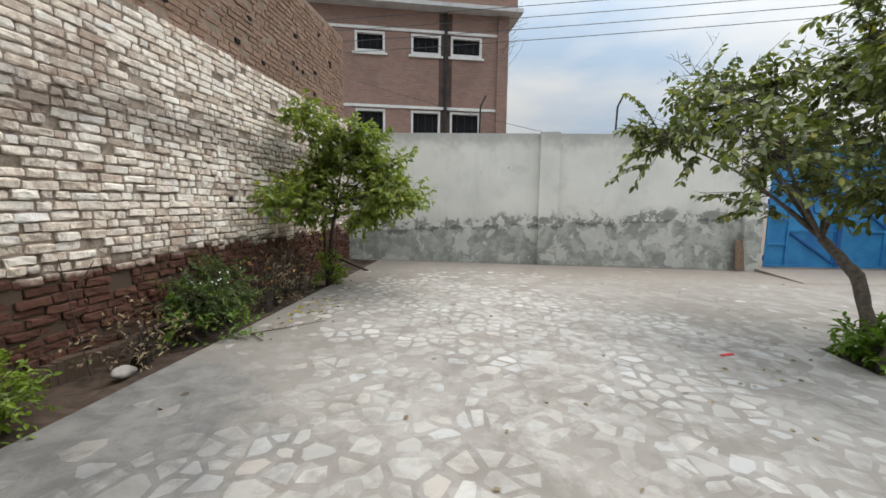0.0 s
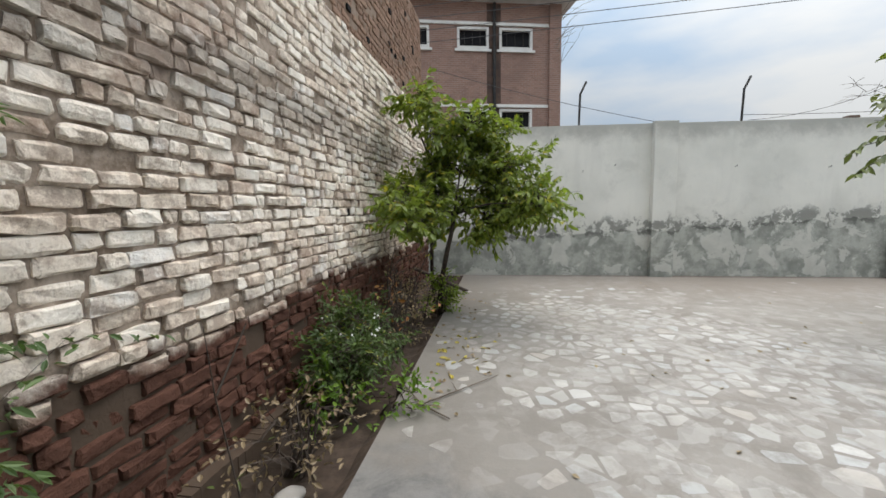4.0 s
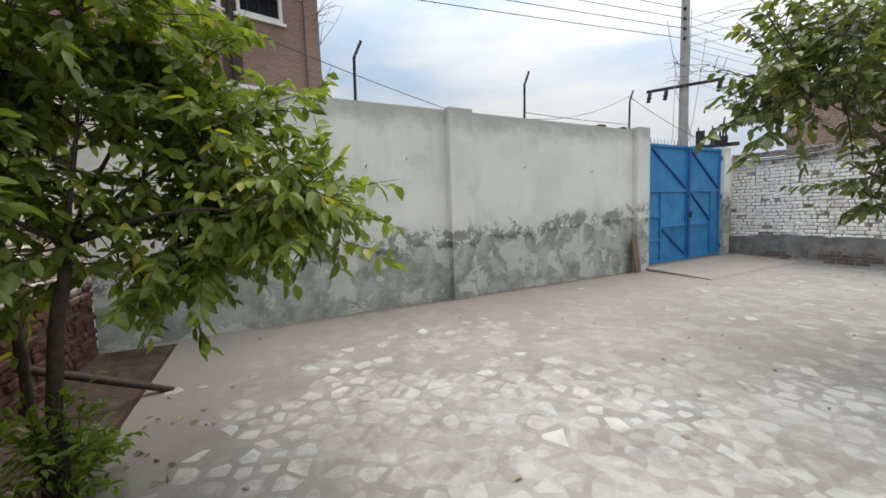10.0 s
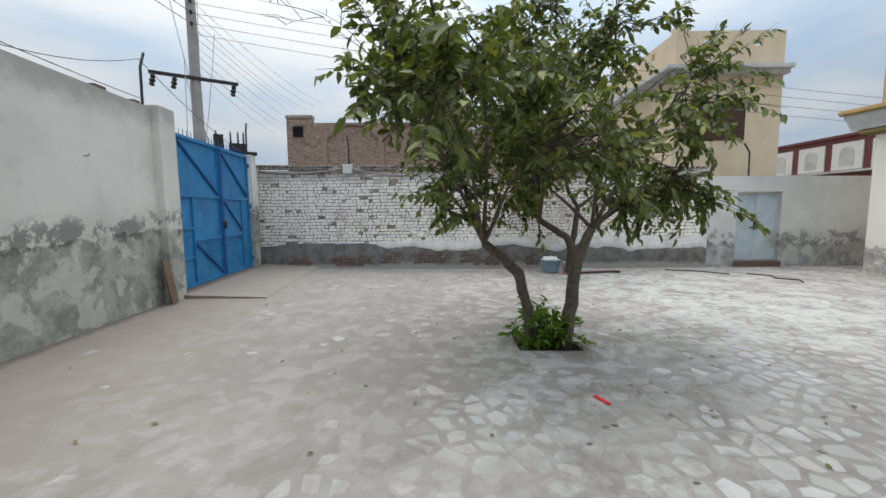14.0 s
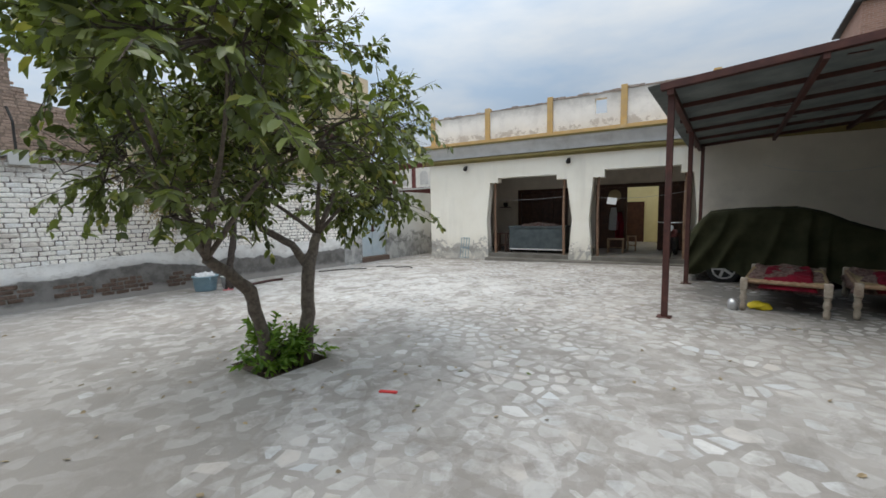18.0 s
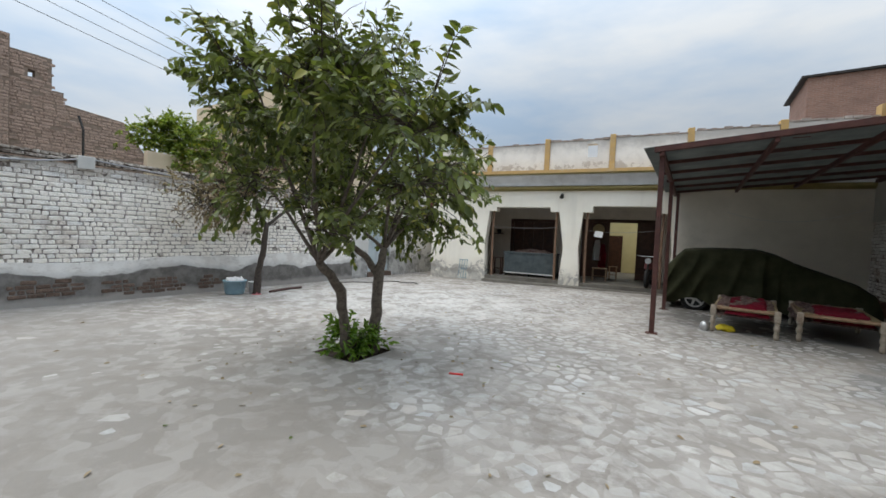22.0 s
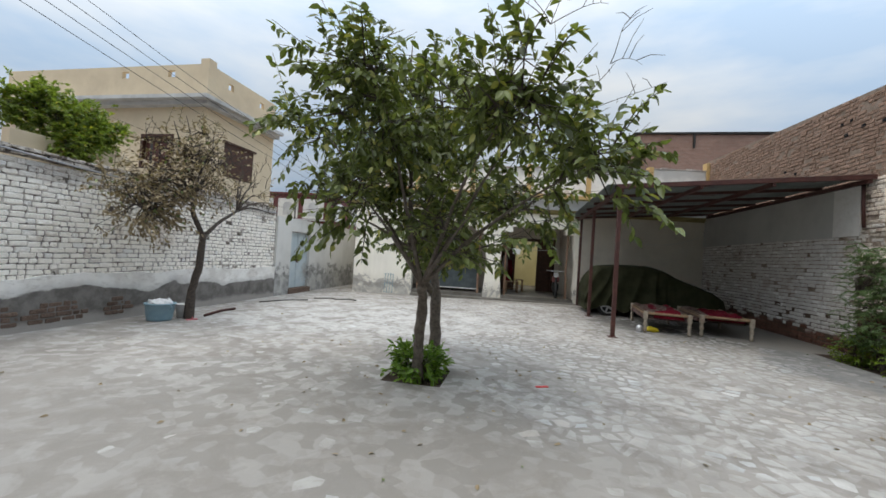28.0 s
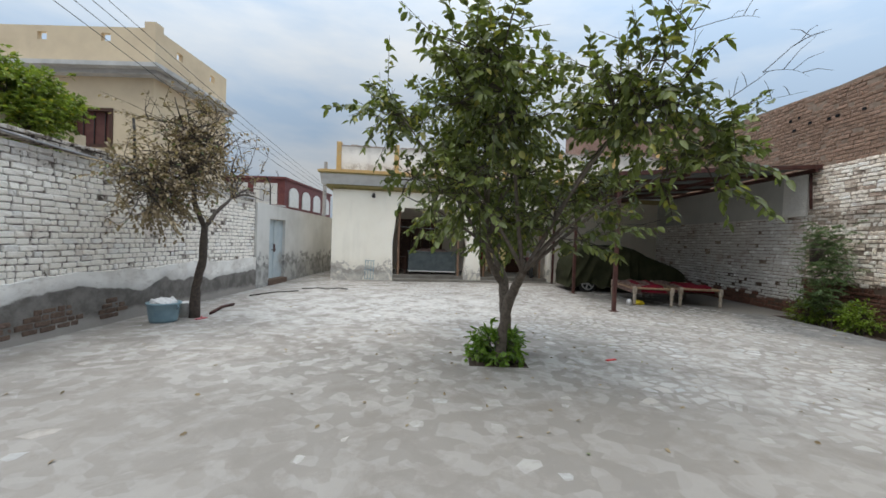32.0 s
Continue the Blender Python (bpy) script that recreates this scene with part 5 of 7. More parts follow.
bed_tree, _ = make_tree(
    "bed_tree", "small bright green tree growing in the planting bed", (-2.2, 6.35, 0.05),
    [([(-2.2, 6.35, 0.0), (-2.14, 6.3, 0.65), (-2.0, 6.1, 1.17), (-1.95, 6.15, 1.5)], [0.042, 0.036, 0.032, 0.026]),
     ([(-2.28, 6.45, 0.0), (-2.32, 6.5, 0.7), (-2.3, 6.4, 1.4), (-2.25, 6.15, 2.2)], [0.03, 0.026, 0.022, 0.016])],
    [((-1.95, 6.15, 1.5), [(-1.3, 6.3, 2.1), (-0.8, 5.85, 1.6), (-1.5, 6.5, 2.4), (-1.75, 6.05, 2.6), (-2.5, 5.7, 1.7), (-1.0, 6.4, 1.6), (-1.5, 6.4, 1.5)]),
     ((-2.25, 6.15, 2.2), [(-2.35, 5.8, 2.95), (-2.15, 6.1, 2.7), (-2.6, 6.3, 3.1)])],
    [(-1.55, 6.34, 1.42, 0.3, 0.36, 0.2, 1.2), (-2.12, 6.2, 1.5, 0.26, 0.28, 0.24, 0.8), (-2.35, 5.35, 1.5, 0.3, 0.34, 0.3, 0.8), (-0.87, 5.95, 1.7, 0.22, 0.28, 0.13, 0.7), (-1.02, 6.42, 1.72, 0.28, 0.34, 0.17, 1.0),
     (-2.55, 5.95, 1.7, 0.22, 0.3, 0.24, 0.9), (-1.52, 6.43, 1.88, 0.26, 0.28, 0.24, 1.2), (-2.12, 6.12, 1.95, 0.18, 0.24, 0.22, 0.7), (-1.88, 6.2, 2.2, 0.24, 0.22, 0.24, 0.8),
     (-1.2, 6.25, 2.15, 0.26, 0.28, 0.22, 1.1), (-1.45, 6.5, 2.4, 0.26, 0.34, 0.28, 0.9), (-2.13, 6.05, 2.6, 0.2, 0.26, 0.24, 0.7), (-1.72, 6.1, 2.62, 0.22, 0.28, 0.22, 0.7), (-2.35, 5.85, 2.95, 0.26, 0.34, 0.22, 0.7), (-2.6, 6.4, 3.15, 0.14, 0.25, 0.18, 0.3)],
    M_LEAF3, M_BARKDARK, 5, 118, 8, 11, (0.1, 0.05), 0.015, droop=1.0, spread=0.11, twig_len=0.24, shell=0.2,
    extra=sprays([((-0.9, 5.85, 1.6), (-0.29, 5.8, 1.46)), ((-2.3, 5.5, 1.5), (-2.4, 4.9, 1.45)), ((-1.4, 6.2, 2.4), (-1.0, 6.0, 2.55))], (0.1, 0.048), 78, 0.04), thick=0.0035)

dry_tree, _ = make_tree(
    "dry_tree", "half dead tree with dry brown leaves beside the white wall", (9.95, 2.15, -0.05),
    [([(9.93, 2.17, -0.08), (9.95, 2.12, 0.5), (9.88, 2.05, 1.0), (9.91, 1.97, 1.65)], [0.1, 0.075, 0.07, 0.06]),
     ([(9.91, 1.98, 1.62), (9.95, 2.2, 2.0), (9.93, 2.3, 2.35)], [0.05, 0.045, 0.035]), ([(9.91, 1.95, 1.62), (9.95, 1.5, 1.95), (10.0, 0.95, 2.25)], [0.045, 0.035, 0.025])],
    [((9.93, 2.3, 2.35), [(9.7, 3.4, 2.5), (9.6, 2.9, 3.2), (10.05, 2.46, 3.95), (9.3, 2.0, 3.3), (10.1, 3.5, 2.3), (9.8, 1.5, 3.4), (9.9, 2.8, 3.7), (9.5, 3.7, 2.0), (9.7, 1.9, 3.8), (9.85, 3.2, 3.0)]),
     ((10.0, 0.95, 2.25), [(10.05, 0.2, 2.75), (9.8, 0.5, 3.0), (9.9, -0.3, 2.6), (9.9, 0.9, 3.2), (9.75, 0.0, 2.3), (10.1, 0.6, 2.9)])],
    [(9.8, 3.4, 2.1, 0.4, 0.55, 0.3, 1.8), (9.75, 2.9, 2.55, 0.45, 0.5, 0.35, 1.2), (9.8, 2.4, 3.2, 0.45, 0.5, 0.5, 1.0), (9.8, 1.8, 2.8, 0.4, 0.4, 0.4, 0.35), (9.9, 0.6, 2.7, 0.4, 0.6, 0.35, 0.12)],
    M_LEAFDRY, M_BARKDARK, 8, 66, 7, 8, (0.085, 0.042), 0.03, shell=0.2, droop=0.8, spread=0.2)
bm = bmesh.new()
rt = random.Random(19)
for k in range(46):
    a = Vector((9.85 + rt.uniform(-0.35, 0.25), rt.uniform(-0.1, 3.4), rt.uniform(2.3, 3.3)))
    b = a + Vector((rt.uniform(-0.3, 0.3), rt.uniform(-0.55, 0.35), rt.uniform(-0.1, 0.6)))
    pts = limb_points(a, b, rt, 6, 0.2, 0.05)
    tube(bm, pts, [0.009 * (1 - 0.7 * j / 6) for j in range(7)], 4)
    for j in (2, 4, 5):
        c = pts[j] + Vector((rt.uniform(-0.15, 0.15), rt.uniform(-0.25, 0.2), rt.uniform(-0.05, 0.28)))
        tube(bm, [pts[j], (pts[j] + c) / 2 + Vector((0, 0, 0.02)), c], [0.005, 0.004, 0.002], 3)
tagged(part("twigwork", bm, M_BARKDARK, dry_tree, "tangle of bare dark twigs"), "", "", "", "stuff")

# bare twigs above the yard tree
bm = bmesh.new()
rt = random.Random(3)
fork, knee = (3.34, 5.84, 3.36), (2.94, 6.12, 2.9)
twigs = [((3.3, 5.6, 2.6), fork, 0.006), (fork, (2.98, 6.09, 3.32), 0.004), (fork, (3.1, 6.2, 3.75), 0.004), (fork, (3.55, 5.7, 3.85), 0.004), (fork, (3.75, 6.15, 3.5), 0.004),
         ((3.15, 5.7, 2.6), knee, 0.005), (knee, (2.85, 6.55, 2.985), 0.0035), (knee, (2.81, 6.33, 2.77), 0.003), ((3.1, 5.8, 2.65), (2.6, 6.1, 2.78), 0.0035),
         ((3.8, 5.6, 2.75), (4.0, 5.9, 3.25), 0.004), ((3.75, 5.5, 2.8), (3.6, 5.9, 3.3), 0.004)]
for a, b, thick in twigs:
    pts = limb_points(a, b, rt, 6, 0.08, 0.03)
    tube(bm, pts, [thick * (1 - 0.7 * j / 6) for j in range(7)], 4)
    for j in (3, 4, 5):
        c = pts[j] + Vector((rt.uniform(-0.16, 0.1), rt.uniform(-0.1, 0.2), rt.uniform(-0.02, 0.16)))
        tube(bm, [pts[j], (pts[j] + c) / 2 + Vector((0, 0, 0.02)), c], [0.003, 0.0025, 0.0012], 3)
tagged(part("twigwork", bm, M_BARKDARK, yard_tree, "thin leafless twigs above the crown"), "", "", "", "stuff")

shrub("tree_shoots", "bright leafy shoots at the foot of the tree", 4.55, 4.12, [(4.62, 4.28, 0.18, 0.26, 0.22, 0.16), (4.52, 4.0, 0.14, 0.2, 0.17, 0.13), (4.75, 4.02, 0.13, 0.17, 0.17, 0.12)], M_LEAFSHOOT, 4, 34, 4, 7, (0.1, 0.044), droop=0.4, spread=0.06, twig_len=0.15)
shrub("bed_tree_shoots", "bright green shoots at the foot of the bed tree", -2.16, 6.3, [(-2.16, 6.28, 0.35, 0.17, 0.17, 0.28)], M_LEAFLIME, 14, 22, 5, 6, (0.07, 0.034), spread=0.06)
shrub("flowering_shrub", "low dark green shrub with small white flowers in the bed", -2.55, 4.15, [(-2.53, 4.0, 0.54, 0.26, 0.4, 0.24, 1), (-2.5, 3.62, 0.48, 0.2, 0.24, 0.18, 0.5)], M_LEAFDARK, 6, 84, 6, 8, (0.055, 0.022), 12, spread=0.08, shell=0.2)
shrub("lime_sprigs", "lime green sprigs at the edge of the bed", -2.4, 3.5, [(-2.42, 3.38, 0.3, 0.15, 0.17, 0.12)], M_LEAFSHOOT, 16, 8, 5, 6, (0.06, 0.032), 5, spread=0.06)
shrub("lime_shrub", "bright lime green shrub in the bed", -2.42, 1.75, [(-2.44, 1.68, 0.34, 0.18, 0.22, 0.22)], M_LEAFLIME, 7, 36, 6, 7, (0.05, 0.03), 7, spread=0.06)
shrub("lime_shrub", "small lime green shrub at the wall foot", -2.5, 0.6, [(-2.45, 0.6, 0.3, 0.25, 0.3, 0.2)], M_LEAFLIME, 17, 30, 6, 7, (0.05, 0.028), 6, spread=0.07)
rf = random.Random(61)
fronds = []
for k in range(330):
    a = (-2.45 + rf.uniform(-0.2, 0.22), 1.0 + rf.uniform(-0.38, 0.38), 0.4 + 1.75 * rf.random() ** 1.25)
    turn, reach = rf.uniform(-1.9, 1.9), rf.uniform(0.16, 0.34)
    fronds.append((a, (a[0] + reach * math.cos(turn) * 0.8, a[1] + reach * math.sin(turn), a[2] + rf.uniform(-0.12, 0.14))))
shrub("feathery_shrub", "tall feathery green shrub in the bed", -2.5, 1.12, [(-2.45, 0.95, 1.45, 0.3, 0.38, 0.5, 1), (-2.42, 1.05, 0.8, 0.32, 0.4, 0.4, 0.8)], M_LEAFFERN, 9, 26, 4, 14, (0.036, 0.013), 8, spread=0.12, droop=0.5, twig_len=0.25, extra=sprays(fronds, (0.046, 0.014), 62, 0.013, 0.5), thick=0.0013)
for k, (x, y, h) in enumerate(((-2.5, 5.4, 0.7), (-2.45, 5.0, 0.55), (-2.5, 2.9, 0.45), (-2.55, 5.85, 0.9))):
    shrub("dry_shrub", "dry brown twiggy shrub in the bed", x, y, [(x, y, h * 0.6, 0.25, 0.3, h * 0.45)], M_LEAFDRY, 30 + k, 26, 3, 4, (0.05, 0.024), 16, spread=0.12, shell=0.1)
rt = random.Random(9)
for k in range(15):
    bm = bmesh.new()
    x, y, z = -2.5 + rt.uniform(-0.3, 0.36), 3.95 + rt.uniform(-0.45, 0.42), 0.72 + rt.uniform(-0.12, 0.07)
    tube(bm, [(x, y, z), (x, y, z + 0.012)], [0.009, 0.006], 6)
    part("flower", bm, M_PETAL, bpy.data.objects["flowering_shrub"], "small white flowers")
shrub("wall_climber", "dense green climber spreading behind the white wall", 13.5, 1.8, [(13.3, 2.05, 3.95, 0.4, 0.8, 0.42, 2), (12.85, 2.3, 3.35, 0.18, 0.32, 0.3, 0.6), (13.5, 1.75, 3.7, 0.3, 0.34, 0.3, 0.7), (13.9, 3.1, 4.0, 0.35, 0.4, 0.3, 0.7), (13.6, 2.6, 4.1, 0.3, 0.4, 0.4, 0.9)], M_LEAF3, 12, 170, 7, 9, (0.1, 0.055), 8, spread=0.15, shell=0.3)
shrub("withered_sprigs", "withering sprigs with orange leaves in the bed", -2.35, 4.75, [(-2.3, 4.75, 0.75, 0.22, 0.35, 0.35)], M_LEAFORANGE, 41, 6, 2, 3, (0.065, 0.04), 8, spread=0.12)
shrub("trailing_sprig", "small green sprig hanging over the bed edge", -2.15, 3.55, [(-2.05, 3.55, 0.16, 0.12, 0.16, 0.1)], M_LEAFSHOOT, 42, 9, 4, 5, (0.06, 0.03), 4, spread=0.06)
# bare vine on the corner of the brick house, and arching dead stems in the bed
rv = random.Random(15)
bm = bmesh.new()
for k in range(14):
    a = Vector((rv.uniform(0.7, 1.0), 17.5, rv.uniform(7.2, 9.0)))
    b = a + Vector((rv.uniform(0.1, 1.1), rv.uniform(-0.3, 0.3), rv.uniform(0.2, 1.3)))
    pts = limb_points(a, b, rv, 6, 0.3, 0.1)
    tube(bm, pts, [0.012 * (1 - 0.7 * j / 6) for j in range(7)], 4)
tagged(part("dry_vine", bm, M_BARK), "thin leafless vine clinging to the brick house corner", "vine", "", "stuff")
bm = bmesh.new()
for k in range(11):
    x, y = rv.uniform(-2.7, -2.3), rv.uniform(4.5, 5.9)
    b = Vector((x + rv.uniform(-0.1, 0.5), y + rv.uniform(-0.6, 0.4), rv.uniform(0.25, 1.35)))
    pts = limb_points((x, y, 0.02), b, rv, 8, 0.15, 0.3)
    tube(bm, pts, [0.009 * (1 - 0.7 * j / 8) for j in range(9)], 5)
    c = pts[5] + Vector((rv.uniform(-0.2, 0.3), rv.uniform(-0.3, 0.3), rv.uniform(0.0, 0.3)))
    tube(bm, [pts[5], (pts[5] + c) / 2 + Vector((0, 0, 0.04)), c], [0.005, 0.004, 0.002], 4)
for pts in ([(-2.58, 2.5, 0.1), (-2.62, 2.42, 0.75), (-2.6, 2.36, 1.1)], [(-2.61, 2.42, 0.75), (-2.55, 2.58, 1.05)]):
    tube(bm, pts, [0.006, 0.004, 0.002][:len(pts)], 5)
tagged(part("dead_stems", bm, M_BARKDARK), "arching dead brown stems rising from the bed", "shrub", "", "stuff")

# ---- things in the yard ----
def covered_car():
    car = thing("parked_car", "small hatchback parked under an olive green tarpaulin", "car", pose(-0.65, -4.05, 0.07))
    # top line and half width along the car, from its tail to its nose
    stations = ((1.53, 0.9, 0.72), (1.46, 1.1, 0.75), (1.32, 1.3, 0.77), (1.14, 1.49, 0.78), (0.75, 1.54, 0.78), (0.25, 1.56, 0.78), (-0.25, 1.56, 0.78), (-0.6, 1.47, 0.79),
                (-0.98, 1.27, 0.8), (-1.45, 1.1, 0.82), (-1.9, 0.93, 0.82), (-2.15, 0.76, 0.76), (-2.27, 0.5, 0.66))
    bm = bmesh.new()
    rings = []
    fine = []
    for k in range(len(stations) - 1):
        for s in range(14):
            a, b = stations[k], stations[k + 1]
            fine.append(tuple(a[i] + (b[i] - a[i]) * s / 14 for i in range(3)))
    fine.append(stations[-1])
    for k, (x, h, w) in enumerate(fine):
        ring = []
        for j in range(49):
            a = -1 + 2 * j / 48
            s = abs(a)
            hem = 0.18 + 0.03 * math.sin(x * 7) + 0.13 * math.exp(-((x - 0.87) / 0.33) ** 4)
            if s < 0.42:
                y, z = w * 0.9 * (s / 0.42) ** 0.85, h - 0.06 * (s / 0.42) ** 3
            else:
                q = (s - 0.42) / 0.58
                y, z = w * (0.9 + 0.1 * min(1, q * 1.6) ** 0.6), h - 0.06 - (h - 0.06 - hem) * q
            hang = max(0.0, (s - 0.38) / 0.62)
            # sharp drapes that lean a little and die out towards the roof
            phase = 8.5 * x - 5.0 * hang * (0.25 + 0.75 * max(0.0, min(1.0, x + 0.3))) + 3.4 * noise.noise((x * 0.9, 2.0, 5.0)) + 1.6 * noise.noise((x * 2.1, 7.0, a * 1.5))
            ridge = 1.0 - abs(math.sin(phase))
            deep = (0.6 + 0.6 * noise.noise((x * 1.7, 9.0, 2.0))) * (0.35 + 0.65 * max(0.0, min(1.0, (x + 0.9) / 1.2)))
            fold = 0.24 * deep * hang ** 0.7 * (ridge ** 1.4 - 0.35) + 0.02 * hang * noise.noise((x * 9, a * 3, 1)) + 0.008 * noise.noise((x * 14, a * 6, 4))
            crease = 0.012 * noise.noise((x * 6, a * 5, 0)) + 0.007 * noise.noise((x * 16, a * 9, 3))
            ring.append(bm.verts.new((x + 0.03 * hang * math.sin(x * 6), math.copysign(y + fold, a), z + crease + 0.025 * hang * math.sin(x * 9))))
        rings.append(ring)
    for a, b in zip(rings, rings[1:]):
        for j in range(48):
            bm.faces.new((a[j], a[j + 1], b[j + 1], b[j]))
    bm.faces.new(rings[0][::-1])
    bm.faces.new(rings[-1])
    part("cover", bm, M_TARP, car, "olive green tarpaulin in folds", True).matrix_world = pose(0, -4.05, 0.02)
    for x in (0.87, -1.55):
        for y in (-3.47, -4.63):
            bm = bmesh.new()
            lathe(bm, [(0.2, -0.09), (0.27, -0.09), (0.3, -0.06), (0.3, 0.06), (0.27, 0.09), (0.2, 0.09)], 24)
            wheel = part("wheel", bm, M_RUBBER, car, "black tyre", True)
            wheel.matrix_world = pose(x, y, 0.33, 90, 0, 0)
            bm = bmesh.new()
            lathe(bm, [(0.165, -0.05), (0.175, -0.1), (0.206, -0.098), (0.206, 0.098), (0.175, 0.1), (0.165, 0.05)], 28)
            lathe(bm, [(0.002, -0.1), (0.05, -0.098), (0.055, -0.08), (0.055, 0.08), (0.05, 0.098), (0.002, 0.1)], 16)
            for s in range(5):
                box(bm, 0.04, 0.17, -0.024, 0.024, -0.092, 0.092, pose(0, 0, 0, 0, 0, 72 * s))
            part("rim", bm, M_CHROME, wheel, "five-spoke alloy rim").matrix_world = pose(x, y, 0.33, 90, 0, 0)
    bm = bmesh.new()
    box(bm, -2.15, 1.3, -4.7, -3.45, 0.28, 0.6, bevel=0.05)
    part("body", bm, M_RUBBER, car)
    return car


covered_car()


def charpoy(x0, x1, y0, y1, label):
    """A rope bed on turned legs."""
    z = floor_z((x0 + x1) / 2, y0)
    bed = thing("charpoy", label, "bed", pose((x0 + x1) / 2, (y0 + y1) / 2, z), "rope beds under the carport")
    for x in (x0, x1):
        for y in (y0, y1):
            bm = bmesh.new()
            lathe(bm, [(0.024, 0), (0.036, 0.03), (0.038, 0.1), (0.026, 0.13), (0.04, 0.16), (0.045, 0.21), (0.03, 0.25), (0.042, 0.28), (0.03, 0.3)], 14, (x, y, z))
            box(bm, x - 0.044, x + 0.044, y - 0.044, y + 0.044, z + 0.3, z + 0.485, None, 0.012)
            part("leg", bm, M_LEGWOOD, bed, "pale turned leg", True)
    for y in (y0, y1):
        bm = bmesh.new()
        tube(bm, [(x0, y, z + 0.44), (x1, y, z + 0.44)], 0.03, 10)
        part("end_rail", bm, M_WOOD, bed)
    for x in (x0, x1):
        bm = bmesh.new()
        tube(bm, [(x, y0, z + 0.42), (x, y1, z + 0.42)], 0.03, 10)
        part("side_rail", bm, M_WOOD, bed)
    bm = bmesh.new()
    n = 22
    grid = [[bm.verts.new((x0 + (x1 - x0) * i / n, y0 + (y1 - y0) * j / n, z + 0.465 - 0.05 * math.sin(math.pi * i / n) * math.sin(math.pi * j / n) + 0.006 * ((i + j) % 2))) for i in range(n + 1)] for j in range(n + 1)]
    for j in range(n):
        for i in range(n):
            bm.faces.new((grid[j][i], grid[j][i + 1], grid[j + 1][i + 1], grid[j + 1][i]))
    bmesh.ops.solidify(bm, geom=bm.faces[:], thickness=0.012)
    part("woven_top", bm, M_ROPE, bed, "woven straw rope top")
    return bed


def crumpled(name, label, category, x0, x1, y0, y1, z, material, seed, drop=0.12, height=0.05):
    bm = bmesh.new()
    n, m = 34, 44
    grid = []
    for j in range(m + 1):
        row = []
        for i in range(n + 1):
            s, t = i / n, j / m
            x, y = x0 + (x1 - x0) * s, y0 + (y1 - y0) * t
            e = min(s, 1 - s, t, 1 - t)
            lump = height * (noise.noise((x * 2.6, y * 2.6, seed)) + 0.5 * noise.noise((x * 7, y * 7, seed)) + 0.6)
            row.append(bm.verts.new((x + 0.03 * noise.noise((y * 5, x, seed)), y + 0.03 * noise.noise((x * 5, y, seed)), z + lump * min(1, e * 9) - drop * max(0, 1 - e * 12))))
        grid.append(row)
    for j in range(m):
        for i in range(n):
            bm.faces.new((grid[j][i], grid[j][i + 1], grid[j + 1][i + 1], grid[j + 1][i]))
    bmesh.ops.solidify(bm, geom=bm.faces[:], thickness=0.015)
    return tagged(part(name, bm, material, smooth=True), label, category)


first_bed = charpoy(0.6, -0.28, -0.72, -2.55, "wooden rope bed with turned legs and bedding on it")
second_bed = charpoy(-0.58, -1.52, -0.78, -2.6, "wooden rope bed with turned legs beside another")
def turned(ob, x, y, degrees):
    ob.matrix_world = pose(x, y, 0, 0, 0, degrees) @ pose(-x, -y, 0) @ ob.matrix_world


bed_one, bed_two = (0.16, -0.75, -6), (-1.05, -0.8, -6)
turned(crumpled("quilt", "crumpled brown patterned quilt spread on the rope bed", "bedding", -0.33, 0.65, -2.6, -0.74, 0.49, M_QUILT, 1, 0.11, 0.11), *bed_one)
turned(crumpled("quilt", "brown patterned quilt on the second rope bed", "bedding", -1.5, -0.52, -2.65, -0.95, 0.49, M_QUILT, 2, 0.09, 0.11), *bed_two)
turned(crumpled("bedspread", "dark red cloth across the quilt of the rope bed", "bedding", -0.18, 0.44, -2.2, -0.7, 0.55, M_CLOTH, 3, 0.13, 0.07), *bed_one)
turned(crumpled("bedspread", "dark red cloth on the second rope bed", "bedding", -1.45, -0.75, -2.2, -0.86, 0.54, M_CLOTH, 4, 0.1, 0.07), *bed_two)
turned(first_bed, *bed_one)
turned(second_bed, *bed_two)

# tub with a plastic bag beside the dry tree
def basin():
    x, y = 10.22, 2.55
    z = floor_z(x, y)
    tub = thing("tub", "blue-grey plastic tub filled with a white bag", "tub", pose(x, y, z))
    bm = bmesh.new()
    lathe(bm, [(0.2, 0.0), (0.215, 0.05), (0.245, 0.3), (0.265, 0.31), (0.265, 0.33), (0.24, 0.335), (0.22, 0.3)], 28, (x, y, z))
    part("bucket_body", bm, M_BUCKET, tub, "", True)
    bm = bmesh.new()
    tube(bm, [(x - 0.25, y + 0.02, z + 0.3), (x - 0.29, y + 0.02, z + 0.26), (x - 0.25, y + 0.02, z + 0.22)], 0.012, 6)
    part("handle", bm, M_BUCKET, tub)
    bag = bmesh.new()
    bmesh.ops.create_icosphere(bag, subdivisions=4, radius=0.21, matrix=pose(x, y, z + 0.33))
    for v in bag.verts:
        d = 0.09 * noise.noise(v.co * 6) + 0.05 * noise.noise(v.co * 15)
        v.co.z = z + 0.3 + (v.co.z - z - 0.33) * 0.45 + d
        v.co.x += d * 0.6
    tagged(part("plastic_bag", bag, M_BAG, smooth=True), "crumpled white plastic bag in the tub", "bag")
    bm = bmesh.new()
    lathe(bm, [(0.1, 0.0), (0.13, 0.26), (0.14, 0.27), (0.12, 0.27)], 20, (x - 0.1, y - 0.42, z))
    tagged(part("bucket", bm, M_BAG, smooth=True), "small white plastic bucket beside the tub", "bucket")


basin()


def stick(name, label, pts, radii, material, category="stick"):
    bm = bmesh.new()
    tube(bm, pts, radii, 7)
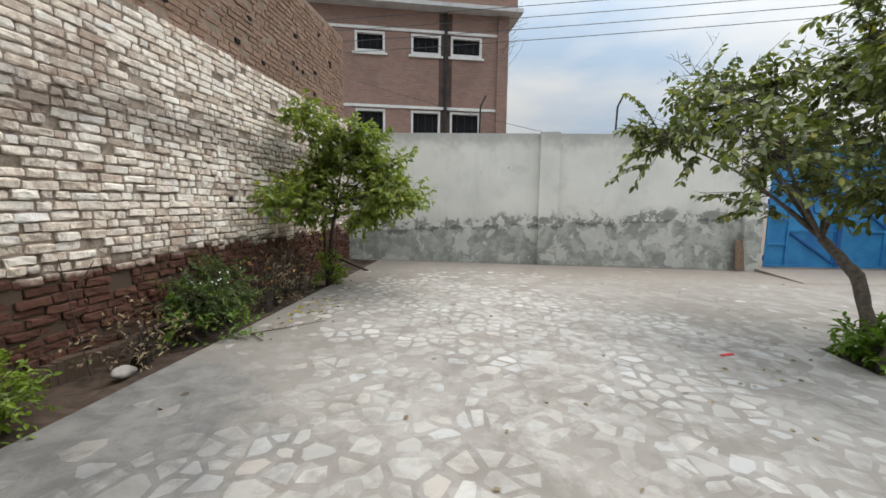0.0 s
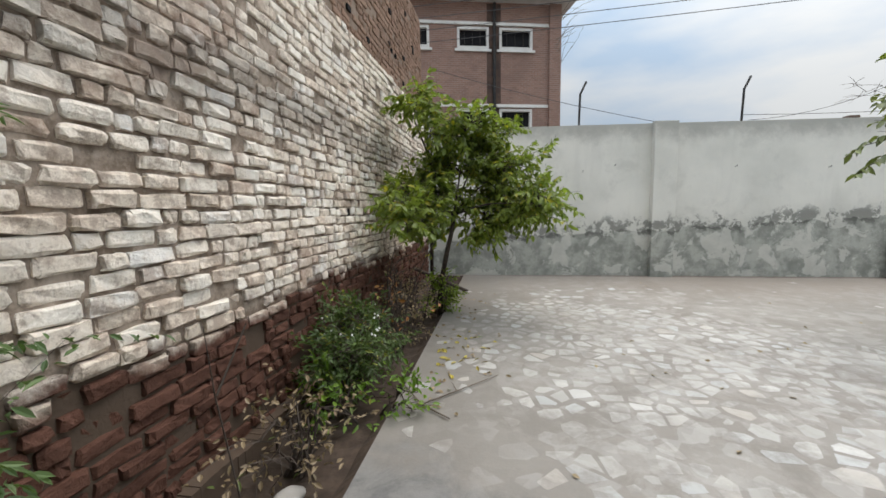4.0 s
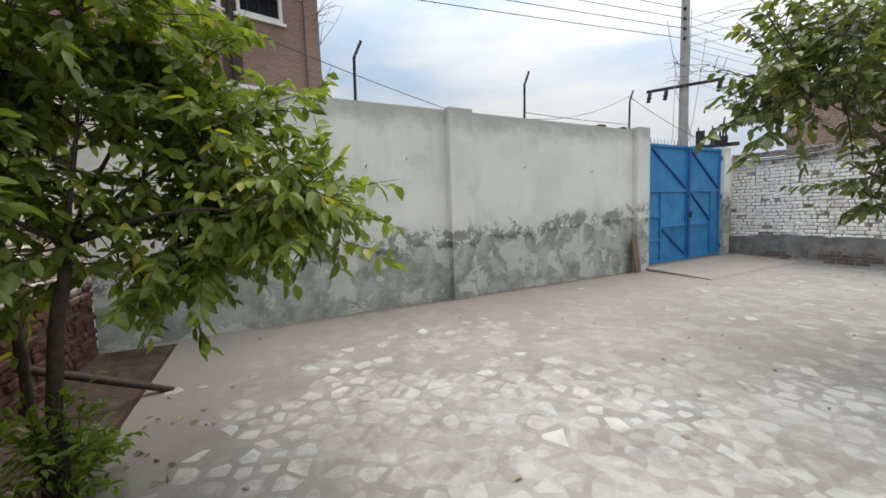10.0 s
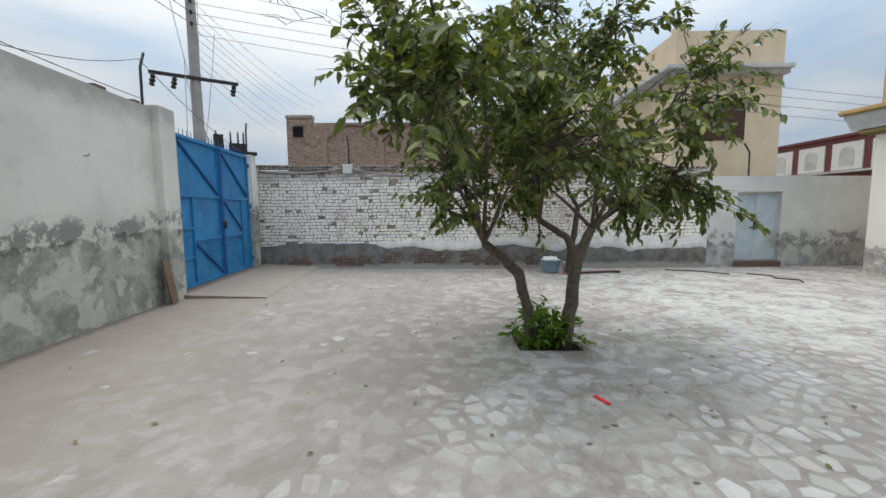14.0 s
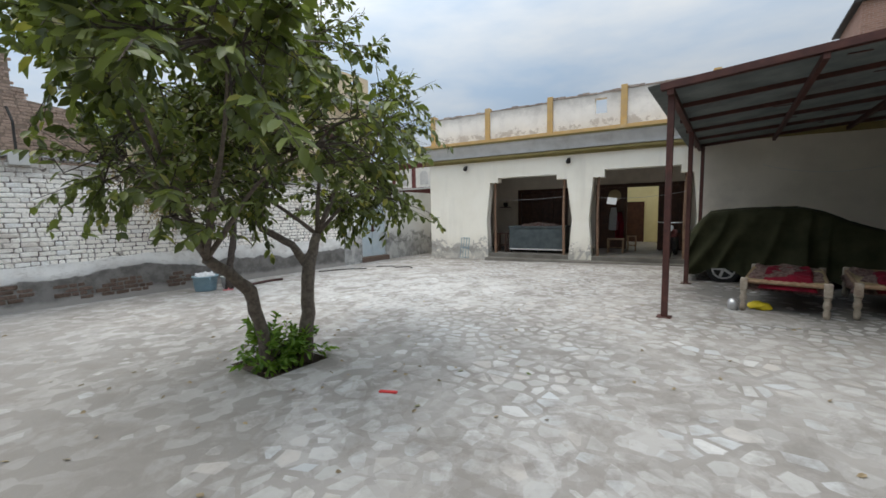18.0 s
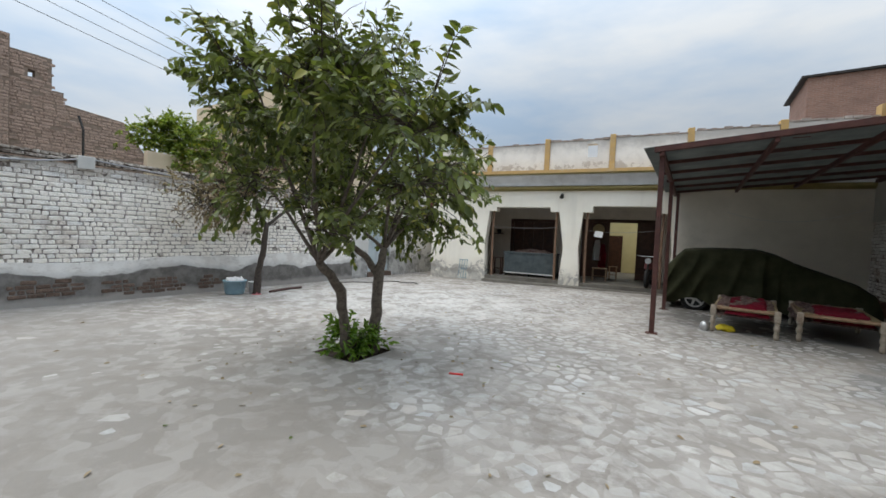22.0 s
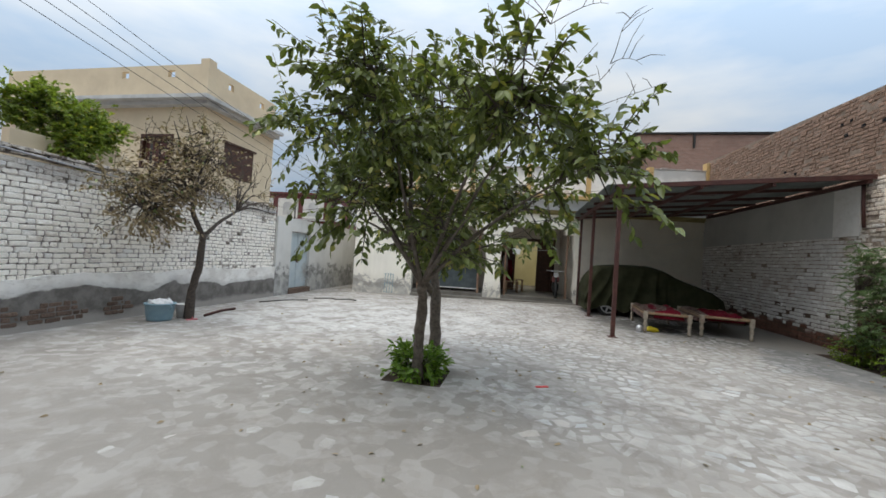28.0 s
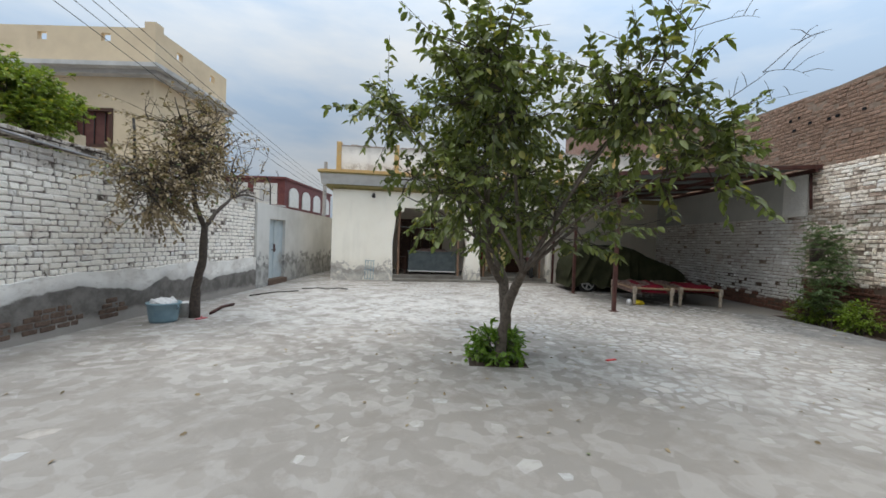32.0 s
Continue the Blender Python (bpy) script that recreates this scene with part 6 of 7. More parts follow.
    return tagged(part(name, bm, material, smooth=True), label, category)


def on_floor(pts, up=0.02):
    return [(x, y, floor_z(x, y) + up) for x, y in pts]


stick("plank_bar", "rusty brown bar lying on the ground by the wall", on_floor([(9.8, 1.9), (10.0, 1.2), (9.95, 0.85)], 0.03), 0.03, M_RUST, "bar")
stick("pole_on_ground", "long dark rod lying on the ground", on_floor([(10.3, -0.5), (10.0, -1.2), (9.5, -1.6)], 0.02), 0.014, M_IRON, "rod")
stick("hose", "dark hose lying on the cement", on_floor([(9.6, -2.1), (9.2, -2.4), (8.9, -2.2), (8.6, -2.5), (8.3, -2.3)], 0.015), 0.014, M_IRON, "hose")
stick("fallen_log", "short dark log leaning across the bed against the wall", [(-2.85, 7.55, 0.55), (-2.36, 7.59, 0.34), (-1.9, 7.64, 0.13)], [0.03, 0.035, 0.028], M_BARKDARK, "log")
bm = bmesh.new()
tube(bm, on_floor([(-1.66, 3.47), (-1.9, 3.64), (-2.15, 4.0)], 0.02), [0.006, 0.007, 0.004], 6)
tube(bm, on_floor([(-1.9, 3.64), (-1.66, 3.9), (-1.33, 4.25)], 0.02), [0.007, 0.006, 0.003], 6)
tube(bm, on_floor([(-1.66, 3.9), (-1.72, 4.05)], 0.02), [0.005, 0.002], 6)
tagged(part("dry_branch", bm, M_BARK, smooth=True), "thin dry branch lying on the cement beside the bed", "branch")
bm = bmesh.new()
bmesh.ops.create_icosphere(bm, subdivisions=3, radius=0.075, matrix=pose(-2.4, 2.62, 0.09) @ Matrix.Diagonal((1.0, 1.3, 0.6, 1)))
for v in bm.verts:
    v.co += v.normal * 0.03 * noise.noise(v.co * 11)
tagged(part("stone", bm, M_POLE, smooth=True), "rounded pale stone lying in the planting bed", "stone")
bm = bmesh.new()
n = 40
for k in range(n):
    y0, y1 = 1.5 + 2.3 * k / n, 1.5 + 2.3 * (k + 1) / n
    d = 0.1 + 0.035 * noise.noise((y0 * 3, 0, 1))
    box(bm, -2.9, -2.9 + d, y0, y1, -0.1, 0.2 + 0.05 * noise.noise((y0 * 2.2, 4, 0)), None, 0.0)
tagged(part("wall_footing", bm, M_MORTAR_W), "rough mortar footing along the brick wall", "footing", "", "structure")
bm = bmesh.new()
box(bm, -0.11, 0.11, -0.015, 0.015, 0.0, 0.72, bevel=0.006)
plank = part("plank", bm, plain("old_plank", (0.13, 0.085, 0.055), (0.19, 0.13, 0.085), 14, 0.8, bump=0.5, fine=40))
plank.matrix_world = NM @ pose(6.5, -0.22, 0.07, -10, 3, 6)
tagged(plank, "short brown plank leaning on the gate pillar", "plank")
bm = bmesh.new()
for k in range(4):
    tube(bm, [(0.1 * k, 0, 0), (0.1 * k, 0, 0.72)], 0.01, 6)
for zz in (0.02, 0.36, 0.7):
    tube(bm, [(-0.02, 0, zz), (0.32, 0, zz)], 0.009, 6)
grill = part("metal_grill", bm, M_BUCKET)
grill.matrix_world = FM @ pose(8.2, 0.16, 0.0, 12, 0, 0)
tagged(grill, "small blue-grey metal grill leaning on the house wall", "grill")
bm = bmesh.new()
bmesh.ops.create_icosphere(bm, subdivisions=3, radius=0.1, matrix=pose(0.4, -0.95, 0.12) @ Matrix.Diagonal((1.4, 0.9, 0.6, 1)))
for v in bm.verts:
    v.co += v.normal * 0.05 * noise.noise(v.co * 14)
tagged(part("yellow_bag", bm, M_YELLOW, smooth=True), "yellow plastic bag under the rope bed", "bag")
bm = bmesh.new()
lathe(bm, [(0.05, 0), (0.07, 0.02), (0.075, 0.1), (0.05, 0.15), (0.02, 0.17)], 14, (0.72, -0.78, floor_z(0.72, -0.78)))
tagged(part("jug", bm, M_CHROME, smooth=True), "small grey metal jug beside the rope bed", "jug")
bm = bmesh.new()
box(bm, -0.09, 0.07, -0.02, 0.02, 0, 0.012, pose(3.13, 4.05, floor_z(3.13, 4.05) + 0.002, 0, 0, 25), 0.004)
tagged(part("red_scrap", bm, M_RED), "scrap of red plastic on the cement", "scrap")

bm = bmesh.new()
box(bm, -0.1, 0.1, -0.035, 0.035, 0, 0.02, pose(9.72, 2.3, floor_z(9.72, 2.3) + 0.002, 0, 0, 70), 0.008)
tube(bm, [Vector((9.72, 2.3, floor_z(9.72, 2.3))) + Vector(p) for p in ((-0.04, 0.03, 0.02), (-0.01, 0.0, 0.055), (0.03, -0.03, 0.02))], 0.01, 6)
tagged(part("slipper", bm, plain("faded_pink_rubber", (0.5, 0.1, 0.12), (0.55, 0.2, 0.2), 9, 0.6), smooth=False), "faded pink rubber slipper beside the dry tree", "slipper")

# tin chest on legs in the verandah
chest = thing("tin_chest", "large blue-grey tin chest on a low stand in the verandah", "chest", FM @ pose(6.1, -0.85, 0.19))
bm = bmesh.new()
box(bm, 5.05, 6.92, -1.25, -0.5, 0.32, 1.02, bevel=0.015)
part("chest_body", bm, M_TRUNKBOX, chest).matrix_world = FM
bm = bmesh.new()
box(bm, 5.02, 6.95, -1.28, -0.47, 1.022, 1.08, bevel=0.015)
part("lid", bm, M_TRUNKBOX, chest).matrix_world = FM
for u in (5.1, 5.98, 6.86):
    for y in (-1.2, -0.55):
        bm = bmesh.new()
        box(bm, u - 0.02, u + 0.02, y - 0.02, y + 0.02, 0.19, 0.32)
        part("leg", bm, M_IRON, chest).matrix_world = FM
bm = bmesh.new()
box(bm, 5.05, 6.92, -0.498, -0.47, 0.29, 0.33)
part("rail", bm, M_WINWHITE, chest).matrix_world = FM
ob = crumpled("folded_bedding", "folded bedding on the tin chest", "bedding", 5.3, 6.6, -1.15, -0.7, 1.1, M_QUILT, 8, 0.02, 0.1)
ob.matrix_world = FM
for u in (7.3, 5.02, 4.02, 1.78):
    bm = bmesh.new()
    tube(bm, [(u, -0.2, 0.19), (u + 0.02, -0.2, 1.4), (u, -0.2, 2.56)], [0.045, 0.04, 0.04], 10)
    pst = part("wooden_post", bm, M_POSTWOOD)
    pst.matrix_world = FM
    tagged(pst, "slim brown wooden post standing in the verandah opening", "post", "verandah posts")
bm = bmesh.new()
tube(bm, sag((7.3, -0.16, 2.0), (5.02, -0.16, 2.02), 0.05), 0.005, 5)
tube(bm, sag((4.02, -0.16, 1.95), (1.78, -0.16, 2.05), 0.08), 0.005, 5)
line = part("clothes_line", bm, M_WIREPALE)
line.matrix_world = FM
tagged(line, "thin clothes line strung across the verandah openings", "line")
bm = bmesh.new()
box(bm, 0, 0.26, -0.004, 0.004, -0.2, 0.0)
towel = part("small_towel", bm, M_PETAL)
towel.matrix_world = FM @ pose(3.5, -0.16, 1.92, 0, -8, 0)
tagged(towel, "small white cloth hung on the line", "cloth")


def hung_garment(label, u, z, w, h, material, seed):
    """A garment hanging in folds from a nail on the door."""
    bm = bmesh.new()
    n, m = 14, 16
    rows = []
    for j in range(m + 1):
        t = j / m
        half = w * (0.28 + 0.22 * min(1.0, t * 2.2))
        rows.append([bm.verts.new((half * (2 * i / n - 1) + 0.012 * noise.noise((i, t * 3, seed)), 0.03 * math.sin(i * 1.7 + seed) * (0.3 + t) + 0.015 * noise.noise((i * 0.8, t * 5, seed)), -h * t + 0.02 * noise.noise((i * 0.5, j, seed)))) for i in range(n + 1)])
    for j in range(m):
        for i in range(n):
            bm.faces.new((rows[j][i], rows[j + 1][i], rows[j + 1][i + 1], rows[j][i + 1]))
    bmesh.ops.solidify(bm, geom=bm.faces[:], thickness=0.006)
    ob = part("hung_garment", bm, material, smooth=True)
    ob.matrix_world = FM @ pose(u, -2.66, z)
    tagged(ob, label, "garment", "garments hung on the door")


hung_garment("pale grey shirt hung on the dark verandah door", 3.82, 1.66, 0.3, 0.8, M_BAG, 3)
hung_garment("dull red cloth hung on the dark verandah door", 3.62, 1.5, 0.26, 0.9, M_CLOTH, 7)


def motorbike():
    m = FM @ pose(2.05, -0.7, 0.19, 0, 0, 80)
    bike = thing("motorcycle", "dark motorcycle parked in the verandah", "motorcycle", m)
    for x in (-0.6, 0.6):
        bm = bmesh.new()
        lathe(bm, [(0.22, -0.04), (0.28, -0.045), (0.3, 0), (0.28, 0.045), (0.22, 0.04)], 24)
        part("wheel", bm, M_RUBBER, bike, "", True).matrix_world = m @ pose(x, 0, 0.3, 90, 0, 0)
    bm = bmesh.new()
    box(bm, -0.28, 0.25, -0.12, 0.12, 0.25, 0.55, bevel=0.05)
    tube(bm, [(0.6, 0, 0.3), (0.45, 0, 0.75), (0.38, 0, 0.95)], 0.03, 8)
    part("engine", bm, M_IRON, bike).matrix_world = m
    bm = bmesh.new()
    box(bm, -0.05, 0.38, -0.13, 0.13, 0.58, 0.8, bevel=0.07)
    part("tank", bm, M_MAROON, bike).matrix_world = m
    bm = bmesh.new()
    box(bm, -0.7, -0.05, -0.12, 0.12, 0.66, 0.76, bevel=0.04)
    part("seat", bm, M_RUBBER, bike).matrix_world = m
    bm = bmesh.new()
    tube(bm, [(0.25, -0.36, 1.02), (0.38, -0.2, 1.0), (0.38, 0.2, 1.0), (0.25, 0.36, 1.02)], 0.014, 8)
    part("handlebar", bm, M_CHROME, bike).matrix_world = m
    bm = bmesh.new()
    tube(bm, [(0.42, 0, 0.86), (0.52, 0, 0.86)], [0.08, 0.09], 14)
    part("headlight", bm, M_CHROME, bike).matrix_world = m


motorbike()
# small things in the verandah
bm = bmesh.new()
lathe(bm, [(0.02, 0.0), (0.2, 0.012), (0.21, 0.02), (0.2, 0.03), (0.02, 0.022)], 24)
ob = part("wicker_fan", bm, M_ROPE, smooth=True)
ob.matrix_world = FM @ pose(3.8, -2.69, 2.08, 90, 0, 0)
tagged(ob, "round straw tray hung on the dark door frame", "tray")


def small_table(name, label, u, y, w, d, h, wood):
    m = FM @ pose(u, y, 0.19)
    table = thing(name, label, "table", m)
    bm = bmesh.new()
    box(bm, -w / 2, w / 2, -d / 2, d / 2, h - 0.03, h, bevel=0.006)
    part("tabletop", bm, wood, table).matrix_world = m
    for sx in (-1, 1):
        for sy in (-1, 1):
            bm = bmesh.new()
            box(bm, sx * (w / 2 - 0.03) - 0.02, sx * (w / 2 - 0.03) + 0.02, sy * (d / 2 - 0.03) - 0.02, sy * (d / 2 - 0.03) + 0.02, 0, h - 0.03)
            part("leg", bm, wood, table).matrix_world = m
    bm = bmesh.new()
    box(bm, -w / 2 + 0.05, w / 2 - 0.05, -d / 2 + 0.02, -d / 2 + 0.04, h * 0.3, h * 0.36)
    part("stretcher", bm, wood, table).matrix_world = m


small_table("low_table", "small brown wooden table in the verandah", 3.62, -1.4, 0.5, 0.4, 0.46, M_WOOD)
small_table("stool", "small dark wooden stool at the verandah post", 7.2, -0.62, 0.36, 0.3, 0.66, M_DARKWOOD)
bm = bmesh.new()
box(bm, 7.62, 8.02, -2.748, -2.56, 1.75, 1.78)
ob = part("wall_shelf", bm, M_DARKWOOD)
ob.matrix_world = FM
tagged(ob, "small dark wooden shelf on the verandah wall", "shelf")
bm = bmesh.new()
lathe(bm, [(0.06, 0), (0.09, 0.08), (0.1, 0.16), (0.07, 0.17)], 14)
ob = part("flower_pot", bm, M_IRON, smooth=True)
ob.matrix_world = FM @ pose(7.82, -2.65, 1.782)
tagged(ob, "dark pot on the small wall shelf", "pot")
small_table("wooden_stand", "small wooden stand beside the inner door", 3.2, -2.35, 0.3, 0.3, 0.5, M_WOOD)
bm = bmesh.new()
tube(bm, sag((0.2, 0.012, 2.62), (-2.75, 0.012, 2.72), 0.3, 20), 0.009, 5)
ob = part("wall_cable", bm, M_WINWHITE)
ob.matrix_world = FM
tagged(ob, "pale cable sagging across the white carport wall", "cable")
for x, z in ((0.35, 2.3), (1.0, 2.42), (3.4, 2.35), (5.2, 2.3)):
    bm = bmesh.new()
    tube(bm, [(x, 0.01, z), (x, -0.05, z), (x, -0.07, z + 0.03)], [0.006, 0.006, 0.004], 5)
    ob = part("wall_hook", bm, M_IRON)
    ob.matrix_world = NM
    tagged(ob, "small rusty iron hook in the green wall", "hook", "hooks in the street wall")

# small steel door in the east wall
door = thing("door_1", "closed pale blue steel door with peeling rusty paint", "door", EM @ pose(-3.35, -0.1, 0.08), "", "structure")
for u0, u1 in ((-3.96, -3.36), (-3.34, -2.74)):
    bm = bmesh.new()
    box(bm, u0, u1, -0.12, -0.1, 0.1, 1.98)
    box(bm, u0, u1, -0.1, -0.085, 1.3, 1.34)
    box(bm, u0, u0 + 0.04, -0.1, -0.085, 0.1, 1.98)
    box(bm, u1 - 0.04, u1, -0.1, -0.085, 0.1, 1.98)
    part("door_leaf", bm, M_PALEBLUE, door).matrix_world = EM
bm = bmesh.new()
box(bm, -3.4, -3.3, -0.085, -0.06, 0.95, 1.2, bevel=0.008)
box(bm, -3.5, -3.2, -0.085, -0.07, 1.0, 1.03)
part("bolt", bm, M_RUST, door, "rusty bolt").matrix_world = EM
bm = bmesh.new()
box(bm, -4.0, -2.7, -0.2, 0.1, -0.1, 0.09, bevel=0.01)
part("threshold", bm, M_REDBRICK, door, "red brick threshold").matrix_world = EM

# ---- fence posts and cables on the walls ----
def wall_post(name_at, bend, h, label="bent dark iron fence post on top of the wall"):
    x, y, z = name_at
    bm = bmesh.new()
    pts = [(x, y, z - 0.15), (x + 0.02, y, z + h * 0.72), (x + bend[0], y + bend[1], z + h)]
    tube(bm, pts, 0.022, 6)
    return tagged(part("fence_post", bm, M_IRON), label, "post", "fence posts on the walls")


for u in (0.29, 3.54, 6.62):
    p = NM @ Vector((u, 0.12, 3.25))
    wall_post(p, (0.14, 0.02), 0.9)
wall_post(NM @ Vector((10.62, 0.1, 3.04)), (0.12, 0.03), 0.85)
for y, z, lean in ((7.93, 2.7, 0), (5.13, 2.65, 0), (2.2, 2.62, -0.12), (-3.12, 2.42, 0.05)):
    wall_post((11.08, y, z), (0.1, 0.05 + lean), 0.92)
for y, z in ((7.93, 2.68), (5.13, 2.63)):
    bm = bmesh.new()
    box(bm, 10.87, 11.2, y - 0.13, y + 0.13, z - 0.1, z + 0.15, bevel=0.02)
    tagged(part("cement_block", bm, M_WHITEWALL), "pale cement block on the wall top", "block", "cement blocks on the wall")
bm = bmesh.new()
for a, b, d in (((-2.7, 4.5), (1.9, 3.3), 0.06), ((3.7, 3.29), (6.64, 4.02), 0.16), ((6.64, 4.02), (10.4, 3.1), 0.1), ((3.56, 3.4), (6.64, 3.4), 0.02)):
    tube(bm, [NM @ Vector((p.x, 0.14, p.z)) for p in sag((a[0], 0, a[1]), (b[0], 0, b[1]), d)], 0.006, 4)
tagged(part("fence_wire", bm, M_WIRE), "slack black wires strung between the fence posts", "cable")
bm = bmesh.new()
for a, b, c, e, d in ((7.93, 5.13, 2.76, 2.74, 0.22), (10.4, 7.93, 2.7, 2.76, 0.12), (5.13, 2.2, 2.74, 2.58, 0.03), (2.2, -1.9, 2.58, 2.5, 0.05)):
    tube(bm, [(10.915 + 0.004 * math.sin(k), y.y, y.z) for k, y in enumerate(sag((10.92, a, c), (10.92, b, e), d))], 0.016, 6)
tagged(part("wall_cable", bm, M_WIREPALE), "pale cable hanging in slack loops along the white wall", "cable")
bm = bmesh.new()
box(bm, 13.0, 13.2, 1.15, 3.37, -0.4, 3.42, bevel=0.01)
tagged(part("low_wall", bm, M_TAN), "pale yellow plastered wall standing behind the white wall", "wall", "", "structure")
for u, w in ((5.65, 0.2), (6.38, 0.14)):
    bm = bmesh.new()
    box(bm, u - w / 2, u + w / 2, 0.04, 0.2, 3.251, 3.31, bevel=0.01)
    ob = part("loose_brick", bm, M_REDBRICK)
    ob.matrix_world = NM
    tagged(ob, "loose brick lying on the street wall", "brick")

# ---- street ----
def utility_pole():
    x, y = 11.7, 12.4
    pole = thing("utility_pole", "grey concrete utility pole with steel arms and insulators", "pole", pose(x, y, 0))
    bm = bmesh.new()
    tube(bm, [(x, y, -0.3), (x, y, 10.1)], [0.17, 0.11], 10)
    part("shaft", bm, M_POLE, pole)
    for z, half in ((5.35, 1.08), (9.2, 0.7)):
        bm = bmesh.new()
        box(bm, -half, half, -0.16, -0.1, z - 0.045, z + 0.045, pose(x, y, 0, 0, 0, -57))
        part("arm", bm, M_IRON, pole)
        for s in (-0.9, -0.45, 0.9):
            bm = bmesh.new()
            lathe(bm, [(0.03, -0.34), (0.075, -0.31), (0.045, -0.24), (0.085, -0.19), (0.045, -0.13), (0.07, -0.08), (0.03, 0)], 10)
            part("insulator", bm, M_IRON, pole).matrix_world = pose(x, y, z, 0, 0, -57) @ pose(s * half, -0.13, -0.03, 0, 9, 0)
    for z in (6.8, 7.1, 7.4, 7.7):
        bm = bmesh.new()
        lathe(bm, [(0.03, -0.05), (0.05, 0), (0.03, 0.05)], 10, (x - 0.17, y - 0.1, z))
        part("insulator", bm, M_IRON, pole)
    bm = bmesh.new()
    box(bm, -0.5, 1.5, -0.1, 0.1, 3.3, 3.4, pose(x, y, 0, 0, 0, -57))
    box(bm, 0.35, 0.6, -0.14, 0.14, 3.4, 3.85, pose(x, y, 0, 0, 0, -57))
    box(bm, 0.75, 1.2, -0.14, 0.14, 3.4, 3.62, pose(x, y, 0, 0, 0, -57))
    for s in (0.42, 0.8, 1.0, 1.15):
        tube(bm, [pose(x, y, 0, 0, 0, -57) @ Vector((s, 0, 3.6)), pose(x, y, 0, 0, 0, -57) @ Vector((s, 0.02, 3.98))], [0.03, 0.02], 6)
    part("switch_bracket", bm, M_IRON, pole, "dark bracket with switch gear")
    return x, y


px, py = utility_pole()
for k, z in enumerate((6.8, 7.1, 7.4, 7.7)):
    bm = bmesh.new()
    tube(bm, sag((px - 0.17, py - 0.1, z), (-40, py + 3, z + 0.9 + 0.2 * k), 0.5, 24), 0.01, 4)
    tube(bm, sag((px - 0.1, py - 0.1, 6.55 + 0.277 * k), (12.1 + 0.18 * k, -12.2, 3.66 + 0.287 * k), 0.35 - 0.03 * k, 24), 0.0065, 4)
    tagged(part("power_cable", bm, M_WIRE), "black overhead power cable", "cable", "overhead cables")
rc = random.Random(4)
for k in range(9):
    bm = bmesh.new()
    tube(bm, sag((px + 0.1, py, 5.6 + 0.24 * k), (32.8 + 0.1 * k, 19.0 - 0.48 * k, 7.9 + 0.32 * k), rc.uniform(0.1, 0.5), 20), 0.008, 4)
    tagged(part("service_cable", bm, M_WIREPALE), "thin slack service cable", "cable", "service cables")
for k in range(6):
    bm = bmesh.new()
    a = (px + rc.uniform(-0.7, 0.7), py + rc.uniform(-0.4, 0.4), rc.uniform(5.0, 8.0))
    tube(bm, sag(a, (px + rc.uniform(-0.8, 0.8), py, 3.6), rc.uniform(0.05, 0.3), 12), 0.009, 4)
    tagged(part("service_cable", bm, M_WIREPALE), "thin slack service cable", "cable", "service cables")


def far_house(name, label, m, w, d, h, wall, windows, frame_mat, pane_mat=None):
    """A building as walls with real window recesses on its front, a roof slab and its parapet. Front at y = 0, facing -y."""
    ob = thing(name, label, "house", m)
    xs = sorted({0.0, w} | {x for win in windows for x in (win[0], win[1])})
    zs = sorted({-0.5, h} | {z for win in windows for z in (win[2], win[3])})
    bm = bmesh.new()
    for i in range(len(xs) - 1):
        for j in range(len(zs) - 1):
            cx, cz = (xs[i] + xs[i + 1]) / 2, (zs[j] + zs[j + 1]) / 2
            if not any(a < cx < b and c < cz < e for a, b, c, e in windows):
                box(bm, xs[i], xs[i + 1], 0, 0.25, zs[j], zs[j + 1])
    box(bm, 0, w, 0.252, d, -0.5, h)
    bmesh.ops.remove_doubles(bm, verts=bm.verts, dist=0.0005)
    part("wall", bm, wall, ob).matrix_world = m
    for a, b, c, e in windows:
        bm = bmesh.new()
        for q in ((a, a + 0.1, c, e), (b - 0.1, b, c, e), (a + 0.1, b - 0.1, e - 0.1, e), (a + 0.1, b - 0.1, c, c + 0.1)):
            box(bm, q[0], q[1], -0.03, 0.12, q[2], q[3])
        win = part("window", bm, frame_mat, ob, "painted window frame")
        win.matrix_world = m
        bm = bmesh.new()
        box(bm, a + 0.1, b - 0.1, 0.14, 0.16, c + 0.1, e - 0.1)
        part("pane", bm, pane_mat or M_WINDARK, win, "dark window opening").matrix_world = m
        bm = bmesh.new()
        for k in range(1, 4):
            x = a + (b - a) * k / 4
            box(bm, x - 0.012, x + 0.012, 0.11, 0.135, c + 0.1, e - 0.1)
        part("window_bar", bm, M_IRON, win).matrix_world = m
    return ob


# brick house over the street
BM = pose(-12.0, 18.08 - 0.27 * 10.6, 0, 0, 0, 15.1)
s = 1.036
W0 = []
for a, b in ((-5.5, -4.25), (-3.15, -1.87), (-1.44, -0.07)):
    W0.append(((a + 12) * s, (b + 12) * s, 8.12, 8.98))
    W0.append(((a + 12) * s, (b + 12) * s, 4.4, 5.72))
brick_house = far_house("brick_house", "two-storey red-brown brick house with white window frames", BM, 13.1 * s, 9, 9.95, M_HOUSEBRICK, W0, M_WINWHITE)
bm = bmesh.new()
box(bm, -0.5, 13.1 * s + 0.5, -0.6, 9.5, 9.95, 10.12, bevel=0.01)
part("roof_slab", bm, M_SLABGREY, brick_house, "grey projecting roof slab").matrix_world = BM
bm = bmesh.new()
box(bm, -0.3, 13.1 * s + 0.3, -0.35, 9.3, 10.122, 10.6)
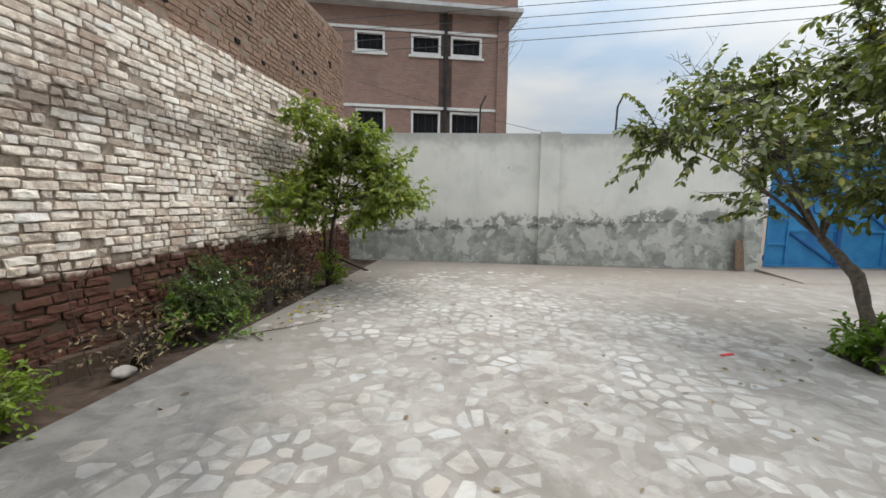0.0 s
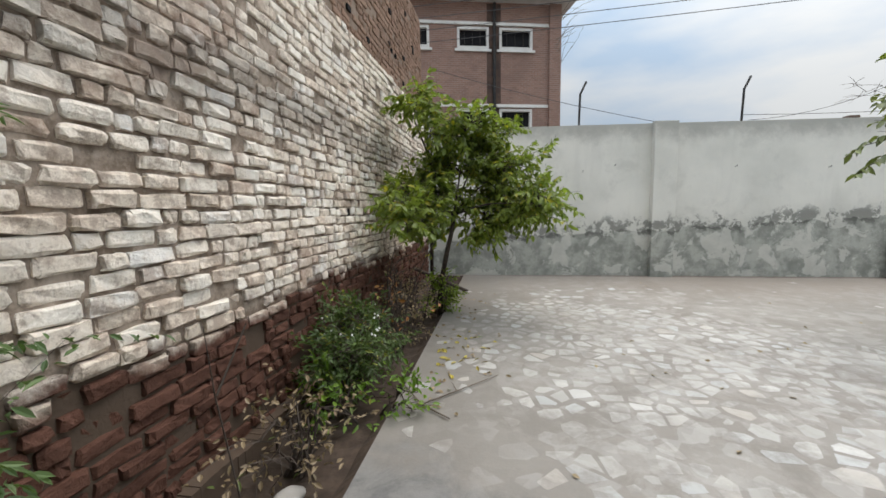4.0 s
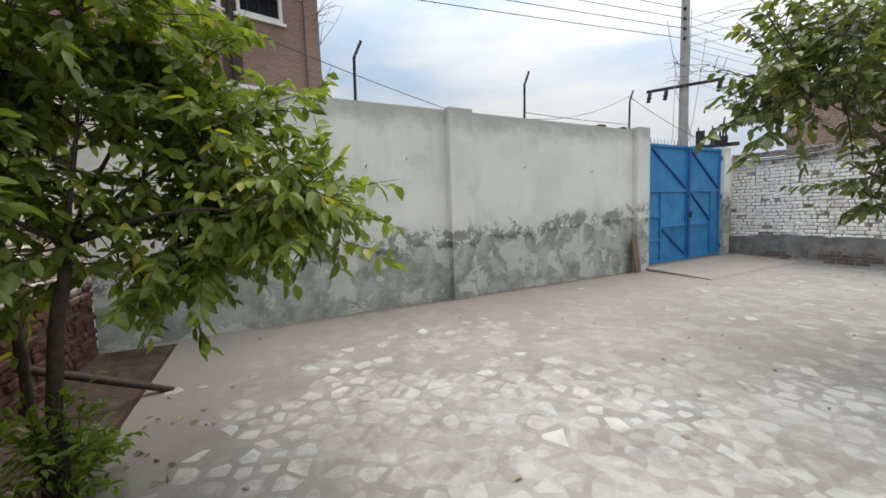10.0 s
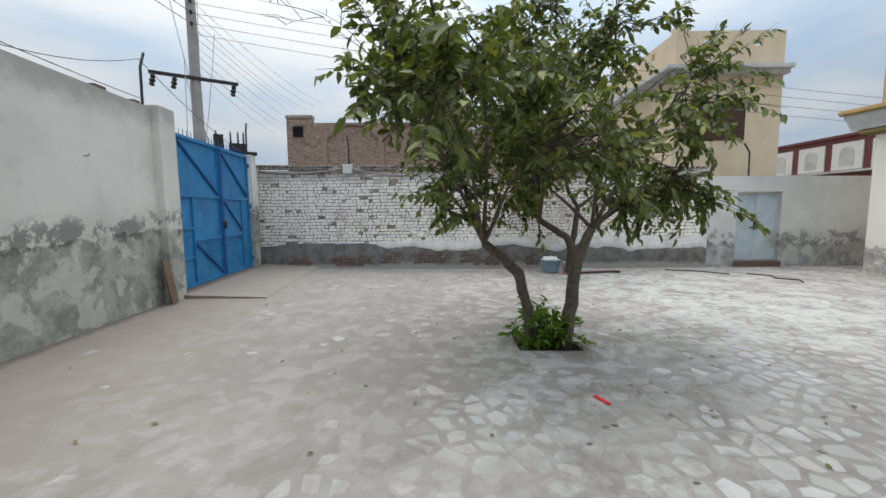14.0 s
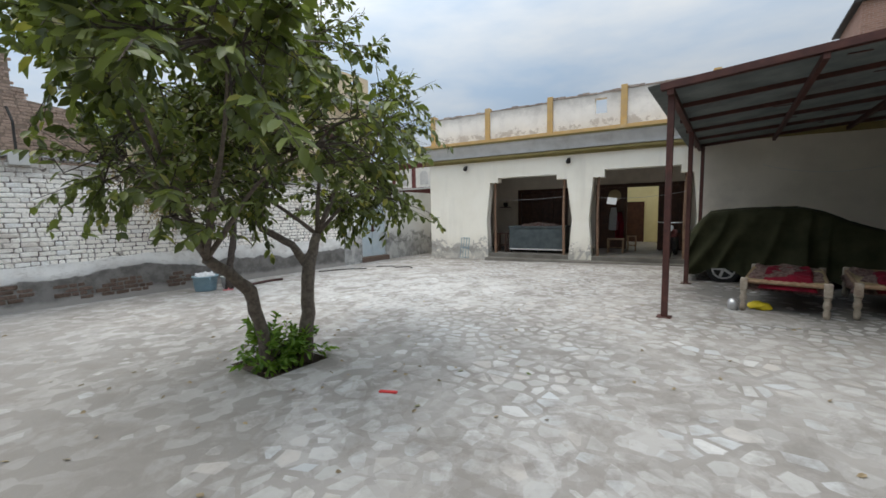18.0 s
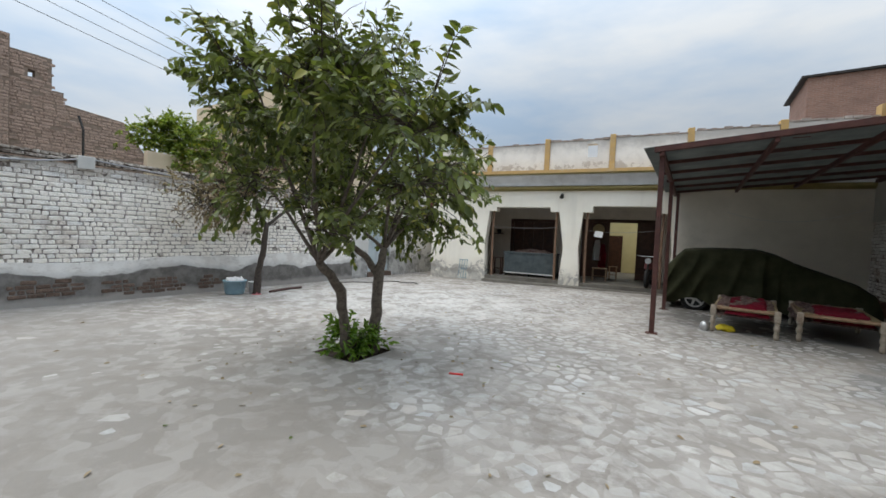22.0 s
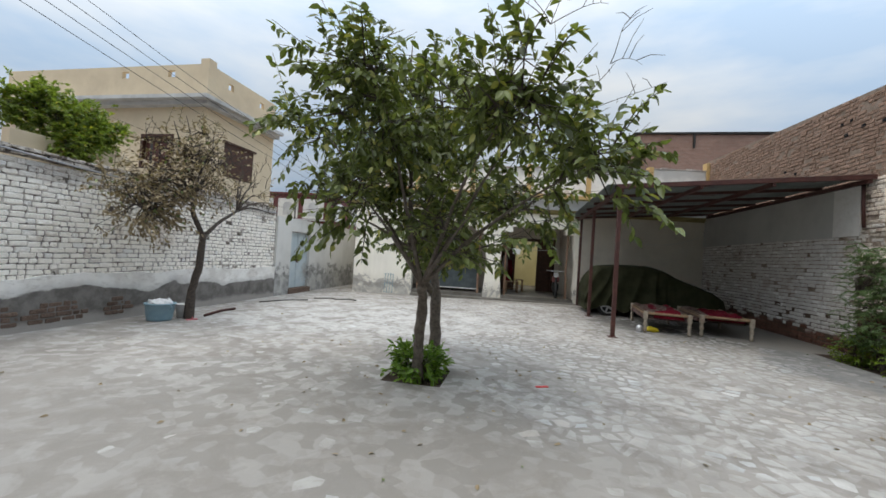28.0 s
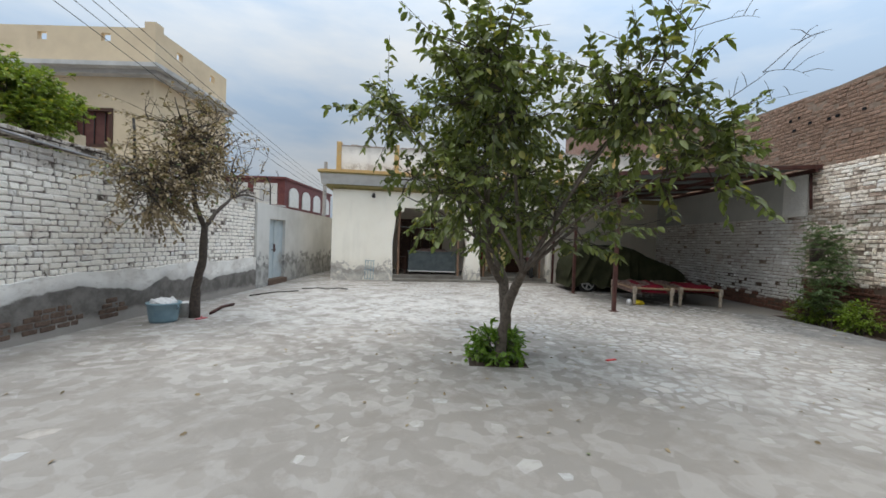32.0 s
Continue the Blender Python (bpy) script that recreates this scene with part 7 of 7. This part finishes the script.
part("parapet", bm, M_HOUSEBRICK, brick_house).matrix_world = BM
for zz in (9.03, 5.77):
    for a, b in ((-5.6, -4.15), (-3.25, -1.77), (-1.54, 0.03)):
        bm = bmesh.new()
        box(bm, (a + 12) * s, (b + 12) * s, -0.1, 0, zz, zz + 0.12, bevel=0.01)
        part("lintel", bm, M_WINWHITE, brick_house, "white window hood").matrix_world = BM
        bm = bmesh.new()
        box(bm, (a + 12) * s, (b + 12) * s, -0.08, 0, 8.0 if zz > 7 else 4.3, 8.1 if zz > 7 else 4.4, bevel=0.01)
        part("sill", bm, M_WINWHITE, brick_house).matrix_world = BM
    bm = bmesh.new()
    box(bm, 0, 13.1 * s, -0.035, -0.001, zz + 0.02, zz + 0.14)
    part("string_course", bm, M_WINWHITE, brick_house).matrix_world = BM
bm = bmesh.new()
tube(bm, [((-1.66 + 12) * s, -0.08, -0.3), ((-1.66 + 12) * s, -0.08, 9.9)], 0.07, 10)
part("drain_pipe", bm, M_IRON, brick_house, "dark drain pipe").matrix_world = BM
bm = bmesh.new()
box(bm, (-1.95 + 12) * s, (-1.38 + 12) * s, -0.006, -0.001, 4.0, 9.9)
part("damp_streak", bm, plain("sooty_brickwork", (0.06, 0.042, 0.036), (0.11, 0.07, 0.055), 3, 0.95), brick_house, "dark damp streak behind the pipe").matrix_world = BM
for x in (0.0, 13.1 * s - 0.5):
    bm = bmesh.new()
    box(bm, x, x + 0.5, -0.12, 0.0, -0.3, 9.94)
    part("corner_pier", bm, M_HOUSEBRICK, brick_house).matrix_world = BM

# tan house to the east: its long front looks north
TM = pose(24.6, -3.2, 0, 0, 0, 180)
tan = far_house("tan_house", "two-storey tan house with a projecting grey slab", TM, 9.6, 3.95, 6.66, M_TAN, [(6.85, 8.3, 4.1, 5.36), (2.5, 4.0, 4.1, 5.36)], M_DARKWOOD, M_SHUTTER)
bm = bmesh.new()
box(bm, -0.3, 10.1, -0.55, 3.95, 6.5, 6.64, bevel=0.01)
box(bm, 0.0, 9.9, -0.3, 3.95, 6.36, 6.5)
part("slab", bm, M_SLABGREY, tan, "grey projecting slab").matrix_world = TM
def tan_parapet(x0, x1, y0, y1, z0=6.642, z1=7.95):
    bm = bmesh.new()
    box(bm, x0, x1, y0, y1, z0, z1)
    part("parapet", bm, M_TAN, tan, "tan parapet with small holes").matrix_world = TM


x = 0.0
for hx in (5.9, 8.0, None):
    x1 = 9.45 if hx is None else hx - 0.16
    tan_parapet(x, x1, 0.0, 0.15)
    if hx is not None:
        tan_parapet(x1, hx + 0.16, 0.0, 0.15, 6.642, 7.5)
        tan_parapet(x1, hx + 0.16, 0.0, 0.15, 7.76, 7.95)
        x = hx + 0.16
y = 0.152
for hy in (1.15, 3.0, None):
    y1 = 3.95 if hy is None else hy - 0.15
    tan_parapet(9.45, 9.6, y, y1)
    if hy is not None:
        tan_parapet(9.45, 9.6, y1, hy + 0.15, 6.642, 7.42)
        tan_parapet(9.45, 9.6, y1, hy + 0.15, 7.68, 7.95)
        y = hy + 0.15
tan_parapet(9.3, 9.66, -0.05, 0.3, 6.642, 8.12)
bm = bmesh.new()
box(bm, 9.6, 9.62, 1.0, 2.65, 4.05, 5.35)
box(bm, 9.601, 9.7, 0.9, 2.75, 5.35, 5.42)
sidewin = part("window", bm, M_DARKWOOD, tan, "dark side window")
sidewin.matrix_world = TM

# maroon and white house, far behind the passage
RM = pose(21.5, -12.0, 0, 0, 0, 180)
maroon = far_house("maroon_house", "maroon and white house with arched openings", RM, 7.0, 8, 4.55, M_MAROON, [], M_WINWHITE)
bm = bmesh.new()
box(bm, -0.1, 7.08, -0.1, 8.1, 4.55, 4.66)
part("roof_slab", bm, M_MAROON, maroon).matrix_world = RM
bm = bmesh.new()
box(bm, -0.1, 7.1, -0.35, 0.0, 3.02, 3.1)
part("sunshade", bm, M_SLABGREY, maroon, "grey sunshade slab").matrix_world = RM
for x0 in (0.35, 2.0, 3.65, 5.3):
    bm = bmesh.new()
    prism(bm, [(x0, 3.15), (x0, 4.3), (x0 + 1.3, 4.3), (x0 + 1.3, 3.15)], -0.05, -0.004)
    panel = part("white_panel", bm, M_WINWHITE, maroon, "white plastered panel")
    panel.matrix_world = RM
    bm = bmesh.new()
    pts = [(x0 + 0.35, 3.3), (x0 + 0.95, 3.3)] + [(x0 + 0.65 + 0.3 * math.cos(a), 3.85 + 0.25 * math.sin(a)) for a in [math.pi * j / 10 for j in range(11)]]
    prism(bm, pts, -0.07, -0.051)
    part("arched_window", bm, M_SLABGREY, panel, "grey arched window").matrix_world = RM
for k in range(4):
    bm = bmesh.new()
    y0 = 0.5 + 1.9 * k
    pts = [(y0, 3.1), (y0 + 1.3, 3.1)] + [(y0 + 0.65 + 0.65 * math.cos(a), 3.8 + 0.4 * math.sin(a)) for a in [math.pi * j / 10 for j in range(11)]]
    prism(bm, pts, -0.06, -0.01)
    part("arched_panel", bm, M_WINWHITE, maroon, "white arched panel").matrix_world = RM @ pose(7.0, 0, 0, 0, 0, 90) @ Matrix.Diagonal((1, -1, 1, 1)) @ pose(0, 0.08, 0)
bm = bmesh.new()
tube(bm, [(12.4, -12.2, -0.2), (12.35, -12.2, 5.6)], [0.13, 0.1], 8)
tagged(part("far_pole", bm, M_POLE), "thin grey pole beyond the passage", "pole")

# brick ruin over the east wall
RU = pose(16, 0, 0, 0, 0, 90)
ruin = thing("brick_ruin", "roofless brown brick building with arched bays", "building", pose(16, 8, 0))


def ruin_top(u):
    if u < 2.9:
        return 2.6 + (u - 1.6) * 1.55
    return 4.61 + (u - 2.9) * 0.11 if u < 4.27 else 5.06 if u < 4.51 else 5.9 if u < 5.31 else 6.2 if u < 5.75 else 5.06 if u < 10.53 else 5.32


bm = bmesh.new()
prism(bm, [(1.6, -0.3), (4.51, -0.3), (4.51, 5.05), (4.27, 5.05), (4.27, 4.75), (2.9, 4.6), (1.6, 2.58)], -0.3, 0.0)
part("wall", bm, M_MORTAR_B, ruin).matrix_world = RU
for u0, u1, z0, z1 in ((4.51, 5.31, -0.3, 5.28), (4.51, 4.83, 5.28, 5.89), (4.97, 5.31, 5.28, 5.89), (4.83, 4.97, 5.46, 5.89), (5.75, 10.53, -0.3, 5.05), (10.53, 11.54, -0.3, 5.31)):
    bm = bmesh.new()
    box(bm, u0, u1, -0.3, 0.0, z0, z1)
    part("wall", bm, M_MORTAR_B, ruin).matrix_world = RU
ruin_bricks = brick_rows(1.6, 11.5, 2.2, 6.2, 0.085, 0.24, 51, ruin_top)
ruin_bricks = [q for q in ruin_bricks if not (4.75 < q[0] < 5.05 and 5.26 < q[1] < 5.48)]
brick_bulk("brickwork", ruin_bricks, RU, M_RUINBRICK, ruin, 52, 0.012, 0.008, 0.03)
bm = bmesh.new()
box(bm, 5.31, 5.75, -0.32, 0.09, -0.3, 6.2)
part("pier", bm, M_MORTAR_B, ruin, "tall brick pier").matrix_world = RU
brick_bulk("pier_brickwork", brick_rows(5.32, 5.74, 2.2, 6.2, 0.085, 0.24, 55), RU @ pose(0, 0.09, 0), M_RUINBRICK, ruin, 56, 0.012, 0.006, 0.03)
bm = bmesh.new()
box(bm, 10.5, 11.57, -0.33, 0.04, 5.22, 5.36, bevel=0.03)
part("coping", bm, M_COPING, ruin, "worn grey coping").matrix_world = RU
for y0, y1 in ((5.83, 7.67), (7.89, 9.93)):
    mid = (y0 + y1) / 2
    pts = [(y0, 4.38), (y0 + 0.55, 4.88), (mid, 4.95), (y1 - 0.55, 4.88), (y1, 4.38)]
    for a, b in zip(pts, pts[1:]):
        bm = bmesh.new()
        n = Vector((b[0] - a[0], b[1] - a[1])).normalized()
        prism(bm, [a, b, (b[0] - n.y * 0.07, b[1] + n.x * 0.07), (a[0] - n.y * 0.07, a[1] + n.x * 0.07)], 0.0, 0.09)
        part("arch_piece", bm, M_MORTAR_B, ruin, "flat brick arch moulding").matrix_world = RU
for y in (7.78, 10.05):
    bm = bmesh.new()
    box(bm, y - 0.11, y + 0.11, 0.0, 0.07, 2.2, 4.5)
    part("pier", bm, M_RUINBRICK, ruin, "shallow brick pier").matrix_world = RU
bm = bmesh.new()
box(bm, 10.88, 11.28, 0.03, 0.045, 4.52, 4.92)
part("opening", bm, M_WINDARK, ruin, "dark square plate standing for a shaded hole").matrix_world = RU

# brick room on the roof behind the house
PM = pose(-15.0, -16.95, 0)
roofroom = thing("roof_room", "bare brick upper room with a dark tin roof", "building", PM)
bm = bmesh.new()
box(bm, 0, 11.85, -4.1, 0, 0, 9.72)
part("wall", bm, M_ROOMBRICK, roofroom).matrix_world = PM
bm = bmesh.new()
prism(bm, [(-0.3, 9.78), (12.1, 9.722), (12.1, 9.82), (-0.3, 9.9)], -4.3, 0.12)
part("tin_roof", bm, M_IRON, roofroom, "dark tin roof").matrix_world = PM
bm = bmesh.new()
tube(bm, [(8.7, 0.06, 8.9), (8.7, 0.06, 9.72)], 0.07, 8)
part("pipe", bm, M_IRON, roofroom).matrix_world = PM

# ---- bricks and paving, piece by piece ----
NEAR = (-5.9, -3.6, 0.75, 2.2)
rows = brick_rows(-9.18, 0.0, -0.12, 2.52, 0.083, 0.228, 1, None, 0.5, 0.0085)
holes = ((-4.78, 1.575),)
rows = [b for b in rows if not any(abs(b[0] - u) < 0.09 and abs(b[1] - z) < 0.045 for u, z in holes)]
near = [b for b in rows if NEAR[0] < b[0] < NEAR[1] and NEAR[2] < b[1] < NEAR[3]]
random.Random(2).shuffle(near)
near = near[:300]
picked = set(near)
rest = [b for b in rows if b not in picked]
brick_parts(near, WM, unit_bricks(M_WBRICK, 0.014, 3), wall_west, 5, 0.02, 0.014)
brick_bulk("brickwork", rest, WM, M_WBRICK, wall_west, 6, 0.02, 0.014)
brick_bulk("upper_brickwork", brick_rows(-9.18, 0.0, 2.54, 3.47, 0.08, 0.235, 8), WM, M_WBRICK, wall_west, 9, 0.014, 0.01)
brick_bulk("yard_end_brickwork", brick_rows(0.0, 6.7, -0.12, 2.39, 0.085, 0.235, 10), WM, M_WBRICK_S, wall_west, 11, 0.015, 0.008)
brick_bulk("brown_brickwork", brick_rows(-9.14, 6.7, 3.49, 5.4, 0.083, 0.235, 12, lambda u: 5.42 - 0.025 * (u + 9.15) if u < -0.5 else 5.2 + 0.04 * (u + 0.5)), WM, M_MUDBRICK, parapet_west, 13, -0.06, 0.008)
# Dark plates on the bricks carry the shade of putlog holes.
rp = random.Random(44)
for k in range(34):
    bm = bmesh.new()
    u, z, w = rp.uniform(-8.9, 2.5), rp.uniform(3.7, 5.0), rp.uniform(0.03, 0.055)
    box(bm, u - w, u + w, -0.07, -0.045, z - 0.03, z + 0.03, None, 0.004)
    part("putlog_plate", bm, M_WINDARK, parapet_west, "small dark plate standing for a shaded hole in the brown brickwork").matrix_world = WM
rows = brick_rows(-1.9, 10.5, 0.556, 2.6, 0.088, 0.225, 14, east_top, 0.5, 0.0055)
near = [b for b in rows if 3.2 < b[0] < 6.6 and 0.86 < b[1] < 2.2]
random.Random(3).shuffle(near)
near = near[:300]
picked = set(near)
brick_parts(near, EM, unit_bricks(M_EBRICK, 0.009, 4), wall_east, 15, 0.012, 0.009)
brick_bulk("brickwork", [b for b in rows if b not in picked], EM, M_EBRICK, wall_east, 16, 0.012, 0.009)
brick_bulk("top_course", brick_rows(-1.9, 10.5, 2.5, 2.62, 0.07, 0.25, 21), EM @ pose(0, 0, 0.08, 0, -0.69, 0), M_MORTAR_E, wall_east, 22, 0.02, 0.01, 0.2)
# brown bricks where the cement foot has fallen off
patches = ((9.4, 0.08, 0.4), (7.9, 0.16, 0.55), (6.75, 0.26, 0.3), (5.7, 0.25, 0.56), (4.55, 0.2, 0.27), (3.78, 0.19, 0.44), (2.82, 0.15, 0.24))
rows = [b for b in brick_rows(2.0, 10.5, 0.02, 0.5, 0.083, 0.235, 18)
        if any(((b[0] - u) / w) ** 2 + ((b[1] - z - 0.03 * math.sin(b[0] * 7)) / 0.17) ** 2 < 1.0 for u, z, w in patches)]
brick_bulk("exposed_bricks", rows, EM, M_REDBRICK, wall_east, 19, 0.062, 0.006, 0.02)
# The gap has no depth; a dark plate paints its shade.
for u, z in holes:
    bm = bmesh.new()
    box(bm, u - 0.05, u + 0.05, -0.004, 0.002, z - 0.036, z + 0.036)
    part("putlog_plate", bm, M_WINDARK, wall_west, "small dark plate standing for a shaded hole in the brickwork").matrix_world = WM


def clip_cell(poly, mx, my, nx, ny):
    """Keeps the side of a polygon away from (nx, ny) of the line through (mx, my)."""
    out = []
    for k in range(len(poly)):
        a, b = poly[k], poly[(k + 1) % len(poly)]
        da, db = (a[0] - mx) * nx + (a[1] - my) * ny, (b[0] - mx) * nx + (b[1] - my) * ny
        if da <= 0:
            out.append(a)
        if da * db < 0:
            s = da / (da - db)
            out.append((a[0] + (b[0] - a[0]) * s, a[1] + (b[1] - a[1]) * s))
    return out


def paving():
    """Broken marble set in cement: cells of a loose grid, close together on the walk and sparse in the smooth stretches."""
    r = random.Random(31)
    step = 0.17
    x0, y0, nx, ny = -2.05, -4.9, 76, 86
    pts = {}
    for j in range(-1, ny + 1):
        for i in range(-1, nx + 1):
            if r.random() > 0.1:
                pts[i, j] = (x0 + (i + 0.5 + r.uniform(-0.44, 0.44)) * step, y0 + (j + 0.5 + r.uniform(-0.44, 0.44)) * step)
    cells = []
    for (i, j), (x, y) in pts.items():
        if not (0 <= i < nx and 0 <= j < ny):
            continue
        patch = noise.noise((x * 0.5, y * 0.5, 7)) + 0.6 * noise.noise((x * 1.2, y * 1.2, 2))
        # the close paving ends on a wandering line west of the tree and before the street wall
        edge = min(3.5 - x + 0.9 * max(0.0, min(1.0, (3.2 - y) * 0.7)) * 4.0, 7.4 - 0.85 * max(0.0, x - 0.3) - y, x + 1.7)
        close = max(0.0, min(1.0, 0.5 + 0.9 * edge + 0.7 * patch))
        dense = 0.08 + 0.08 * patch + close * (0.84 + 0.3 * patch)
        if y > 8.4 or x > 9.6:
            dense -= 0.1
        if x < -0.9 and y < 3.0:
            dense -= 0.3
        if x < 1.3 and y < -0.9:
            dense -= 0.45
        if r.random() > dense:
            continue
        if y > 9.2 + 0.09 * x or (PIT[0] - 0.1 < x < PIT[1] + 0.1 and PIT[2] - 0.1 < y < PIT[3] + 0.1) or (x > 6.6 and y > 8.2) or y < -4.6 + 0.13 * (x - 9.6):
            continue
        poly = [(x - 0.4, y - 0.4), (x + 0.4, y - 0.4), (x + 0.4, y + 0.4), (x - 0.4, y + 0.4)]
        for dj in (-2, -1, 0, 1, 2):
            for di in (-2, -1, 0, 1, 2):
                q = pts.get((i + di, j + dj))
                if q and (di or dj):
                    poly = clip_cell(poly, (x + q[0]) / 2, (y + q[1]) / 2, q[0] - x, q[1] - y)
        if len(poly) < 3:
            continue
        k = r.uniform(0.74, 0.95) if r.random() < 0.35 + 0.5 * close else r.uniform(0.35, 0.75)
        turn, thin = r.uniform(0, 3.14), r.uniform(0.7, 1.0)
        cx, cy = sum(p[0] for p in poly) / len(poly), sum(p[1] for p in poly) / len(poly)
        ca, sa = math.cos(turn), math.sin(turn)
        out = []
        for p in poly:
            a, b = (p[0] - cx) * ca + (p[1] - cy) * sa, ((p[1] - cy) * ca - (p[0] - cx) * sa) * thin
            q = k * r.uniform(0.86, 1.02)
            out.append((cx + (a * ca - b * sa) * q, cy + (a * sa + b * ca) * q))
        cells.append((cx, cy, out))
    return cells


def chip_mesh(poly, cx, cy, verts, faces, z):
    n, k = len(poly), len(verts)
    for px_, py_ in poly:
        verts.append((px_, py_, z(px_, py_) - 0.01))
    for px_, py_ in poly:
        verts.append((px_, py_, z(px_, py_) + 0.0008))
    for px_, py_ in poly:
        qx, qy = cx + (px_ - cx) * 0.68, cy + (py_ - cy) * 0.68
        verts.append((qx, qy, z(qx, qy) + 0.0022))
    faces.append(tuple(k + 2 * n + i for i in range(n)))
    for i in range(n):
        q = (i + 1) % n
        faces.append((k + i, k + q, k + n + q, k + n + i))
        faces.append((k + n + i, k + n + q, k + 2 * n + q, k + 2 * n + i))


def rimmed(ob, sizes):
    """Marks the broken edge of each chip: 1 on its outline, 0 on its face."""
    at = ob.data.attributes.new("rim", "FLOAT", "POINT")
    at.data.foreach_set("value", [v for n in sizes for v in [1.0] * (2 * n) + [0.0] * n])
    return ob


cells = paving()
near = [c for c in cells if -1.9 < c[0] < 3.4 and 2.2 < c[1] < 8.2]
random.Random(6).shuffle(near)
near = near[:300]
picked = {id(c) for c in near}
verts, faces = [], []
for c in cells:
    if id(c) not in picked:
        chip_mesh(c[2], c[0], c[1], verts, faces, floor_z)
tagged(rimmed(raw("paving_chips", verts, faces, M_CHIP, ground), [len(c[2]) for c in cells if id(c) not in picked]), "", "", "", "stuff")
for cx, cy, poly in near:
    verts, faces = [], []
    local = [(p[0] - cx, p[1] - cy) for p in poly]
    chip_mesh(local, 0, 0, verts, faces, lambda a, b: floor_z(cx + a, cy + b) - floor_z(cx, cy))
    chip = rimmed(raw("paving_chip", verts, faces, M_CHIP, ground), [len(poly)])
    chip.location = (cx, cy, floor_z(cx, cy))

# fallen leaves and grit
rl = np.random.RandomState(8)
spots = [(rl.uniform(-2.0, 9.5), rl.uniform(-3, 9)) for _ in range(120)] + [(4.5 + rl.normal(0, 1.3), 4.2 + rl.normal(0, 1.4)) for _ in range(70)] + [(-1.95 + abs(rl.normal(0, 0.25)), rl.uniform(3.5, 7.5)) for _ in range(70)]
P = np.array([(x, y, floor_z(x, y) + 0.012) for x, y in spots])
Wd = np.column_stack([rl.normal(0, 1, len(P)), rl.normal(0, 1, len(P)), np.zeros(len(P))])
v, f = leaf_arrays(P, Wd, 0.06, 0.03, rl, 0.0, 0.15)
v[:, 2] = np.maximum(v[:, 2], np.repeat(P[:, 2], 8) - 0.006)
tagged(raw("fallen_leaves", v.tolist(), f.tolist(), M_LEAFDRY), "scattered dry leaves on the cement", "leaves", "", "stuff")
P2 = np.array([(-1.95 + abs(rl.normal(0, 0.3)), rl.uniform(4.2, 5.4), 0.0) for _ in range(26)])
P2[:, 2] = [floor_z(x, y) + 0.012 for x, y, _ in P2]
W2 = np.column_stack([rl.normal(0, 1, len(P2)), rl.normal(0, 1, len(P2)), np.zeros(len(P2))])
v, f = leaf_arrays(P2, W2, 0.075, 0.04, rl, 0.0, 0.15)
tagged(raw("yellow_leaves", v.tolist(), f.tolist(), M_LEAFYELLOW), "fallen yellow leaves beside the bed", "leaves", "", "stuff")
